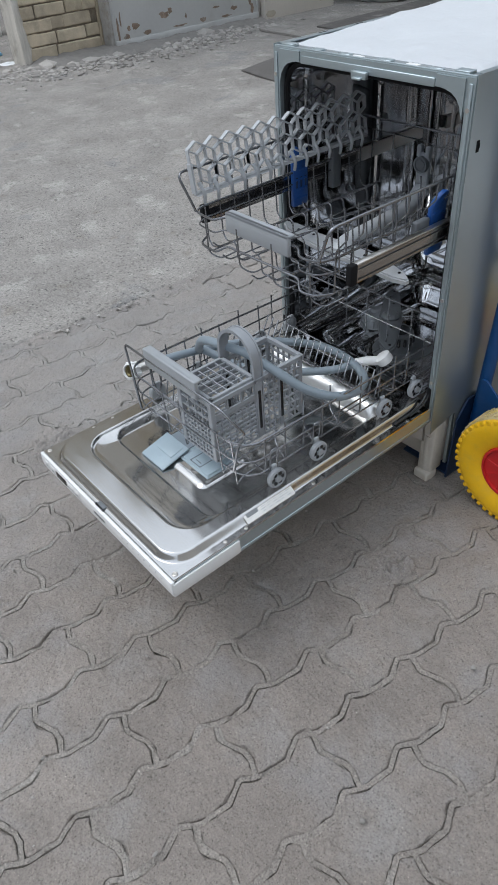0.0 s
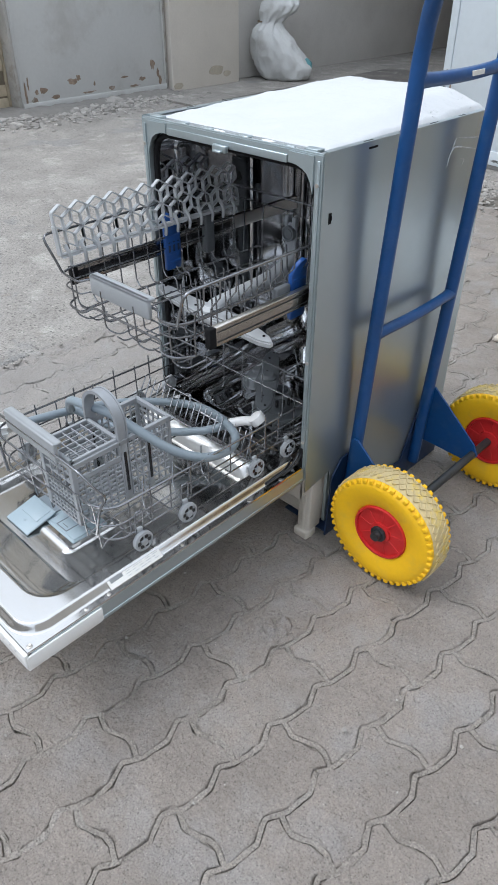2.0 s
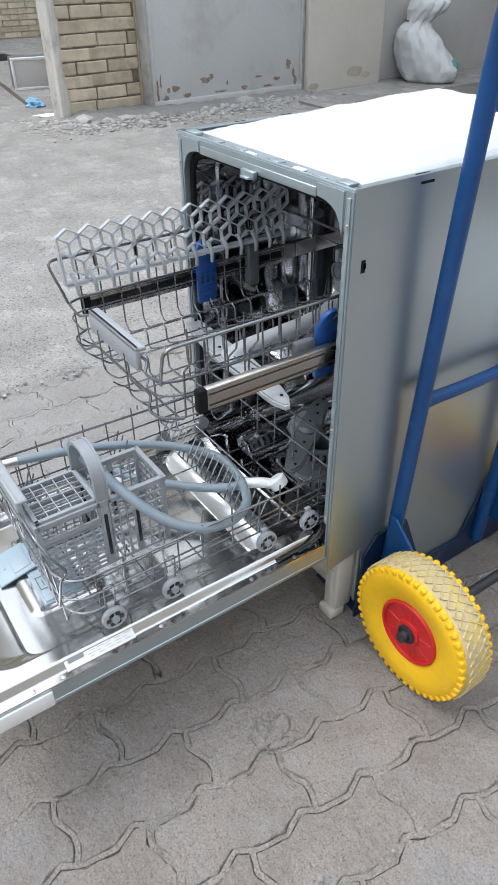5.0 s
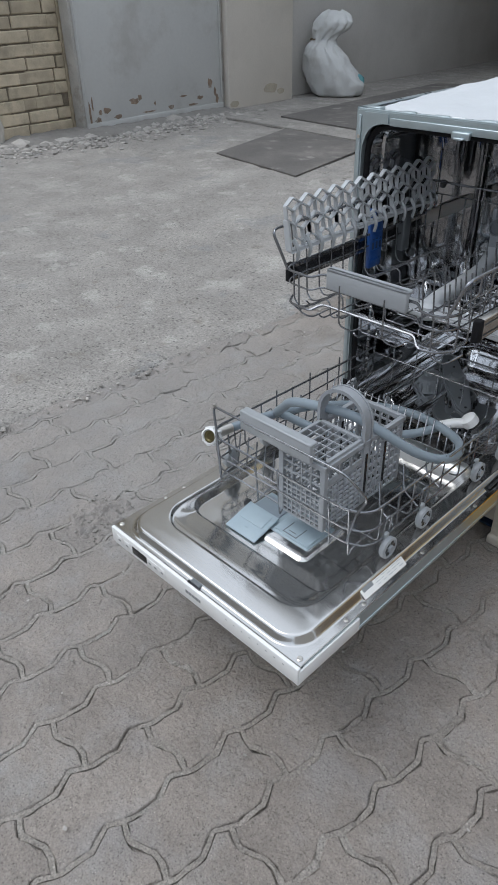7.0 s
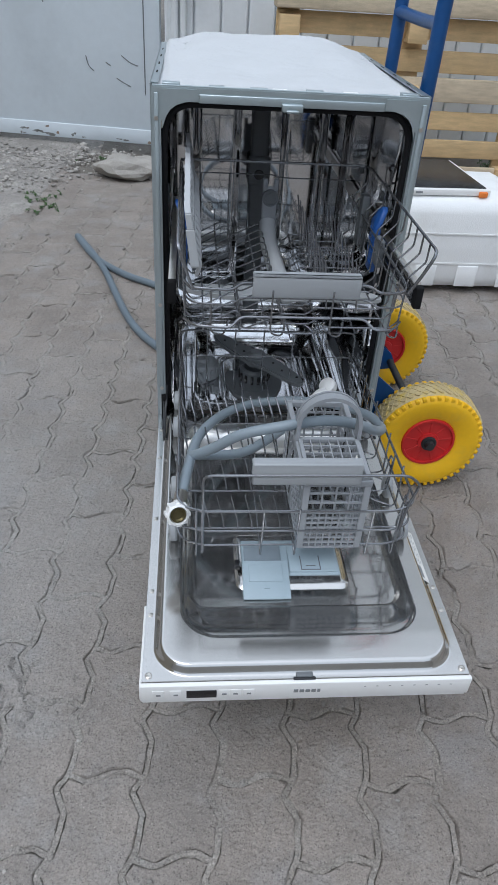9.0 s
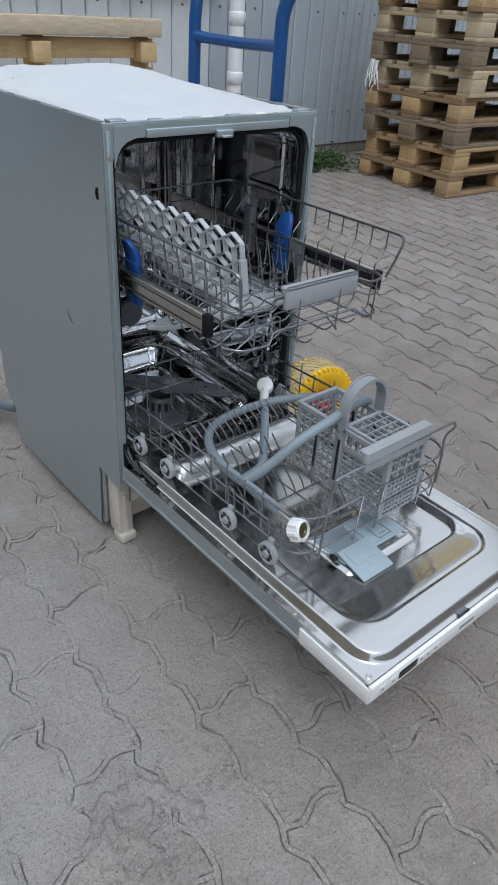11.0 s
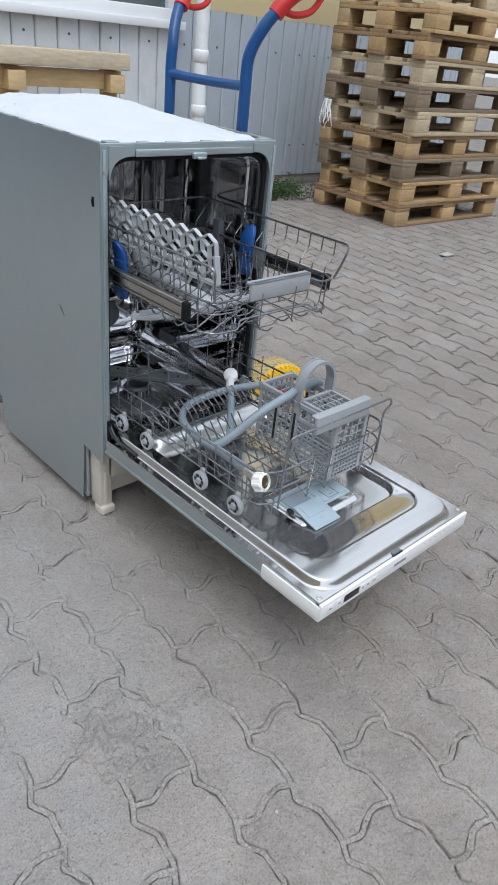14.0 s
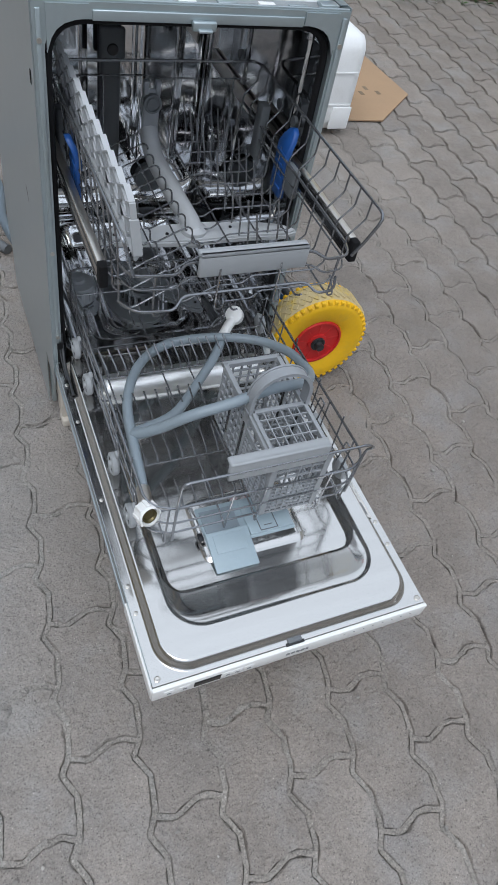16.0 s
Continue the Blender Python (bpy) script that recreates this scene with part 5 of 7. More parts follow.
for x in (CX0, CX1):
    grille("side_grille", (x, CY0 + 0.004, CZ0), (0, CYM - CY0 - 0.012, 0), (0, 0, 0.086), 6, 9, 0.0023)
    boxpart("side_panel", (x - 0.0018, CY0 + 0.002, CZ0 + 0.088), (x + 0.0018, CYM - 0.008, CZ0 + 0.096), M_BASKET, cutlery, bevel=0.0008)
    grille("side_window", (x, CY0 + 0.004, CZ0 + 0.097), (0, CYM - CY0 - 0.012, 0), (0, 0, CZ1 - CZ0 - 0.097), 3, 1, 0.0026)
    grille("side_grille", (x, CYM + 0.010, CZ0), (0, 0.038, 0), (0, 0, CZ1 - CZ0), 3, 7, 0.0022)
    grille("side_grille", (x, CYM + 0.056, CZ0), (0, CY1 - CYM - 0.058, 0), (0, 0, CZ1 - CZ0), 3, 7, 0.0022)
    for yy in (CYM, CYM + 0.052):
        boxpart("side_slit", (x - 0.0044, yy - 0.0028, CZ0 + 0.02), (x + 0.0044, yy + 0.0028, CZ1 - 0.02), M_BLACK, cutlery, "dark narrow slit", bevel=0.001)
    boxpart("side_post", (x - 0.003, CYM + 0.047, CZ0), (x + 0.003, CYM + 0.057, CZ1), M_BASKET, cutlery, bevel=0.001)
    boxpart("side_post", (x - 0.003, CYM - 0.007, CZ0), (x + 0.003, CYM + 0.007, CZ1 + 0.006), M_BASKET, cutlery, bevel=0.001)
grille("divider", (CX0, CYM, CZ0), (CX1 - CX0, 0, 0), (0, 0, CZ1 - CZ0), 4, 3)
grille("floor_grille", (CX0, CY0, CZ0), (CX1 - CX0, 0, 0), (0, CY1 - CY0, 0), 5, 10)
bm = fresh()
for lo, hi in (((CX0 - 0.004, CY0 - 0.004), (CX1 + 0.004, CY0 + 0.004)), ((CX0 - 0.004, CY1 - 0.004), (CX1 + 0.004, CY1 + 0.004)), ((CX0 - 0.004, CY0), (CX0 + 0.004, CY1)), ((CX1 - 0.004, CY0), (CX1 + 0.004, CY1))):
    box(bm, (lo[0], lo[1], CZ1 - 0.003), (hi[0], hi[1], CZ1 + 0.006), 0.001)
part("top_frame", bm, M_BASKET, cutlery)
lidp = grille("lid", (CX0 + 0.004, CY0 + 0.004, CZ1 + 0.008), (CX1 - CX0 - 0.008, 0, 0), (0, CYM - CY0 - 0.012, 0), 6, 5, 0.0017, 0.004)
bm = fresh()
for lo, hi in (((CX0, CY0), (CX1, CY0 + 0.007)), ((CX0, CYM - 0.012), (CX1, CYM - 0.005)), ((CX0, CY0), (CX0 + 0.006, CYM - 0.006)), ((CX1 - 0.006, CY0), (CX1, CYM - 0.006))):
    box(bm, (lo[0], lo[1], CZ1 + 0.0055), (hi[0], hi[1], CZ1 + 0.0115), 0.001)
part("lid_frame", bm, M_BASKET, lidp)
arch = [(CX0 - 0.001, CYM, 0.40), (CX0 - 0.001, CYM, 0.45)] + [((CX0 + CX1) / 2 - 0.047 * math.cos(radians(a)), CYM, 0.452 + 0.047 * math.sin(radians(a))) for a in range(0, 181, 15)] + [(CX1 + 0.001, CYM, 0.45), (CX1 + 0.001, CYM, 0.40)]
bm = fresh()
strip = []
for i, p in enumerate(arch):
    q0, q1 = Vector(arch[max(0, i - 1)]), Vector(arch[min(len(arch) - 1, i + 1)])
    t = (q1 - q0).normalized()
    nrm = Vector((-t.z, 0, t.x))
    strip.append([bm.verts.new(Vector(p) + nrm * a * 0.003 + Vector((0, b2 * 0.0105, 0))) for a, b2 in ((-1, -1), (1, -1), (1, -0.7), (0.35, -0.7), (0.35, 0.7), (1, 0.7), (1, 1), (-1, 1))])
for a, b2 in zip(strip, strip[1:]):
    for k in range(8):
        bm.faces.new((a[k], a[(k + 1) % 8], b2[(k + 1) % 8], b2[k]))
bm.faces.new(strip[0]), bm.faces.new(strip[-1][::-1])
bmesh.ops.recalc_face_normals(bm, faces=bm.faces[:])
part("arch_handle", bm, M_BASKET, cutlery, "tall arched handle", smooth=True, angle=40)

# ---- inlet hose lying in the lower rack ----
hose = thing("inlet_hose", "grey-blue inlet hose coiled in the lower rack, white end nuts", "hose")
course = [(-0.175, -0.428, 0.357), (-0.162, -0.322, 0.347), (-0.142, -0.207, 0.328), (-0.095, -0.112, 0.310), (-0.032, -0.066, 0.305), (0.049, -0.076, 0.318), (0.125, -0.106, 0.326), (0.167, -0.160, 0.341), (0.173, -0.229, 0.361), (0.146, -0.280, 0.390), (0.098, -0.318, 0.430), (0.044, -0.330, 0.443), (-0.022, -0.340, 0.438), (-0.080, -0.333, 0.418), (-0.120, -0.316, 0.381), (-0.150, -0.298, 0.352), (-0.146, -0.285, 0.343), (-0.070, -0.238, 0.312), (-0.002, -0.167, 0.302), (0.050, -0.110, 0.304), (0.082, -0.068, 0.318)]
part("hose_tube", tube(fresh(), spline(course), 0.0085, 12), M_HOSE, hose, "smooth grey-blue hose", smooth=True, angle=70)
bm = lathe(fresh(), [(0.0, -0.014), (0.010, -0.014), (0.0155, -0.010), (0.0165, 0.0), (0.0165, 0.010), (0.0135, 0.012), (0.012, 0.004), (0.0, 0.004)], "y", (0, 0, 0), 24)
mm = Matrix.Translation((-0.178, -0.442, 0.354)) @ Matrix.Rotation(radians(-22), 4, "X") @ Matrix.Rotation(radians(12), 4, "Z") @ Matrix.Rotation(radians(180), 4, "Z")
for v in bm.verts:
    v.co = mm @ v.co
nut = part("end_nut", bm, M_WHITE, hose, "white plastic union nut", smooth=True)
bm = lathe(fresh(), [(0.0, 0.005), (0.0105, 0.005), (0.0115, 0.009), (0.0095, 0.009), (0.007, 0.0065), (0.0, 0.0065)], "y", (0, 0, 0), 20)
for v in bm.verts:
    v.co = mm @ v.co
part("nut_thread", bm, M_BRASS, nut, "brass filter mesh in the nut", smooth=True)
for k in range(8):
    a = 2 * math.pi * k / 8
    bm = box(fresh(), (-0.003, -0.008, -0.003), (0.003, 0.009, 0.003), 0.001, mm @ Matrix.Translation((0.0155 * math.cos(a), 0, 0.0155 * math.sin(a))))
    part("nut_rib", bm, M_WHITE, nut)
part("hose_ferrule", tube(fresh(), [(-0.1755, -0.432, 0.3565), (-0.172, -0.400, 0.355)], 0.0102, 12), M_SILVER, hose, "crimped steel ferrule", smooth=True)
part("elbow", tube(fresh(), spline([(0.075, -0.076, 0.315), (0.094, -0.055, 0.320), (0.110, -0.038, 0.320), (0.124, -0.026, 0.33)]), 0.0095, 12), M_WHITE, hose, "white plastic elbow", smooth=True)
bm = lathe(fresh(), [(0.0, 0.0), (0.016, 0.0), (0.017, 0.004), (0.017, 0.016), (0.012, 0.019), (0.0, 0.019)], "z", (0, 0, 0), 20)
mm = Matrix.Translation((0.120, -0.030, 0.318)) @ Matrix.Rotation(radians(-35), 4, "Y") @ Matrix.Rotation(radians(20), 4, "X")
for v in bm.verts:
    v.co = mm @ v.co
part("elbow_nut", bm, M_WHITE, hose, "white plastic nut", smooth=True)

# ---- upper rack ----
upper = thing("upper_dish_rack", "grey wire upper rack pulled half out on steel rails", "dish rack")
UF, UY0, UY1 = 0.553, -0.262, 0.195
wirepart("rim_wire", [(-0.158, -0.262, 0.626), (-0.165, -0.268, 0.650), (-0.178, -0.281, 0.695), (-0.178, UY1 - 0.02, 0.693), (-0.172, UY1, 0.692), (0.182, UY1, 0.692), (0.190, UY1 - 0.02, 0.692), (0.190, -0.271, 0.692), (0.172, -0.268, 0.650), (0.160, -0.264, 0.626)], 0.0025, M_WIRE, upper, corner=0.015)
for z, w, r in ((0.626, 0.0, 0.0023), (0.603, 0.003, R2), (0.566, 0.006, 0.0022)):
    dip = 0.012 if z < 0.57 else 0.006
    path = [(-0.170, UY1 - 0.01, z), (-0.170, -0.235, z), (-0.160 + w, -0.262, z), (-0.100, -0.267, z), (-0.086, -0.253, z + dip), (0.105, -0.253, z + dip), (0.118, -0.267, z), (0.155 - w, -0.264, z), (0.166, -0.235, z), (0.166, UY1 - 0.01, z)]
    if z < 0.57:
        path = path[1:-1]
    wirepart("band_wire", path, r, M_WIRE, upper, corner=0.014)
wirepart("rear_wire", [(-0.172, UY1, 0.668), (0.0, UY1 + 0.002, 0.668), (0.012, UY1 + 0.002, 0.663), (0.175, UY1, 0.663)], R2, M_WIRE, upper, corner=0.005)
for i in range(13):
    y = -0.232 + 0.0352 * i
    wirepart("side_wire", [(0.190, y, 0.692), (0.189, y, 0.662), (0.167, y, 0.638), (0.164, y, UF + 0.012), (0.150, y, UF), (0.045, y, UF), (0.03, y, UF - 0.012), (0.005, y, UF - 0.012)], R2, M_WIRE, upper, corner=0.004)
    wirepart("side_wire", [(-0.178, y, 0.694), (-0.172, y, 0.655), (-0.168, y, UF + 0.008), (-0.158, y, UF - 0.004), (-0.145, y, UF - 0.002), (-0.092, y, UF + 0.026), (-0.084, y, UF + 0.020), (-0.082, y, UF - 0.002), (-0.074, y, UF - 0.004), (-0.024, y, UF + 0.020), (-0.016, y, UF + 0.014), (-0.014, y, UF - 0.012), (0.005, y, UF - 0.012)], R2, M_WIRE, upper, corner=0.005)
for x, z in ((-0.14, UF), (-0.085, UF), (-0.005, UF - 0.013), (0.04, UF), (0.095, UF), (0.145, UF), (-0.112, UF + 0.016), (-0.045, UF + 0.010)):
    wirepart("floor_wire", [(x, -0.264, z + (0.012 if abs(z - UF) < 0.02 else -0.01)), (x, -0.25, z - 0.002), (x, UY1 - 0.005, z - 0.002), (x, UY1, 0.668 if x in (-0.085, 0.095, -0.14, 0.145) else z + 0.03)], R2, M_WIRE, upper, corner=0.01)
for x in (0.062, 0.112):
    for k in range(11):
        y = -0.165 + 0.0345 * k
        wirepart("tine", [(x, y, UF), (x - 0.002, y, UF + 0.03), (x - 0.01, y + 0.004, UF + 0.082)], R2, M_WIRE, upper)
for k in range(4):
    x = -0.13 + 0.09 * k
    wirepart("front_stay", [(x, -0.264, 0.626), (x, -0.262, 0.555), (x + 0.02, -0.25, 0.545), (x + 0.03, -0.215, UF)], R2, M_WIRE, upper, corner=0.01)
for sx, x in ((-1, -0.188), (1, 0.191)):
    bm = box(fresh(), (x - 0.0055, -0.222, 0.586), (x + 0.0055, 0.20, 0.619), 0.002)
    slide = part("slide_rail", bm, M_RAIL, upper, "telescopic steel slide rail", smooth=True, angle=50)
    boxpart("rail_groove", (x - sx * 0.0060 - 0.0008, -0.215, 0.594), (x - sx * 0.0060 + 0.0008, 0.19, 0.611), M_BLACK, slide, "dark inner channel", bevel=0)
    for za in (0.5925, 0.6095):
        boxpart("rail_line", (x + sx * 0.0057 - 0.0005, -0.212, za), (x + sx * 0.0057 + 0.0005, 0.19, za + 0.0022), M_AXLE, slide, "dark pressed line", bevel=0)
    boxpart("rail_edge", (x - 0.0057, -0.222, 0.6165), (x + 0.0057, 0.20, 0.6196), M_SILVER, slide, "bright upper edge", bevel=0.001)
    boxpart("rail_end_cap", (x - 0.0062, -0.229, 0.585), (x + 0.0062, -0.214, 0.620), M_RUBBER, slide, "black plastic rail end", bevel=0.002)
    # height adjuster
    cx = sx * 0.171
    bm = prism(fresh(), [(-0.010, 0.556), (0.026, 0.556), (0.030, 0.562), (0.030, 0.642), (0.027, 0.655), (0.020, 0.666), (0.010, 0.670), (0.000, 0.666), (-0.007, 0.655), (-0.010, 0.640)], "yz", cx - 0.005, cx + 0.005)
    bmesh.ops.bevel(bm, geom=[e for e in bm.edges if len(e.link_faces) == 2 and e.calc_face_angle(0) > 1.2], offset=0.0015, segments=1, affect="EDGES")
    for v in bm.verts:
        v.co.x += sx * 0.011 * smooth01((v.co.z - 0.640) / 0.03)
    for q in range(4):
        box(bm, (cx - 0.0062, -0.007, 0.570 + 0.019 * q), (cx + 0.0062, 0.027, 0.575 + 0.019 * q), 0.001)
    adj = part("adjuster_clip", bm, M_BLUE, upper, "bright blue height adjuster clip", smooth=True, angle=50)
    for k in range(3):
        boxpart("clip_slot", (cx - 0.0055, -0.004 + 0.012 * k, 0.59), (cx + 0.0055, 0.001 + 0.012 * k, 0.615), M_TRUCKDARK, adj, bevel=0)
    if sx > 0:
        boxpart("adjuster_frame", (cx - 0.006, -0.050, 0.580), (cx + 0.006, -0.014, 0.628), M_DARKGREY, upper, "grey adjuster frame", bevel=0.003)
    boxpart("adjuster_frame", (cx - 0.008, 0.10, 0.565), (cx + 0.008, 0.125, 0.66), M_DARKGREY, upper, bevel=0.003)
bm = box(fresh(), (-0.070, -0.264, 0.613), (0.090, -0.255, 0.649), 0.003)
box(bm, (-0.070, -0.264, 0.642), (0.090, -0.246, 0.649), 0.003)
part("rack_handle", bm, M_HANDLE, upper, "flat grey plastic handle", smooth=True, angle=50)
# feed pipe and spray arm under the rack
bm = box(fresh(), (-0.018, 0.188, 0.575), (0.012, 0.197, 0.648), 0.004)
box(bm, (-0.018, 0.186, 0.640), (-0.009, 0.199, 0.662), 0.002)
box(bm, (0.003, 0.186, 0.640), (0.012, 0.199, 0.662), 0.002)
feed = part("feed_bracket", bm, M_BASKET, upper, "grey feed bracket with a round hole", smooth=True, angle=50)
b = lathe(fresh(), [(0.0, -0.002), (0.009, -0.002), (0.009, 0.0), (0.013, 0.0), (0.013, -0.004), (0.016, -0.004), (0.016, 0.006), (0.0, 0.006)], "y", (-0.003, 0.184, 0.627), 22)
part("feed_hole", b, M_DARKGREY, feed, smooth=True)
part("feed_pipe", tube(fresh(), spline([(-0.004, 0.195, 0.575), (-0.004, 0.15, 0.548), (0.0, 0.05, 0.541), (0.003, -0.03, 0.538), (0.004, -0.045, 0.53)]), 0.0165, 18, taper=lambda s: 1.0 + 0.25 * (s > 0.85)), M_GREY, upper, "grey plastic feed pipe", smooth=True)
spray_arm("spray_arm", M_GREY, 0.178, upper, (0.004, -0.048, 0.527), -6, "light grey spray arm under the rack")
# folding cup shelf with a honeycomb pattern, one moulded piece
PITCH = 0.0375
R = PITCH / math.sqrt(3)
bm = fresh()
nodes, done = {}, set()
def shelf_x(z):
    return -0.1535 - 0.14 * (z - 0.655)
def node(p, dep=0.004):
    key = (round(p[0], 3), round(p[1], 3))
    if key not in nodes:
        nodes[key] = [bm.verts.new((shelf_x(p[1]) + s * dep, p[0], p[1])) for s in (-1, 1)]
    return key
def shelf_bar(p, q, wid=0.0024, dep=0.004):
    """A flat bar between two nodes, which share their middle vertices."""
    ka, kb = node(p), node(q)
    if (ka, kb) in done or (kb, ka) in done or ka == kb:
        return
    done.add((ka, kb))
    a, b = Vector(p), Vector(q)
    t = (b - a).normalized()
    s = Vector((-t.y, t.x)) * wid / 2
    corners = [a + t * wid * 0.3 - s, b - t * wid * 0.3 - s, b - t * wid * 0.3 + s, a + t * wid * 0.3 + s]
    layers = []
    for k, side in enumerate((-1, 1)):
        c = [bm.verts.new((shelf_x(v.y) + side * dep, v.x, v.y)) for v in corners]
        layers.append([nodes[ka][k], c[0], c[1], nodes[kb][k], c[2], c[3]])
    bm.faces.new(layers[0][::-1]), bm.faces.new(layers[1])
    for i in (0, 1, 2, 3, 4, 5):
        j = (i + 1) % 6
        bm.faces.new((layers[0][i], layers[0][j], layers[1][j], layers[1][i]))
for row, (zc, off, cnt) in enumerate(((0.7215, 0.0, 12), (0.7215 - 1.5 * R, 0.5, 12))):
    for i in range(cnt):
        cy, cz = -0.244 + PITCH * (i + off), zc
        vs = [(cy + R * math.sin(radians(60 * k)), cz + R * math.cos(radians(60 * k))) for k in range(6)]
        for p, q in [(vs[k], vs[(k + 1) % 6]) for k in range(6)] + [((cy, cz), vs[k]) for k in (1, 3, 5)]:
            if max(p[0], q[0]) <= 0.205:
                shelf_bar(p, q)
foot = 0.7215 - 1.5 * R - R
for i in range(12):
    y = -0.244 + PITCH * (i + 0.5)
    if y < 0.2:
        shelf_bar((y, foot), (y, 0.658))
        shelf_bar((y, 0.658), (y - PITCH, 0.658), 0.006, 0.006)
shelf_bar((-0.244 - PITCH / 2, 0.658), (-0.244 - PITCH / 2, 0.7215 - 0.5 * R), 0.004, 0.006)
cup = part("cup_shelf", bm, M_GREY, upper, "grey honeycomb cup shelf folded upright")
for k in range(14):
    y = -0.25 + 0.032 * k
    part("shelf_hook", tube(fresh(), spline([(-0.156, y, 0.676), (-0.147, y + 0.003, 0.658), (-0.152, y + 0.006, 0.638)], 4), 0.0042, 6, taper=lambda s: 1 - 0.3 * s), M_GREY, cup, smooth=True)

# ---- hand truck standing beside the dishwasher ----
truck = thing("hand_truck", "blue tubular steel hand truck with yellow wheels, leaning on the dishwasher", "hand truck")
def pole_at(y0, y1, z):
    s = (z - 0.1) / 0.8
    return (0.2431 + 0.0248 * s, y0 + (y1 - y0) * s, z)
for y0, y1, k in ((0.136, 0.163, 0), (0.4165, 0.4445, 1)):
    low = [pole_at(y0, y1, z) for z in (0.045, 0.3, 0.6, 0.9, 0.96)]
    yy = low[-1][1]
    out = 1 if k else -1
    top = [(0.273, yy, 0.995), (0.282, yy + out * 0.008, 1.028), (0.298, yy + out * 0.020, 1.062), (0.319, yy + out * 0.032, 1.092)]
    pole = part("pole", tube(fresh(), spline(low + top, 5), 0.0136, 16), M_TRUCKBLUE, truck, "blue painted steel tube", smooth=True, angle=70)
    yy += out * 0.028
    grip_path = [(0.316, yy, 1.083), (0.338, yy + out * 0.010, 1.112), (0.372, yy + out * 0.018, 1.134), (0.435, yy + out * 0.026, 1.148)]
    grip = part("grip", tube(fresh(), spline(grip_path, 5), 0.0185, 14), M_RED, pole, "red plastic grip with hand guard", smooth=True)
    guard = [(0.332, yy + out * 0.006, 1.092), (0.367, yy + out * 0.012, 1.086), (0.412, yy + out * 0.018, 1.098), (0.436, yy + out * 0.026, 1.132), (0.440, yy + out * 0.026, 1.148)]
    part("hand_guard", tube(fresh(), spline(guard, 5), 0.0075, 10), M_RED, grip, smooth=True)
    # gusset plate down to the axle
    bm = prism(fresh(), [(0.250, 0.262), (0.262, 0.262), (0.385, 0.155), (0.398, 0.128), (0.385, 0.108), (0.36, 0.105), (0.250, 0.110)], "xz", y0 - 0.0025 + (0.012 if k else -0.012), y0 + 0.0025 + (0.012 if k else -0.012))
    part("gusset", bm, M_TRUCKBLUE, truck, "triangular blue gusset plate")
for z, sag in ((0.497, 0.0), (0.937, -0.003)):
    a, b = Vector(pole_at(0.136, 0.163, z)), Vector(pole_at(0.4165, 0.4445, z))
    path = [a + (b - a) * t + Vector((0.006 * math.sin(math.pi * t), 0, sag * math.sin(math.pi * t))) for t in [i / 14 for i in range(15)]]
    cb = part("cross_bar", tube(fresh(), path, 0.0112, 14, taper=lambda s: 1.0 + 0.25 * max(0, abs(s - 0.5) - 0.4) * 10), M_TRUCKBLUE, truck, "blue painted cross bar", smooth=True)
    if z > 0.6:
        mid = path[8]
        boxpart("sticker", (mid.x + 0.0098, mid.y - 0.018, mid.z - 0.002), (mid.x + 0.0120, mid.y + 0.022, mid.z + 0.006), M_PAPER, cb, "worn pale sticker", bevel=0)
# toe plate with its turned-up back
bm = prism(fresh(), [(0.075, 0.004), (0.085, 0.165), (0.115, 0.205), (0.190, 0.205), (0.250, 0.060), (0.37, 0.060), (0.43, 0.205), (0.505, 0.205), (0.535, 0.165), (0.545, 0.004)], "yz", 0.2275, 0.2315)
part("back_plate", bm, M_TRUCKDARK, truck, "dark blue back plate")
boxpart("toe_plate", (0.10, 0.085, 0.002), (0.2275, 0.535, 0.007), M_TRUCKDARK, truck, "flat steel toe plate", bevel=0.001)
part("axle", tube(fresh(), [(0.386, 0.03, 0.129), (0.386, 0.585, 0.129)], 0.0095, 14), M_AXLE, truck, "dark steel axle", smooth=True)
boxpart("axle_spacer", (0.362, 0.150, 0.105), (0.410, 0.164, 0.153), M_TRUCKDARK, truck, bevel=0.006)

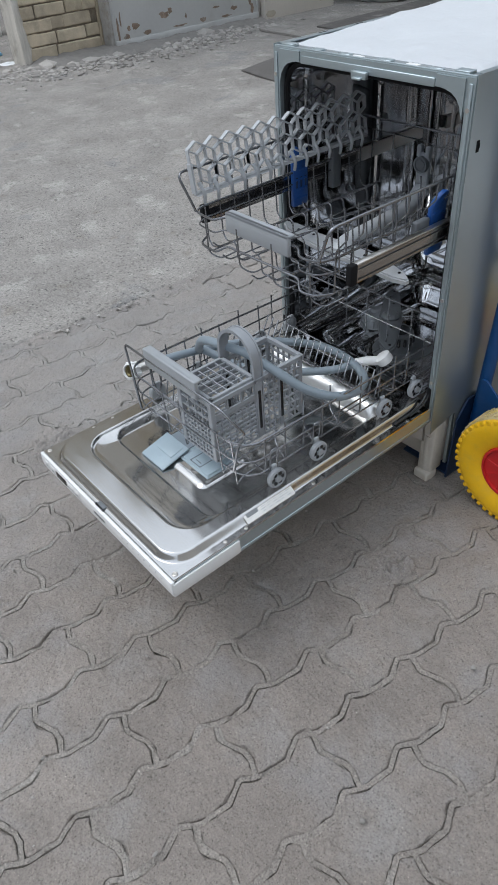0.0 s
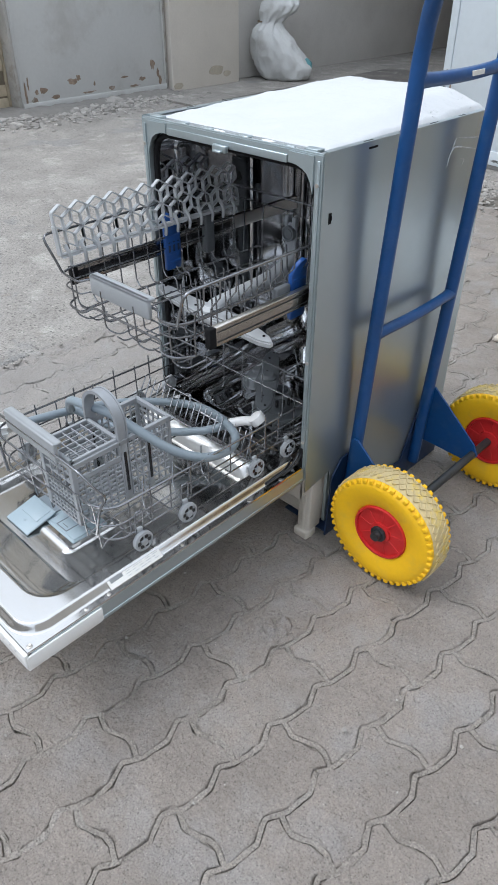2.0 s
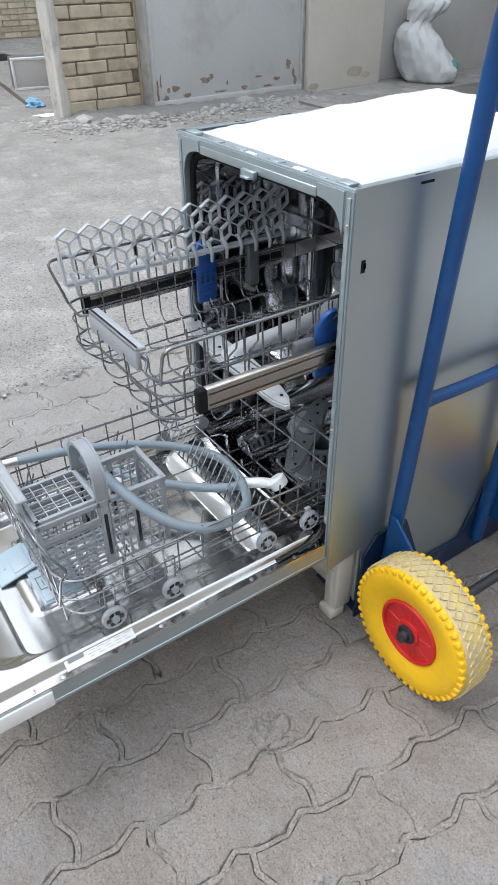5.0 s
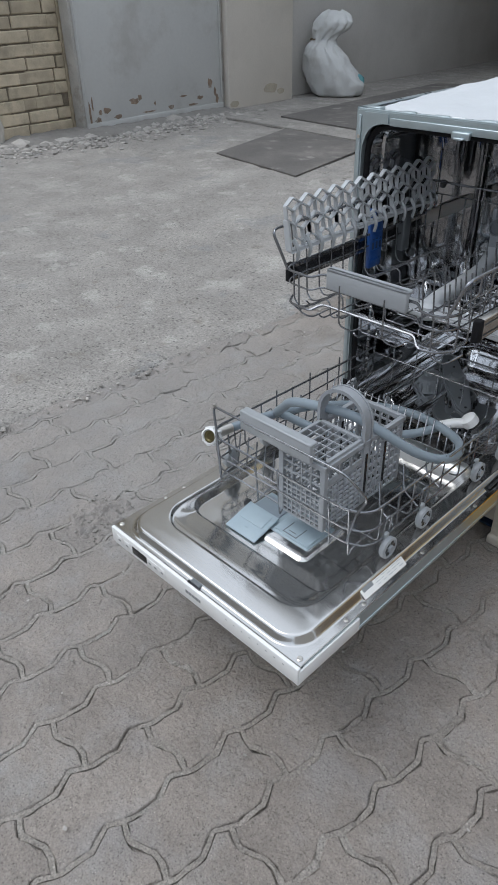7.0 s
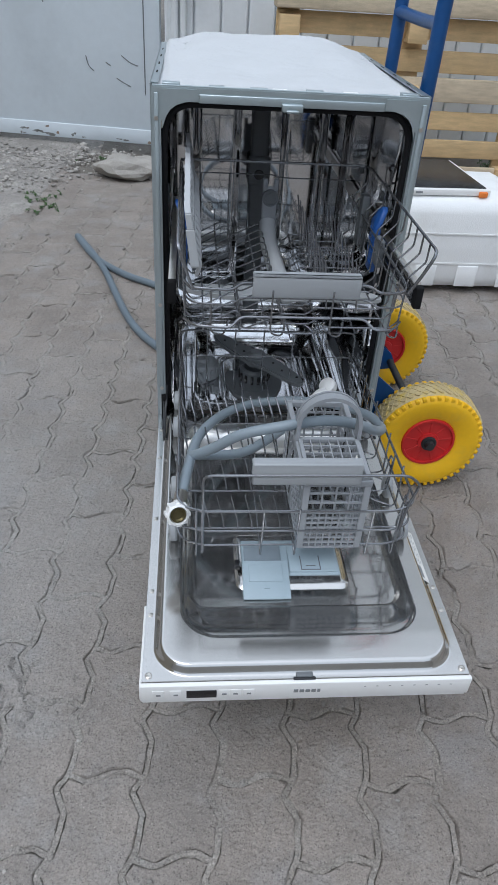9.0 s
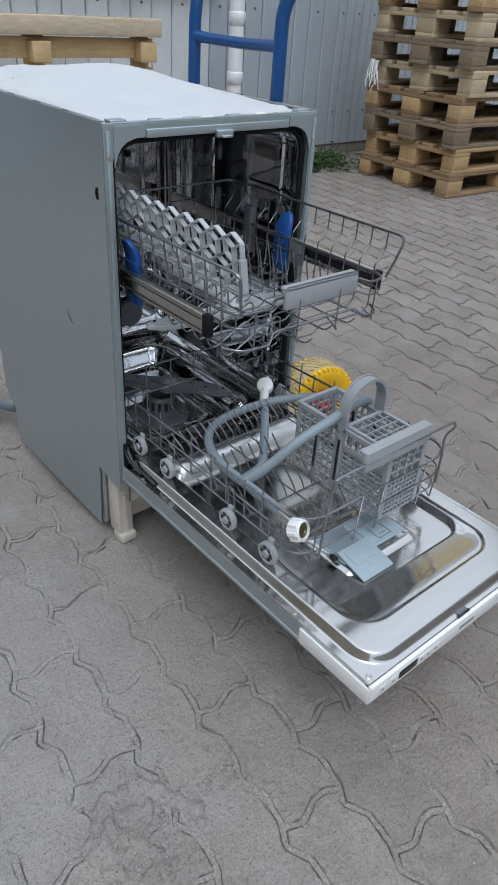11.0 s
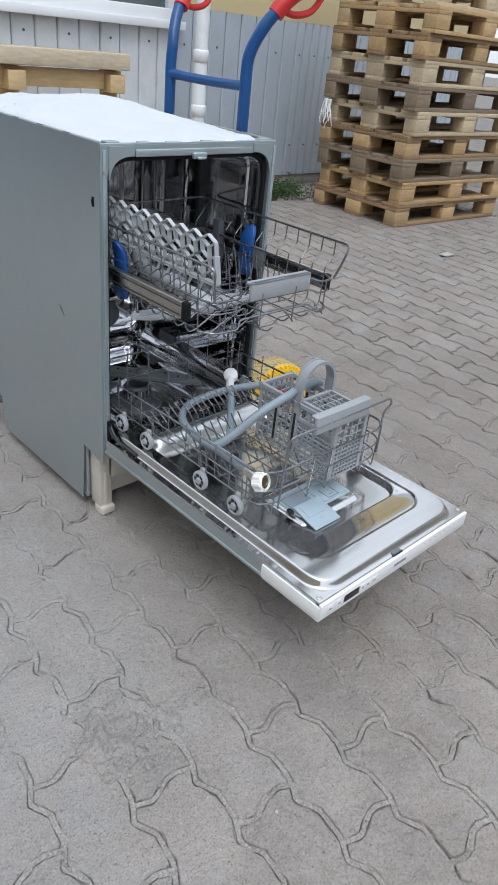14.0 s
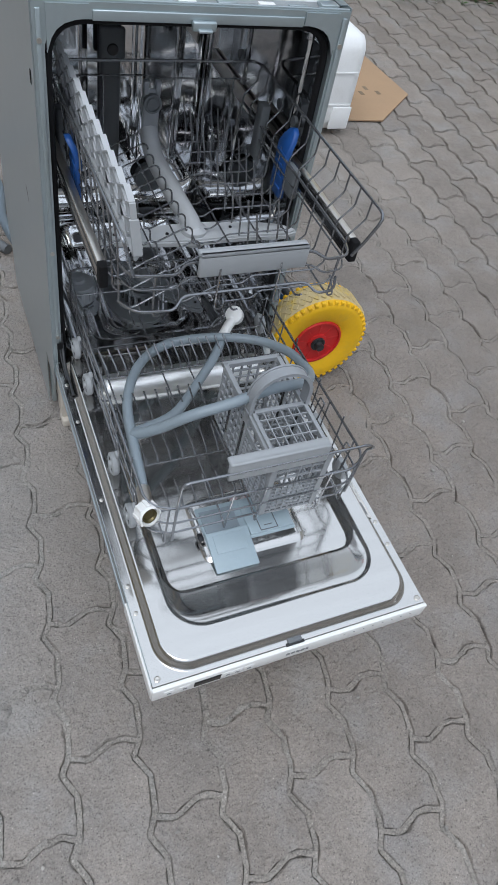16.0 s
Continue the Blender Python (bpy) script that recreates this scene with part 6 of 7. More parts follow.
def wheel_at(y, face):
    """A foam-tyred wheel on the axle; face: the side (minus or plus y) with the hub nut."""
    c = (0.386, y, 0.129)
    prof = [(0.066, -0.032), (0.090, -0.037), (0.106, -0.0395), (0.117, -0.036), (0.1235, -0.029)]
    full = [(0.0005, -0.019), (0.058, -0.019), (0.060, -0.028)] + prof + [(r, -a) for r, a in prof[::-1]] + [(0.060, 0.028), (0.058, 0.019), (0.0005, 0.019)]
    bm = lathe(fresh(), full, "y", c, 72)
    w = part("wheel", bm, M_YELLOW, truck, "yellow foam-filled wheel with red centre", smooth=True, angle=60)
    part("tread", lathe(fresh(), [(0.1200, -0.0305), (0.1245, -0.026), (0.1275, -0.012), (0.1282, 0.0), (0.1275, 0.012), (0.1245, 0.026), (0.1200, 0.0305)], "y", c, 72, False), M_TREAD, w, "dusty crown of the tyre", smooth=True, angle=80)
    lugs, diamonds = fresh(), fresh()
    n = 46
    for k in range(n):
        a = 2 * math.pi * k / n
        rot = Matrix.Translation(c) @ Matrix.Rotation(a, 4, "Y")
        for s in (-1, 1):
            box(lugs, (-0.0048, s * 0.0315 - 0.006, 0.1140), (0.0048, s * 0.0315 + 0.0045, 0.1243), 0.002, rot @ Matrix.Translation((0, 0, 0)))
        for s in (-1, 1):
            for half in (-1, 1):
                tw = Matrix.Rotation(radians(38 * s * half), 4, "Z")
                box(diamonds, (-0.0011, -0.0135, 0.1262), (0.0011, 0.0135, 0.1292 if abs(half) else 0.129), 0.0, rot @ Matrix.Translation((0, half * 0.0125, 0)) @ tw)
    part("shoulder_tread", lugs, M_YELLOW, w, smooth=True, angle=60)["kind"] = "stuff"
    part("tread_relief", diamonds, M_TREAD, w)["kind"] = "stuff"
    for s in (-1, 1):
        rim = lathe(fresh(), [(0.0625, s * 0.0290), (0.0605, s * 0.0345), (0.0565, s * 0.0345), (0.0530, s * 0.0190), (0.026, s * 0.0170), (0.0235, s * 0.0335), (0.018, s * 0.0345), (0.0, s * 0.0345)], "y", c, 48)
        rp = part("rim", rim, M_RED, w, "red plastic rim", smooth=True, angle=35)
        ribs = fresh()
        for k in range(9):
            a = 2 * math.pi * k / 9
            box(ribs, (-0.0024, min(s * 0.016, s * 0.0300), 0.022), (0.0024, max(s * 0.021, s * 0.0300), 0.0565), 0.001, Matrix.Translation(c) @ Matrix.Rotation(a, 4, "Y"))
        part("rim_relief", ribs, M_RED, w)
    hub = lathe(fresh(), [(0.0175, face * 0.034), (0.0175, face * 0.039), (0.0145, face * 0.040), (0.0115, face * 0.0385), (0.0095, face * 0.039), (0.0095, face * 0.047), (0.0075, face * 0.050), (0.0, face * 0.050)], "y", c, 24)
    part("hub", hub, M_AXLE, w, "dark steel hub and axle end", smooth=True, angle=35)
    return w
wheel_at(0.082, -1)
wheel_at(0.535, 1)

# ---- drain hose and cable on the paving behind ----
drain = thing("drain_hose", "dark grey drain hose looping on the paving behind the dishwasher", "hose")
part("hose_tube", tube(fresh(), spline([(-0.20, 0.548, 0.10), (-0.205, 0.60, 0.075), (-0.215, 0.78, 0.030), (-0.20, 0.98, 0.014), (-0.26, 1.15, 0.0125), (-0.40, 1.27, 0.0125), (-0.52, 1.42, 0.0125), (-0.60, 1.60, 0.0125), (-0.625, 1.665, 0.0125)], 6), 0.0125, 12), M_HOSEDARK, drain, "dark grey corrugated hose", smooth=True)
drain2 = thing("drain_hose", "loose grey hose end lying on the paving", "hose")
part("hose_tube", tube(fresh(), spline([(-0.62, 1.66, 0.013), (-0.53, 1.45, 0.0125), (-0.47, 1.28, 0.0125), (-0.42, 1.10, 0.0125), (-0.36, 0.90, 0.0125), (-0.30, 0.77, 0.0125), (-0.225, 0.665, 0.0125)], 6), 0.0125, 12), M_HOSEDARK, drain2, smooth=True)
part("hose_end", tube(fresh(), [(-0.245, 0.69, 0.0135), (-0.222, 0.658, 0.0135)], 0.0135, 12), M_DARKGREY, drain2, "dark hose cuff", smooth=True)

# ---- pallets ----
def euro_pallet(mat_deck, mat_block):
    """A wooden pallet, 1.2 by 0.8 m: five deck boards, three stringers, nine blocks, three base boards."""
    p = thing("pallet", "stacked wooden transport pallet, nailed boards on blocks", "pallet", "pallets in the stack")
    for y, w in ((0.0725, 0.145), (0.24, 0.10), (0.40, 0.145), (0.56, 0.10), (0.7275, 0.145)):
        boxpart("deck_board", (0, y - w / 2, 0.122), (1.2, y + w / 2, 0.144), mat_deck, p, bevel=0.002)
    for x in (0.0725, 0.6, 1.1275):
        boxpart("stringer", (x - 0.0725, 0, 0.100), (x + 0.0725, 0.8, 0.122), mat_deck, p, bevel=0.002)
        for y, w in ((0.05, 0.10), (0.40, 0.145), (0.75, 0.10)):
            boxpart("block", (x - 0.0725, y - w / 2, 0.022), (x + 0.0725, y + w / 2, 0.100), mat_block, p, bevel=0.004)
    for y, w in ((0.05, 0.10), (0.40, 0.145), (0.75, 0.10)):
        boxpart("base_board", (0, y - w / 2, 0), (1.2, y + w / 2, 0.022), mat_deck, p, bevel=0.002)
    return p
rng = random.Random(3)
kinds = [euro_pallet(M_WOOD, M_WOOD), euro_pallet(M_WOODGREY, M_WOODGREY), euro_pallet(M_WOODBROWN, M_WOOD), euro_pallet(M_WOODPALE, M_WOODPALE)]
used = set()
order = [2, 0, 1, 2, 3, 1, 3, 2, 0, 3]
for k, q in enumerate(order):
    m = pose(3.16 + rng.uniform(-0.025, 0.025), 1.665 + rng.uniform(-0.02, 0.02), 0.0015 + 0.1445 * k, 0, 0, -3 + rng.uniform(-2.2, 2.2))
    if q in used:
        copy_thing(kinds[q], m)
    else:
        kinds[q].matrix_basis = m
        used.add(q)
wrap = thing("plastic_wrap", "torn shred of white plastic film caught between pallets", "plastic film")
for k in range(9):
    bm = fresh()
    q = [Vector((3.135 + rng.uniform(-0.01, 0.01), 2.40 + rng.uniform(-0.03, 0.03), 0.715))]
    for s in range(5):
        q.append(q[-1] + Vector((rng.uniform(-0.012, 0.006), rng.uniform(-0.02, 0.02), rng.uniform(-0.045, -0.012))))
    tube(bm, q, 0.006, 5, taper=lambda s: 1 - 0.6 * s)
    part("shred", bm, M_STYRO, wrap, smooth=True)

# pallet standing on its edge against the wall
M_WOODFRESH = material("fresh_pallet_wood", (0.62, 0.445, 0.235), 0.8, vary=0.2, scale=5, fine=60, bump=0.4, bump_scale=60, per=0.1, stretch=(2, 12, 12), dirt=(0.45, 0.33, 0.19), dirt_amount=0.5, dirt_scale=6)
M_WOODBEAM = material("weathered_beam_wood", (0.60, 0.50, 0.36), 0.85, vary=0.22, scale=6, fine=70, bump=0.5, bump_scale=60, per=0.1, stretch=(2, 12, 12), dirt=(0.40, 0.335, 0.24), dirt_amount=0.5, dirt_scale=5)
lp = thing("leaning_pallet", "wooden pallet standing on edge against the clad wall", "pallet")
LX0, LX1, LY = 0.255, 1.64, 2.70
for k, (z0, z1, mat, yo) in enumerate([(0.80, 0.885, M_WOODBEAM, -0.012), (0.695, 0.79, M_WOODFRESH, 0.02), (0.55, 0.65, M_WOODFRESH, 0.02), (0.42, 0.53, M_WOODBEAM, -0.012), (0.28, 0.37, M_WOODFRESH, 0.02), (0.14, 0.23, M_WOODFRESH, 0.02), (0.0, 0.10, M_WOODBEAM, -0.012)]):
    boxpart("slat", (LX0, LY + yo, z0), (LX1, LY + yo + (0.022 if yo > 0 else 0.03), z1), mat, lp, bevel=0.003)
boxpart("top_beam", (LX0 - 0.012, LY - 0.06, 0.80), (LX1 + 0.012, LY + 0.06, 0.885), M_WOODBEAM, lp, "thick weathered top beam", bevel=0.006)
for x in (LX0 + 0.06, LX0 + 0.70, LX1 - 0.065):
    boxpart("upright", (x - 0.055, LY + 0.045, 0.0), (x + 0.055, LY + 0.067, 0.80), M_WOODFRESH, lp, bevel=0.003)
    for z in (0.72, 0.44, 0.05):
        boxpart("block", (x - 0.05, LY - 0.05, z - 0.04), (x + 0.05, LY + 0.045, z + 0.055), M_WOODFRESH, lp, bevel=0.005)

# ---- packaged appliance on the paving behind the truck ----
foam = thing("foam_packaging", "white polystyrene packaging block with yellow tape", "packaging")
FX0, FX1, FY0, FY1, FH = 0.06, 1.09, 1.20, 1.66, 0.345
bm = box(fresh(), (FX0 + 0.20, FY0, 0.012), (FX1, FY1, FH), 0.05)
for v in bm.verts:
    v.co += Vector((0.004 * noise.noise(v.co * 9), 0.004 * noise.noise(v.co * 9 + Vector((5, 0, 0))), 0))
part("block", bm, M_STYRO, foam, "moulded white foam block", smooth=True, angle=50)
for z in (0.115, 0.225):
    boxpart("mould_line", (FX0 + 0.23, FY0 - 0.0035, z), (FX1 - 0.03, FY0 - 0.001, z + 0.005), M_STYRO, foam, bevel=0)
for k in range(5):
    boxpart("foam_rib", (FX0 + 0.29 + 0.16 * k, FY0 - 0.006, 0.03), (FX0 + 0.37 + 0.16 * k, FY0 + 0.002, 0.11), M_STYRO, foam, bevel=0.004)
boxpart("tape", (0.445, FY0 - 0.008, 0.012), (0.465, FY0 - 0.0045, FH - 0.01), M_TAPE, foam, "yellow packing tape", bevel=0)
# moulded end cap with an opening in which a hose of the packed machine shows
boxpart("end_rail", (FX0, FY0 + 0.012, 0.002), (FX0 + 0.21, FY1 - 0.012, 0.106), M_STYRO, foam, "white foam foot rail", bevel=0.012)
boxpart("end_post", (FX0 + 0.004, FY0 + 0.008, 0.098), (FX0 + 0.21, FY0 + 0.092, 0.235), M_STYRO, foam, "white foam corner post", bevel=0.008)
boxpart("end_post", (FX0 + 0.004, FY1 - 0.085, 0.098), (FX0 + 0.21, FY1 - 0.008, 0.245), M_STYRO, foam, bevel=0.008)
bm = prism(fresh(), [(FY0 + 0.004, 0.205), (FY0 + 0.225, 0.213), (FY0 + 0.262, 0.236), (FY1 - 0.004, 0.236), (FY1 - 0.004, 0.322), (FY1 - 0.03, FH - 0.002), (FY0 + 0.03, FH - 0.002), (FY0 + 0.004, 0.322)], "yz", FX0 - 0.006, FX0 + 0.215)
part("end_cap", bm, M_STYRO, foam, "stepped white foam end cap")
boxpart("packed_machine", (FX0 + 0.12, FY0 + 0.08, 0.09), (FX0 + 0.205, FY1 - 0.08, 0.24), M_DARKGREY, foam, "dark side of the packed machine", bevel=0.006)
part("inner_hose", tube(fresh(), spline([(FX0 + 0.06, FY0 + 0.085, 0.118), (FX0 + 0.062, FY0 + 0.17, 0.142), (FX0 + 0.066, FY0 + 0.27, 0.162), (FX0 + 0.08, FY0 + 0.385, 0.182)]), 0.022, 14), M_HOSE, foam, "grey hose inside the opening", smooth=True)
boxpart("foam_crumb", (FX0 - 0.03, FY0 + 0.045, 0.001), (FX0 + 0.01, FY0 + 0.085, 0.02), M_CREAM, foam, bevel=0.006)
panel = thing("glass_panel", "dark glass appliance panel with pale frame on the foam", "appliance panel")
m = Matrix.Translation((0.50, 1.44, FH + 0.004)) @ Matrix.Rotation(radians(3), 4, "Z")
boxpart("panel_frame", (-0.40, -0.21, 0.0), (0.40, 0.21, 0.022), M_WHITE, panel, "pale frame with small marks", bevel=0.004, m=m)
boxpart("glass", (-0.385, -0.195, 0.0215), (0.385, 0.195, 0.0255), M_BLACK, panel, "dark glossy glass", bevel=0.001, m=m)
for k in range(3):
    boxpart("panel_mark", (0.02 + 0.05 * k, -0.2115, 0.007), (0.045 + 0.05 * k, -0.2098, 0.014), M_INK, panel, bevel=0, m=m)
boxpart("foam_corner", (0.355, -0.222, -0.002), (0.385, -0.195, 0.016), M_ORANGE, panel, "orange foam corner", bevel=0.003, m=m)

# ---- cardboard on the paving ----
card = thing("cardboard", "torn piece of brown cardboard lying flat on the paving", "cardboard")
bm = prism(fresh(), [(1.06, 1.31), (1.29, 1.29), (1.53, 1.50), (1.50, 1.93), (1.20, 1.80)], "xy", 0.004, 0.009)
part("sheet", bm, M_CARD, card)
bm = prism(fresh(), [(1.07, 1.33), (1.20, 1.78), (1.02, 1.70), (0.98, 1.45)], "xy", 0.0, 0.004)
for v in bm.verts:
    v.co = Matrix.Translation((1.1, 1.55, 0.010)) @ Matrix.Rotation(radians(9), 4, "Y") @ Matrix.Translation((-1.1, -1.55, 0)) @ v.co
part("flap", bm, M_CARD, card, "lifted flap")
for k, (x, y) in enumerate([(1.30, 1.50), (1.34, 1.54), (1.38, 1.50), (1.30, 1.70), (1.33, 1.71)]):
    boxpart("print_mark", (x, y, 0.0088), (x + 0.018, y + 0.03, 0.0096), M_WOODGREY, card, "dark printed mark", bevel=0)

# ---- sack by the passage ----
sack = thing("rubble_sack", "tied white woven sack leaning on the passage wall", "sack")
bm = fresh()
rings = []
SACK = np.array(((0.0, 0.22, 0.16, 0.02, 0.05), (0.03, 0.29, 0.22, 0.02, 0.05), (0.13, 0.31, 0.235, 0.0, 0.03), (0.26, 0.29, 0.22, -0.03, -0.02), (0.38, 0.23, 0.19, -0.06, -0.06), (0.46, 0.16, 0.14, -0.08, -0.08), (0.52, 0.11, 0.095, -0.07, -0.06), (0.56, 0.14, 0.115, -0.06, -0.04), (0.62, 0.20, 0.15, -0.04, -0.01), (0.68, 0.21, 0.155, -0.03, 0.02), (0.735, 0.16, 0.12, -0.03, 0.04), (0.77, 0.07, 0.06, -0.03, 0.05)))
for z in np.concatenate([np.linspace(0.0, 0.4, 16)[:-1], np.linspace(0.4, 0.77, 26)]):
    rx, ry, ox, oy = (float(np.interp(z, SACK[:, 0], SACK[:, c])) for c in (1, 2, 3, 4))
    z = float(z)
    ring = []
    for i in range(72):
        a = 2 * math.pi * i / 72
        u, w = math.cos(a), math.sin(a)
        pleat = 0.16 * math.sin(9 * a + 3 * noise.noise((a, z, 0))) * max(0.0, 1 - abs(z - 0.52) / 0.09)
        crease = abs(noise.noise((u * 3.2, w * 3.2, z * 9))) + 0.6 * abs(noise.noise((u * 6.5, w * 6.5, z * 21)))
        fold = 1 + 0.13 * noise.noise((u * 2.2, w * 2.2, z * 5)) + 0.17 * (0.35 - crease) + pleat
        ring.append(bm.verts.new((-4.52 + ox + rx * u * fold, 5.20 + oy + ry * w * fold, z + (0.03 * noise.noise((u * 2, w * 2, z * 7)) if z > 0.05 else 0))))
    rings.append(ring)
for a, b in zip(rings, rings[1:]):
    for i in range(72):
        bm.faces.new((a[i], a[(i + 1) % 72], b[(i + 1) % 72], b[i]))
bm.faces.new(rings[0][::-1]), bm.faces.new(rings[-1])
part("bag", bm, M_SACK, sack, smooth=True, angle=80)
part("tie", tube(fresh(), [(-4.66 + 0.088 * math.cos(a), 5.135 + 0.084 * math.sin(a), 0.525) for a in [2 * math.pi * i / 20 for i in range(20)]], 0.008, 6, True), M_WOODGREY, sack, "dark tie string")
bm = lump(fresh(), (-4.30, 5.35, 0.11), (0.07, 0.07, 0.10), 4, 0.3, 2, 0.0)
part("printed_patch", bm, M_TEAL, sack, "teal printed end", smooth=True)

# ---- rubbish by the brick pier ----
crate = thing("appliance_case", "discarded white-framed appliance case standing by the wall", "case")
m = pose(-6.55, 1.90, 0.0, 0, 0, -12)
for lo, hi in (((-0.02, -0.16, 0.0), (0.02, 0.20, 0.025)), ((-0.02, -0.16, 0.255), (0.02, 0.20, 0.28)), ((-0.02, -0.16, 0.025), (0.02, -0.135, 0.255)), ((-0.02, 0.175, 0.025), (0.02, 0.20, 0.255))):
    boxpart("frame", lo, hi, M_WHITE, crate, "dull white frame", bevel=0.006, m=m)
boxpart("panel", (-0.012, -0.14, 0.02), (0.010, 0.18, 0.26), M_PASSAGE, crate, bevel=0.002, m=m)
boxpart("body", (-0.32, -0.15, 0.0), (-0.02, 0.19, 0.27), M_DARKGREY, crate, "dark grey body behind the panel", bevel=0.01, m=m)
grate = thing("drain_grate", "dark steel drain grate sunk in the concrete", "grate")
for k in range(9):
    boxpart("bar", (-9.62 + 0.08 * k, 2.18, 0.002), (-9.59 + 0.08 * k, 2.62, 0.010), M_AXLE, grate, bevel=0)
boxpart("pit", (-9.66, 2.14, 0.0025), (-8.92, 2.66, 0.0045), M_BLACK, grate, "dark pit below the bars", bevel=0)
joint = part("floor_joint", prism(fresh(), [(-10.68, 2.005), (-8.41, 1.905), (-7.0, 1.73), (-5.78, 1.55), (-5.76, 1.585), (-7.0, 1.775), (-8.41, 1.945), (-10.68, 2.045)], "xy", 0.001, 0.006), M_SOIL)
tagged(joint, "dark joint in the yard concrete", "joint", kind="structure")
scrap = thing("paper_scrap", "scrap of pale paper lying on the paving", "paper")
part("sheet", lump(fresh(), (2.885, 1.065, 0.006), (0.055, 0.035, 0.007), 6, 0.8, 2, 0.002), M_STONE, scrap)
litter = thing("litter", "crumpled blue and white plastic film on the ground", "litter")
part("film", lump(fresh(), (-5.66, 1.60, 0.025), (0.09, 0.07, 0.035), 8, 0.9, 3, 0.003), M_LITTER, litter)
litter2 = thing("litter", "scrap of pale paper on the ground", "litter")
part("film", lump(fresh(), (-5.15, 1.50, 0.010), (0.05, 0.08, 0.010), 3, 0.9, 2, 0.003), M_STYRO, litter2)

# ---- broken stone and gravel ----
chunk = tagged(part("concrete_chunk", lump(fresh(), (-0.47, 2.62, 0.045), (0.17, 0.12, 0.065), 12, 0.5, 3, 0.0), M_STONE), "broken grey concrete chunk on the paving", "stone")
rng = random.Random(21)
def gravel(name, label, spots, count, lo, hi, mat=M_GRAVEL, lift=0.006):
    bm = fresh()
    for k in range(count):
        cx, cy, rx, ry = rng.choice(spots)
        x, y = cx + rx * rng.gauss(0, 0.6), cy + ry * rng.gauss(0, 0.6)
        s = rng.uniform(lo, hi) * (1 if rng.random() < 0.93 else 2)
        q = bmesh.ops.create_icosphere(bm, subdivisions=1, radius=1.0)["verts"]
        f = Vector((rng.uniform(0.7, 1.3), rng.uniform(0.7, 1.3), rng.uniform(0.4, 0.8))) * s
        for v in q:
            j = 1 + rng.uniform(-0.25, 0.25)
            v.co = Vector((v.co.x * f.x * j + x, v.co.y * f.y * j + y, max(-0.004, v.co.z * f.z * j + lift)))
    return tagged(part(name, bm, mat), label, "gravel", kind="stuff")
gravel("gravel", "loose gravel along the foot of the gate", [(-4.45, 2.6, 0.25, 0.55), (-4.5, 3.3, 0.25, 0.5), (-4.6, 1.9, 0.3, 0.35), (-4.7, 1.5, 0.35, 0.3)], 1500, 0.006, 0.022)
gravel("gravel", "broken brick and mortar lumps at the wall's foot", [(-4.62, 2.1, 0.14, 0.4), (-4.66, 2.7, 0.12, 0.4), (-4.62, 3.3, 0.12, 0.4), (-4.75, 1.7, 0.12, 0.15)], 260, 0.016, 0.042)
gravel("gravel", "crumbs along the broken edge of the concrete", [(edge_x(-0.5 + 0.25 * q), -0.5 + 0.25 * q, 0.022, 0.14) for q in range(9)], 190, 0.002, 0.0065)
gravel("gravel", "loose gravel before the steel door", [(-1.2, 3.0, 0.5, 0.25), (-1.6, 3.0, 0.3, 0.35), (-0.75, 2.95, 0.4, 0.25), (-1.2, 2.6, 0.4, 0.3), (-1.7, 2.5, 0.5, 0.4)], 1500, 0.003, 0.013)
gravel("gravel", "scattered small stones on the yard", [(-2.4, 1.2, 1.6, 1.6), (-1.6, 0.2, 0.9, 0.9), (0.8, 0.2, 1.6, 1.3), (0, -0.9, 1.2, 0.6), (2.2, 1.6, 1.3, 1.2)], 420, 0.0015, 0.0042)

gravel("gravel", "grit on the crumbled spots of the paving", [(-0.51, -0.495, 0.10, 0.085), (-0.51, -0.495, 0.10, 0.085), (-0.51, -0.495, 0.06, 0.05), (0.333, -0.205, 0.035, 0.03)], 300, 0.0015, 0.0038, M_JOINT, 0.001)

# earth heaped along the foot of the gate and the pier
def bank(x, y):
    d = (x + 4.78 + 0.12 * noise.noise((y * 2.2, 3, 0))) / 0.42
    return -0.02 - 0.05 * (1 - smooth01((y - 1.42) / 0.3)) + 0.066 * (1 - smooth01(d)) + 0.014 * noise.noise((x * 9, y * 9, 4)) * (1 - smooth01(d)) + 0.006 * noise.noise((x * 30, y * 30, 8))
tagged(part("earth_bank", sheet(fresh(), -4.93, -4.25, 1.35, 3.85, 50, 150, bank), M_GRAVEL, smooth=True, angle=80), "rubble and earth heaped against the wall's foot", "rubble", kind="structure")

# ---- crumbled spots in the paving ----
def spall(x0, y0, rad, seed):
    def z(x, y):
        d = math.hypot(x - x0, y - y0) / rad + 0.75 * noise.noise((x * 20, y * 20, seed))
        k = smooth01((1 - d) / 0.5)
        return -0.022 + k * (0.0272 + 0.012 * noise.noise((x * 40, y * 40, seed + 2)) + 0.008 * noise.noise((x * 100, y * 100, seed + 5)))
    return tagged(part("crumbled_patch", sheet(fresh(), x0 - rad * 1.5, x0 + rad * 1.5, y0 - rad * 1.5, y0 + rad * 1.5, 70, 70, z), M_PAVER, smooth=True, angle=60), "crumbled crust of mortar on the paving", "mortar", kind="structure")
spall(-0.510, -0.495, 0.10, 3)
spall(0.333, -0.205, 0.045, 9)

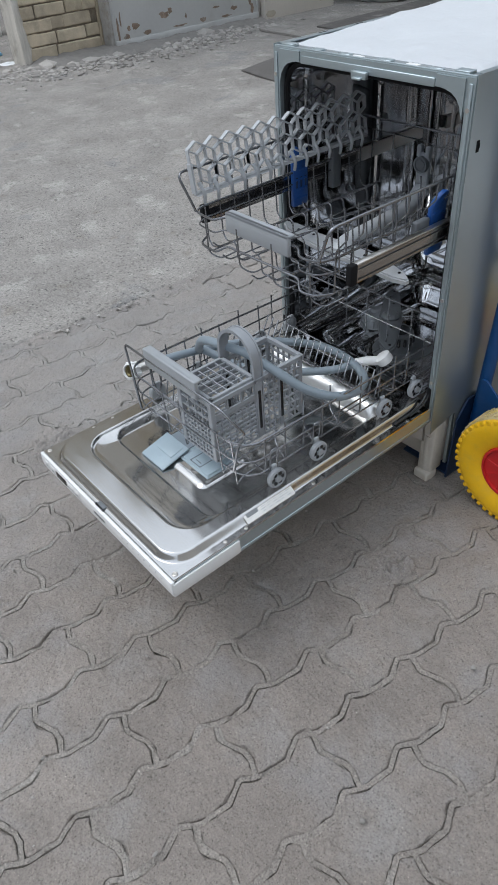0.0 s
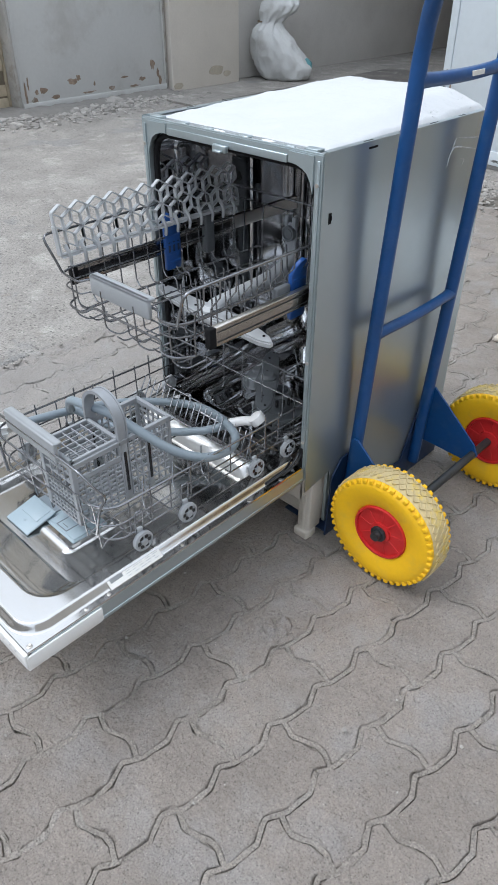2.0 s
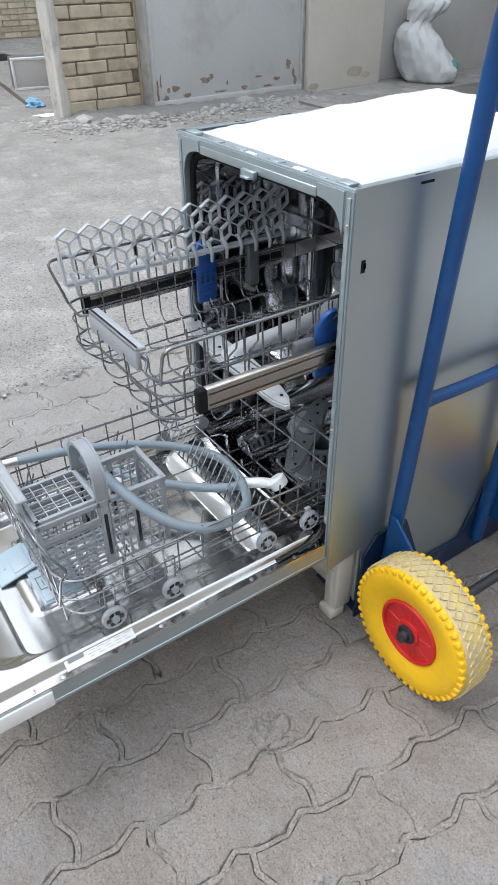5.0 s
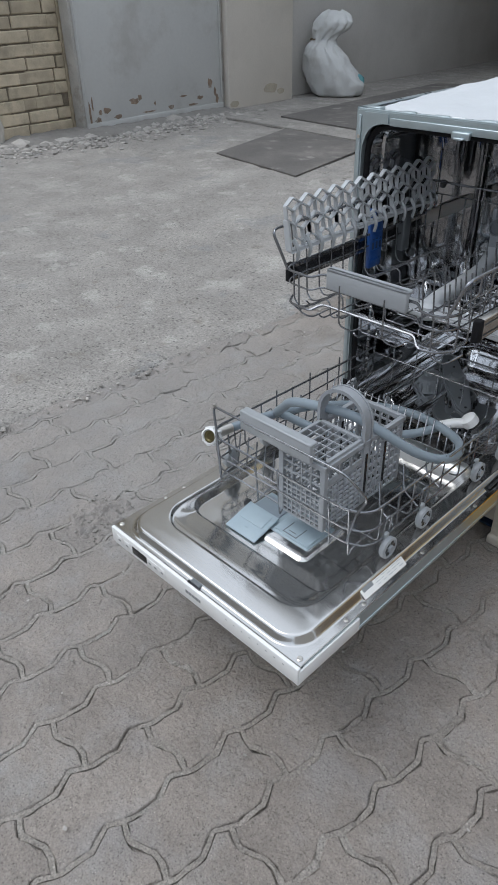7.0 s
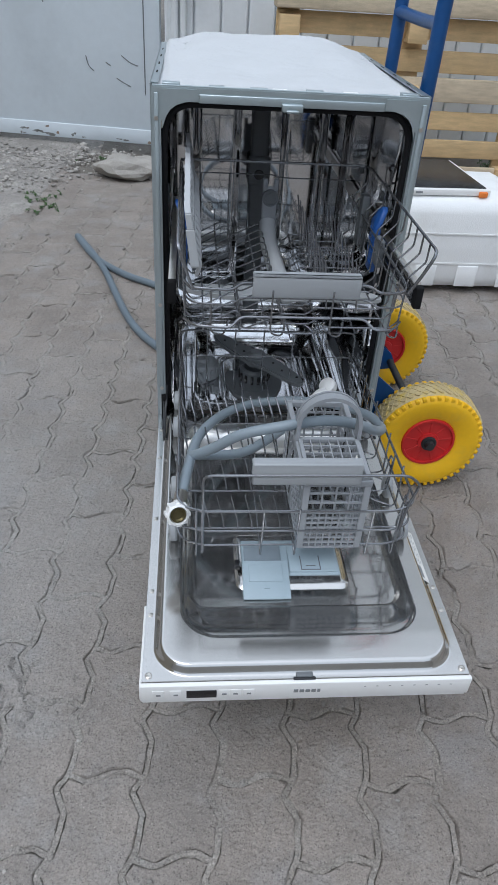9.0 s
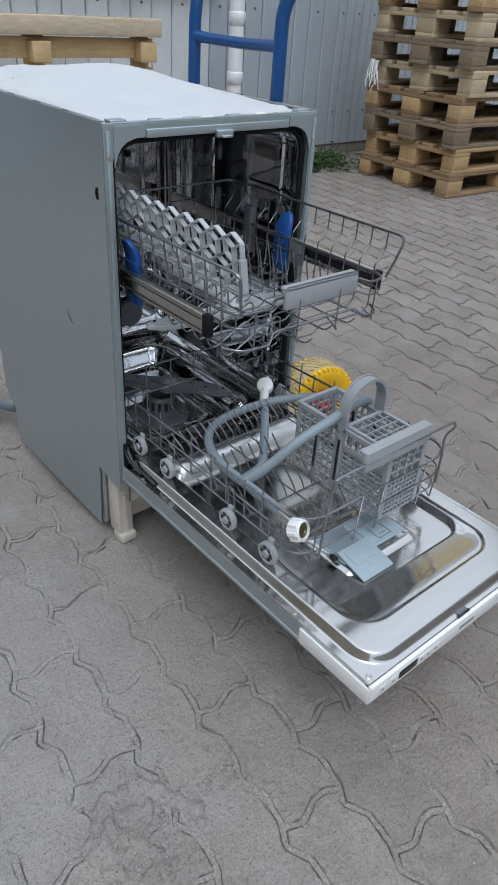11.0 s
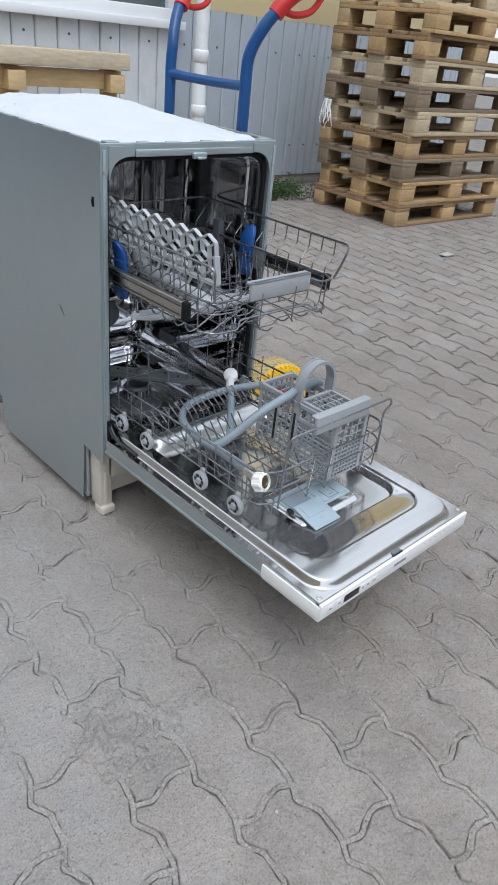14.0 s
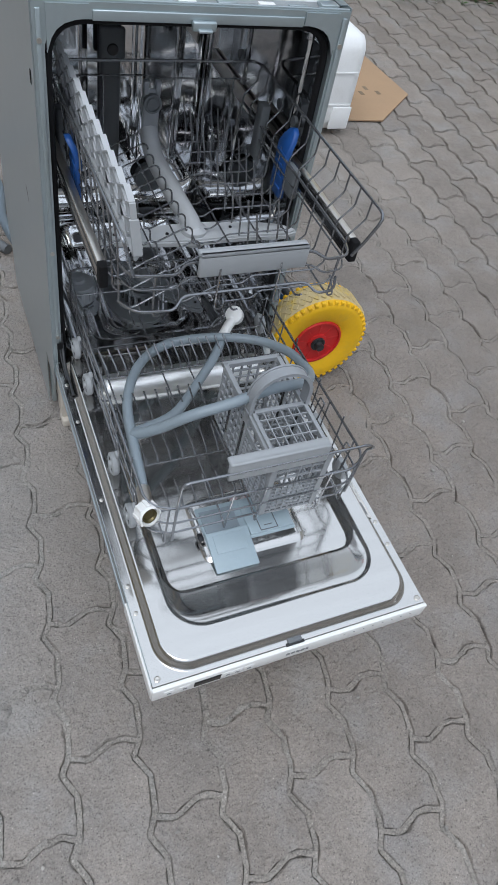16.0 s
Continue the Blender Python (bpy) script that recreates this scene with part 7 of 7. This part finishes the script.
# ---- weeds ----
def weeds(name, label, spots, count, hgt, size=1.0):
    bm = fresh()
    for k in range(count):
        cx, cy, rx, ry = rng.choice(spots)
        x, y = cx + rng.gauss(0, rx), cy + rng.gauss(0, ry)
        stem = rng.uniform(0.25, 1.0) * hgt
        lean = Vector((rng.uniform(-0.5, 0.5), rng.uniform(-0.5, 0.5), 1)).normalized()
        for j in range(rng.randint(4, 8)):
            base = Vector((x, y, 0.0)) + lean * stem * rng.uniform(0.1, 1.0)
            a = rng.uniform(0, 6.28)
            d = Vector((math.cos(a), math.sin(a), rng.uniform(-0.1, 0.7))).normalized()
            s = Vector((-d.y, d.x, 0)).normalized()
            L, w2 = rng.uniform(0.02, 0.05) * size, rng.uniform(0.006, 0.014) * size
            mid = base + d * L * 0.5 + Vector((0, 0, 0.004))
            vs = [bm.verts.new(p) for p in (base, mid + s * w2, base + d * L - Vector((0, 0, 0.006)), mid - s * w2)]
            bm.faces.new(vs)
        q = [Vector((x, y, -0.01)), Vector((x, y, 0)) + lean * stem]
        tube(bm, q, 0.0015, 4)
    return tagged(part(name, bm, M_LEAF), label, "weeds", kind="stuff")
weeds("weeds", "low green weeds along the clad wall", [(2.2, 2.92, 0.28, 0.06), (2.75, 2.86, 0.25, 0.10), (2.5, 2.70, 0.30, 0.08), (1.95, 2.95, 0.18, 0.05), (3.1, 2.72, 0.12, 0.10)], 470, 0.13, 0.95)
tagged(part("planting_soil", sheet(fresh(), 1.55, 3.1, 2.55, 3.09, 60, 24, lambda x, y: -0.012 + 0.028 * smooth01((0.5 - abs(rrect(x, y, 2.32, 2.86, 0.70, 0.20, 0.15) + 0.5) + 0.5 + 0.08 * noise.noise((x * 6, y * 6, 1))) / 0.12 if rrect(x, y, 2.32, 2.86, 0.70, 0.20, 0.15) < 0.06 else 0) + 0.008 * noise.noise((x * 14, y * 14, 2))), M_SOIL, smooth=True), "strip of dark soil along the wall", "soil", kind="structure")
weeds("weeds", "small tuft of weeds in the gravel", [(-0.83, 2.05, 0.04, 0.04), (-0.62, 2.95, 0.08, 0.05), (-4.75, 1.78, 0.08, 0.08), (-0.9, 2.2, 0.04, 0.05)], 60, 0.015, 0.45)

# ---- bricks of the pier ----
def brick_mesh(seed):
    bm = box(fresh(), (0, 0, 0), (0.022, 0.25, 0.084), 0.0)
    bmesh.ops.bevel(bm, geom=bm.edges[:], offset=0.007, segments=1, affect="EDGES")
    for v in bm.verts:
        v.co += Vector((0.008 * noise.noise(v.co * 30 + Vector((seed, 0, 0))), 0.004 * noise.noise(v.co * 40 + Vector((0, seed, 0))), 0.003 * noise.noise(v.co * 40 + Vector((0, 0, seed)))))
    me = bpy.data.meshes.new("brick")
    bm.to_mesh(me)
    bm.free()
    me.materials.append(M_BRICK)
    return me
bricks = [brick_mesh(s) for s in range(5)]
for r in range(59):
    z = 0.03 + 0.0935 * r
    y = 1.605 - (0.13 if r % 2 else 0)
    while y < 2.266:
        a, b = max(y, 1.603), min(y + 0.25, 2.266)
        if b - a > 0.05:
            ob = new("brick", rng.choice(bricks))
            ob.parent = gate_wall
            ob.location = (-4.938 + rng.uniform(-0.007, 0.005), a, z + rng.uniform(-0.003, 0.003))
            ob.scale = (1, (b - a) / 0.25, 1)
        y += rng.choice((0.262, 0.262, 0.20, 0.15))

# ---- pavers ----
pavement = part("pavement", sheet(fresh(), -1.3, 5.6, -3.2, 3.1, 260, 240, lambda x, y: -0.0105 + 0.0026 * noise.noise((x * 4, y * 4, 0)) + 0.0030 * noise.noise((x * 16, y * 16, 3))), M_DIRT)
tagged(pavement, "grey zigzag concrete paving with sandy joints", "paving", kind="structure")
def strip_edge(v):
    """The zigzag of a strip's long side: sideways offset at v along it."""
    s = (v / (PL / 2)) % 1.0
    ks = [(0, 0.0), (0.10, 0.004), (0.50, 0.007), (0.78, -0.011), (0.82, -0.011), (1, 0.0)]
    for (a, p), (b, q) in zip(ks, ks[1:]):
        if s <= b:
            return p + (q - p) * (s - a) / (b - a)
def paver_outline():
    """One stone about the middle of its lower cross joint's start; u across, v along the strip."""
    lefts = [s * PL / 2 for s in (0, 0.10, 0.50, 0.78, 0.82)] + [PL / 2 + s * PL / 2 for s in (0, 0.10, 0.50, 0.78, 0.82)]
    cross = [(0.23, -0.0085), (0.30, -0.0085), (0.60, 0.0085), (0.76, 0.0095)]
    pts = [(strip_edge(v), v) for v in lefts]
    pts += [(strip_edge(0), PL)] + [(u * PA, PL + d) for u, d in cross]
    pts += [(PA + strip_edge(PL), PL)] + [(PA + strip_edge(v), v) for v in lefts[::-1][:-1]]
    pts += [(PA + strip_edge(0), 0)] + [(u * PA, d) for u, d in cross[::-1]]
    return pts
def inset(pts, d):
    out = []
    n = len(pts)
    for i in range(n):
        a, p, b = Vector(pts[i - 1]), Vector(pts[i]), Vector(pts[(i + 1) % n])
        e0, e1 = (p - a).normalized(), (b - p).normalized()
        n0, n1 = Vector((e0.y, -e0.x)), Vector((e1.y, -e1.x))
        q = (n0 + n1)
        q = q / max(0.5, q.length_squared / 2)
        out.append(p + q * d)
    return out
outline = paver_outline()
area = sum(outline[i - 1][0] * outline[i][1] - outline[i][0] * outline[i - 1][1] for i in range(len(outline)))
sign = -1 if area > 0 else 1
def dense(pts, step):
    out = []
    for i, p in enumerate(pts):
        p, q = Vector(p), Vector(pts[(i + 1) % len(pts)])
        n = max(1, int((q - p).length / step))
        out += [p + (q - p) * k / n for k in range(n)]
    return out
def paver_mesh(seed, step):
    """A stone with a worn, chipped chamfer round its upper side."""
    line = dense(outline, step)
    n = len(line)
    mid = Vector((PA / 2, PL / 2))
    verts, faces = [], []
    for k, (d, z) in enumerate(((0.0042, -0.016), (0.0044, -0.0050), (0.0053, -0.0012), (0.0070, 0.0))):
        ring = inset(line, sign * d)
        for p in ring:
            q = p - mid
            w = 0.0024 * noise.noise((p.x * 60, p.y * 60, seed * 9.1)) + 0.0019 * noise.noise((p.x * 170, p.y * 170, seed * 5.3))
            chip = max(0.0, noise.noise((p.x * 32, p.y * 32, seed * 3.7 + 20)) - 0.28)
            q = q * (1 - (w * (0.6 if k == 0 else 1.0) + chip * 0.004 * k) / max(0.03, q.length))
            c = to_world(q)
            zz = z + (0.0007 * noise.noise((p.x * 90, p.y * 90, seed + 40)) if k else 0) - (chip * 0.006 if 0 < k < 3 else 0)
            verts.append((c.x, c.y, zz))
    for k in range(3):
        for i in range(n):
            j = (i + 1) % n
            faces.append((k * n + i, k * n + j, (k + 1) * n + j, (k + 1) * n + i))
    faces.append(tuple(3 * n + i for i in range(n)))
    if area < 0:
        faces = [f[::-1] for f in faces]
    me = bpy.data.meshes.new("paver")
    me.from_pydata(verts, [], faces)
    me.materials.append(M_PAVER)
    return me
def to_world(p):
    return DIRU * p[0] + DIRV * p[1]
stones = [paver_mesh(s, 0.009) for s in range(8)]
plain = [paver_mesh(s, 0.02) for s in range(4)]
def fill_height(x, y, d, seed):
    """Sand in the joint between two stones: a crown along its middle, a broken crack along each stone."""
    crown = -0.0013 + 0.0014 * noise.noise((x * 17, y * 17, 2)) + 0.0009 * noise.noise((x * 90, y * 90, 6))
    crown -= 0.0055 * smooth01((noise.noise((x * 10, y * 10, 77)) + 0.6 * noise.noise((x * 38, y * 38, 78)) - 0.24) / 0.3)
    dusty = 0.35 * smooth01((-0.3 - x) / 0.3) * smooth01((y + 0.45) / 0.4) + 0.2 * smooth01((y - 1.0) / 1.0) * smooth01((0.3 - x) / 0.6)
    shut = smooth01((0.8 * noise.noise((x * 6.5, y * 6.5, 31)) + 0.7 * noise.noise((x * 19, y * 19, seed * 2.7)) + 0.4 * noise.noise((x * 55, y * 55, seed)) - 0.04 + dusty) / 0.32)
    # away from the house wall the rain has washed the sand out of the joints
    washed = smooth01((x - 0.75) / 0.9)
    shut *= 1 - 0.75 * washed
    if d < 0.001:
        return crown - 0.004 * washed * (1 - shut)
    if d < 0.0040:
        return crown - 0.0003 - 0.007 * washed * (1 - shut)
    return crown - (0.0058 + 0.006 * washed + 0.003 * noise.noise((x * 12, y * 12, 44))) * (1 - 0.95 * shut) - 0.0001
fills = {0.007: dense(outline, 0.007), 0.02: dense(outline, 0.02)}
fill_v, fill_f = [], []
def joint_fill(x, y, step, seed):
    line = fills[step]
    n, base = len(line), len(fill_v)
    for d in (0.0, 0.0016, 0.0038, 0.0044, 0.0060):
        for p in inset(line, sign * d):
            c = to_world(p - Vector((PA / 2, PL / 2)))
            wx, wy = x + c.x, y + c.y
            fill_v.append((wx + 0.0016 * noise.noise((wx * 60, wy * 60, 5)), wy + 0.0016 * noise.noise((wx * 60, wy * 60, 15)), fill_height(wx, wy, d, seed)))
    for k in range(4):
        for i in range(n):
            q = (i + 1) % n
            face = (base + k * n + i, base + k * n + q, base + (k + 1) * n + q, base + (k + 1) * n + i)
            fill_f.append(face[::-1] if area < 0 else face)
far_v, far_f = [], []
count = 0
spots = []
for i in range(-14, 52):
    for j in range(-14, 17):
        off = 0.0 if (i % 2 == 0) else -0.5
        c = ORG + DIRU * PA * (i + 0.5) + DIRV * PL * (j + off + 0.5)
        if c.x < edge_x(c.y) - 0.12 or c.x > 5.5 or c.y < -3.0 or c.y > 3.02:
            continue
        if c.y > 2.72 and c.x < 0.2:
            continue
        spots.append((abs(c.x - 0.05) * 0.9 + abs(c.y + 0.15), c.x, c.y))
spots.sort()
r = random.Random(8)
for k, (_, x, y) in enumerate(spots):
    z = r.uniform(-0.0016, 0.0)
    joint_fill(x, y, 0.007 if k < 360 else 0.02, k % 17)
    tilt = (r.uniform(-0.4, 0.4), r.uniform(-0.5, 0.5))
    if k < 300:
        ob = new("paver", stones[(k * 5 + k // 7) % 8])
        ob.parent = pavement
        ob.matrix_basis = pose(x, y, z, *tilt, 0)
    else:
        m = pose(x, y, z, *tilt, 0)
        base = len(far_v)
        far_v += [tuple(m @ v.co) for v in plain[k % 4].vertices]
        far_f += [tuple(base + i for i in p.vertices) for p in plain[k % 4].polygons]
me = bpy.data.meshes.new("outer_paving")
me.from_pydata(far_v, [], far_f)
me.materials.append(M_PAVER)
ob = new("outer_paving", me)
ob.parent = pavement
ob["kind"] = "stuff"
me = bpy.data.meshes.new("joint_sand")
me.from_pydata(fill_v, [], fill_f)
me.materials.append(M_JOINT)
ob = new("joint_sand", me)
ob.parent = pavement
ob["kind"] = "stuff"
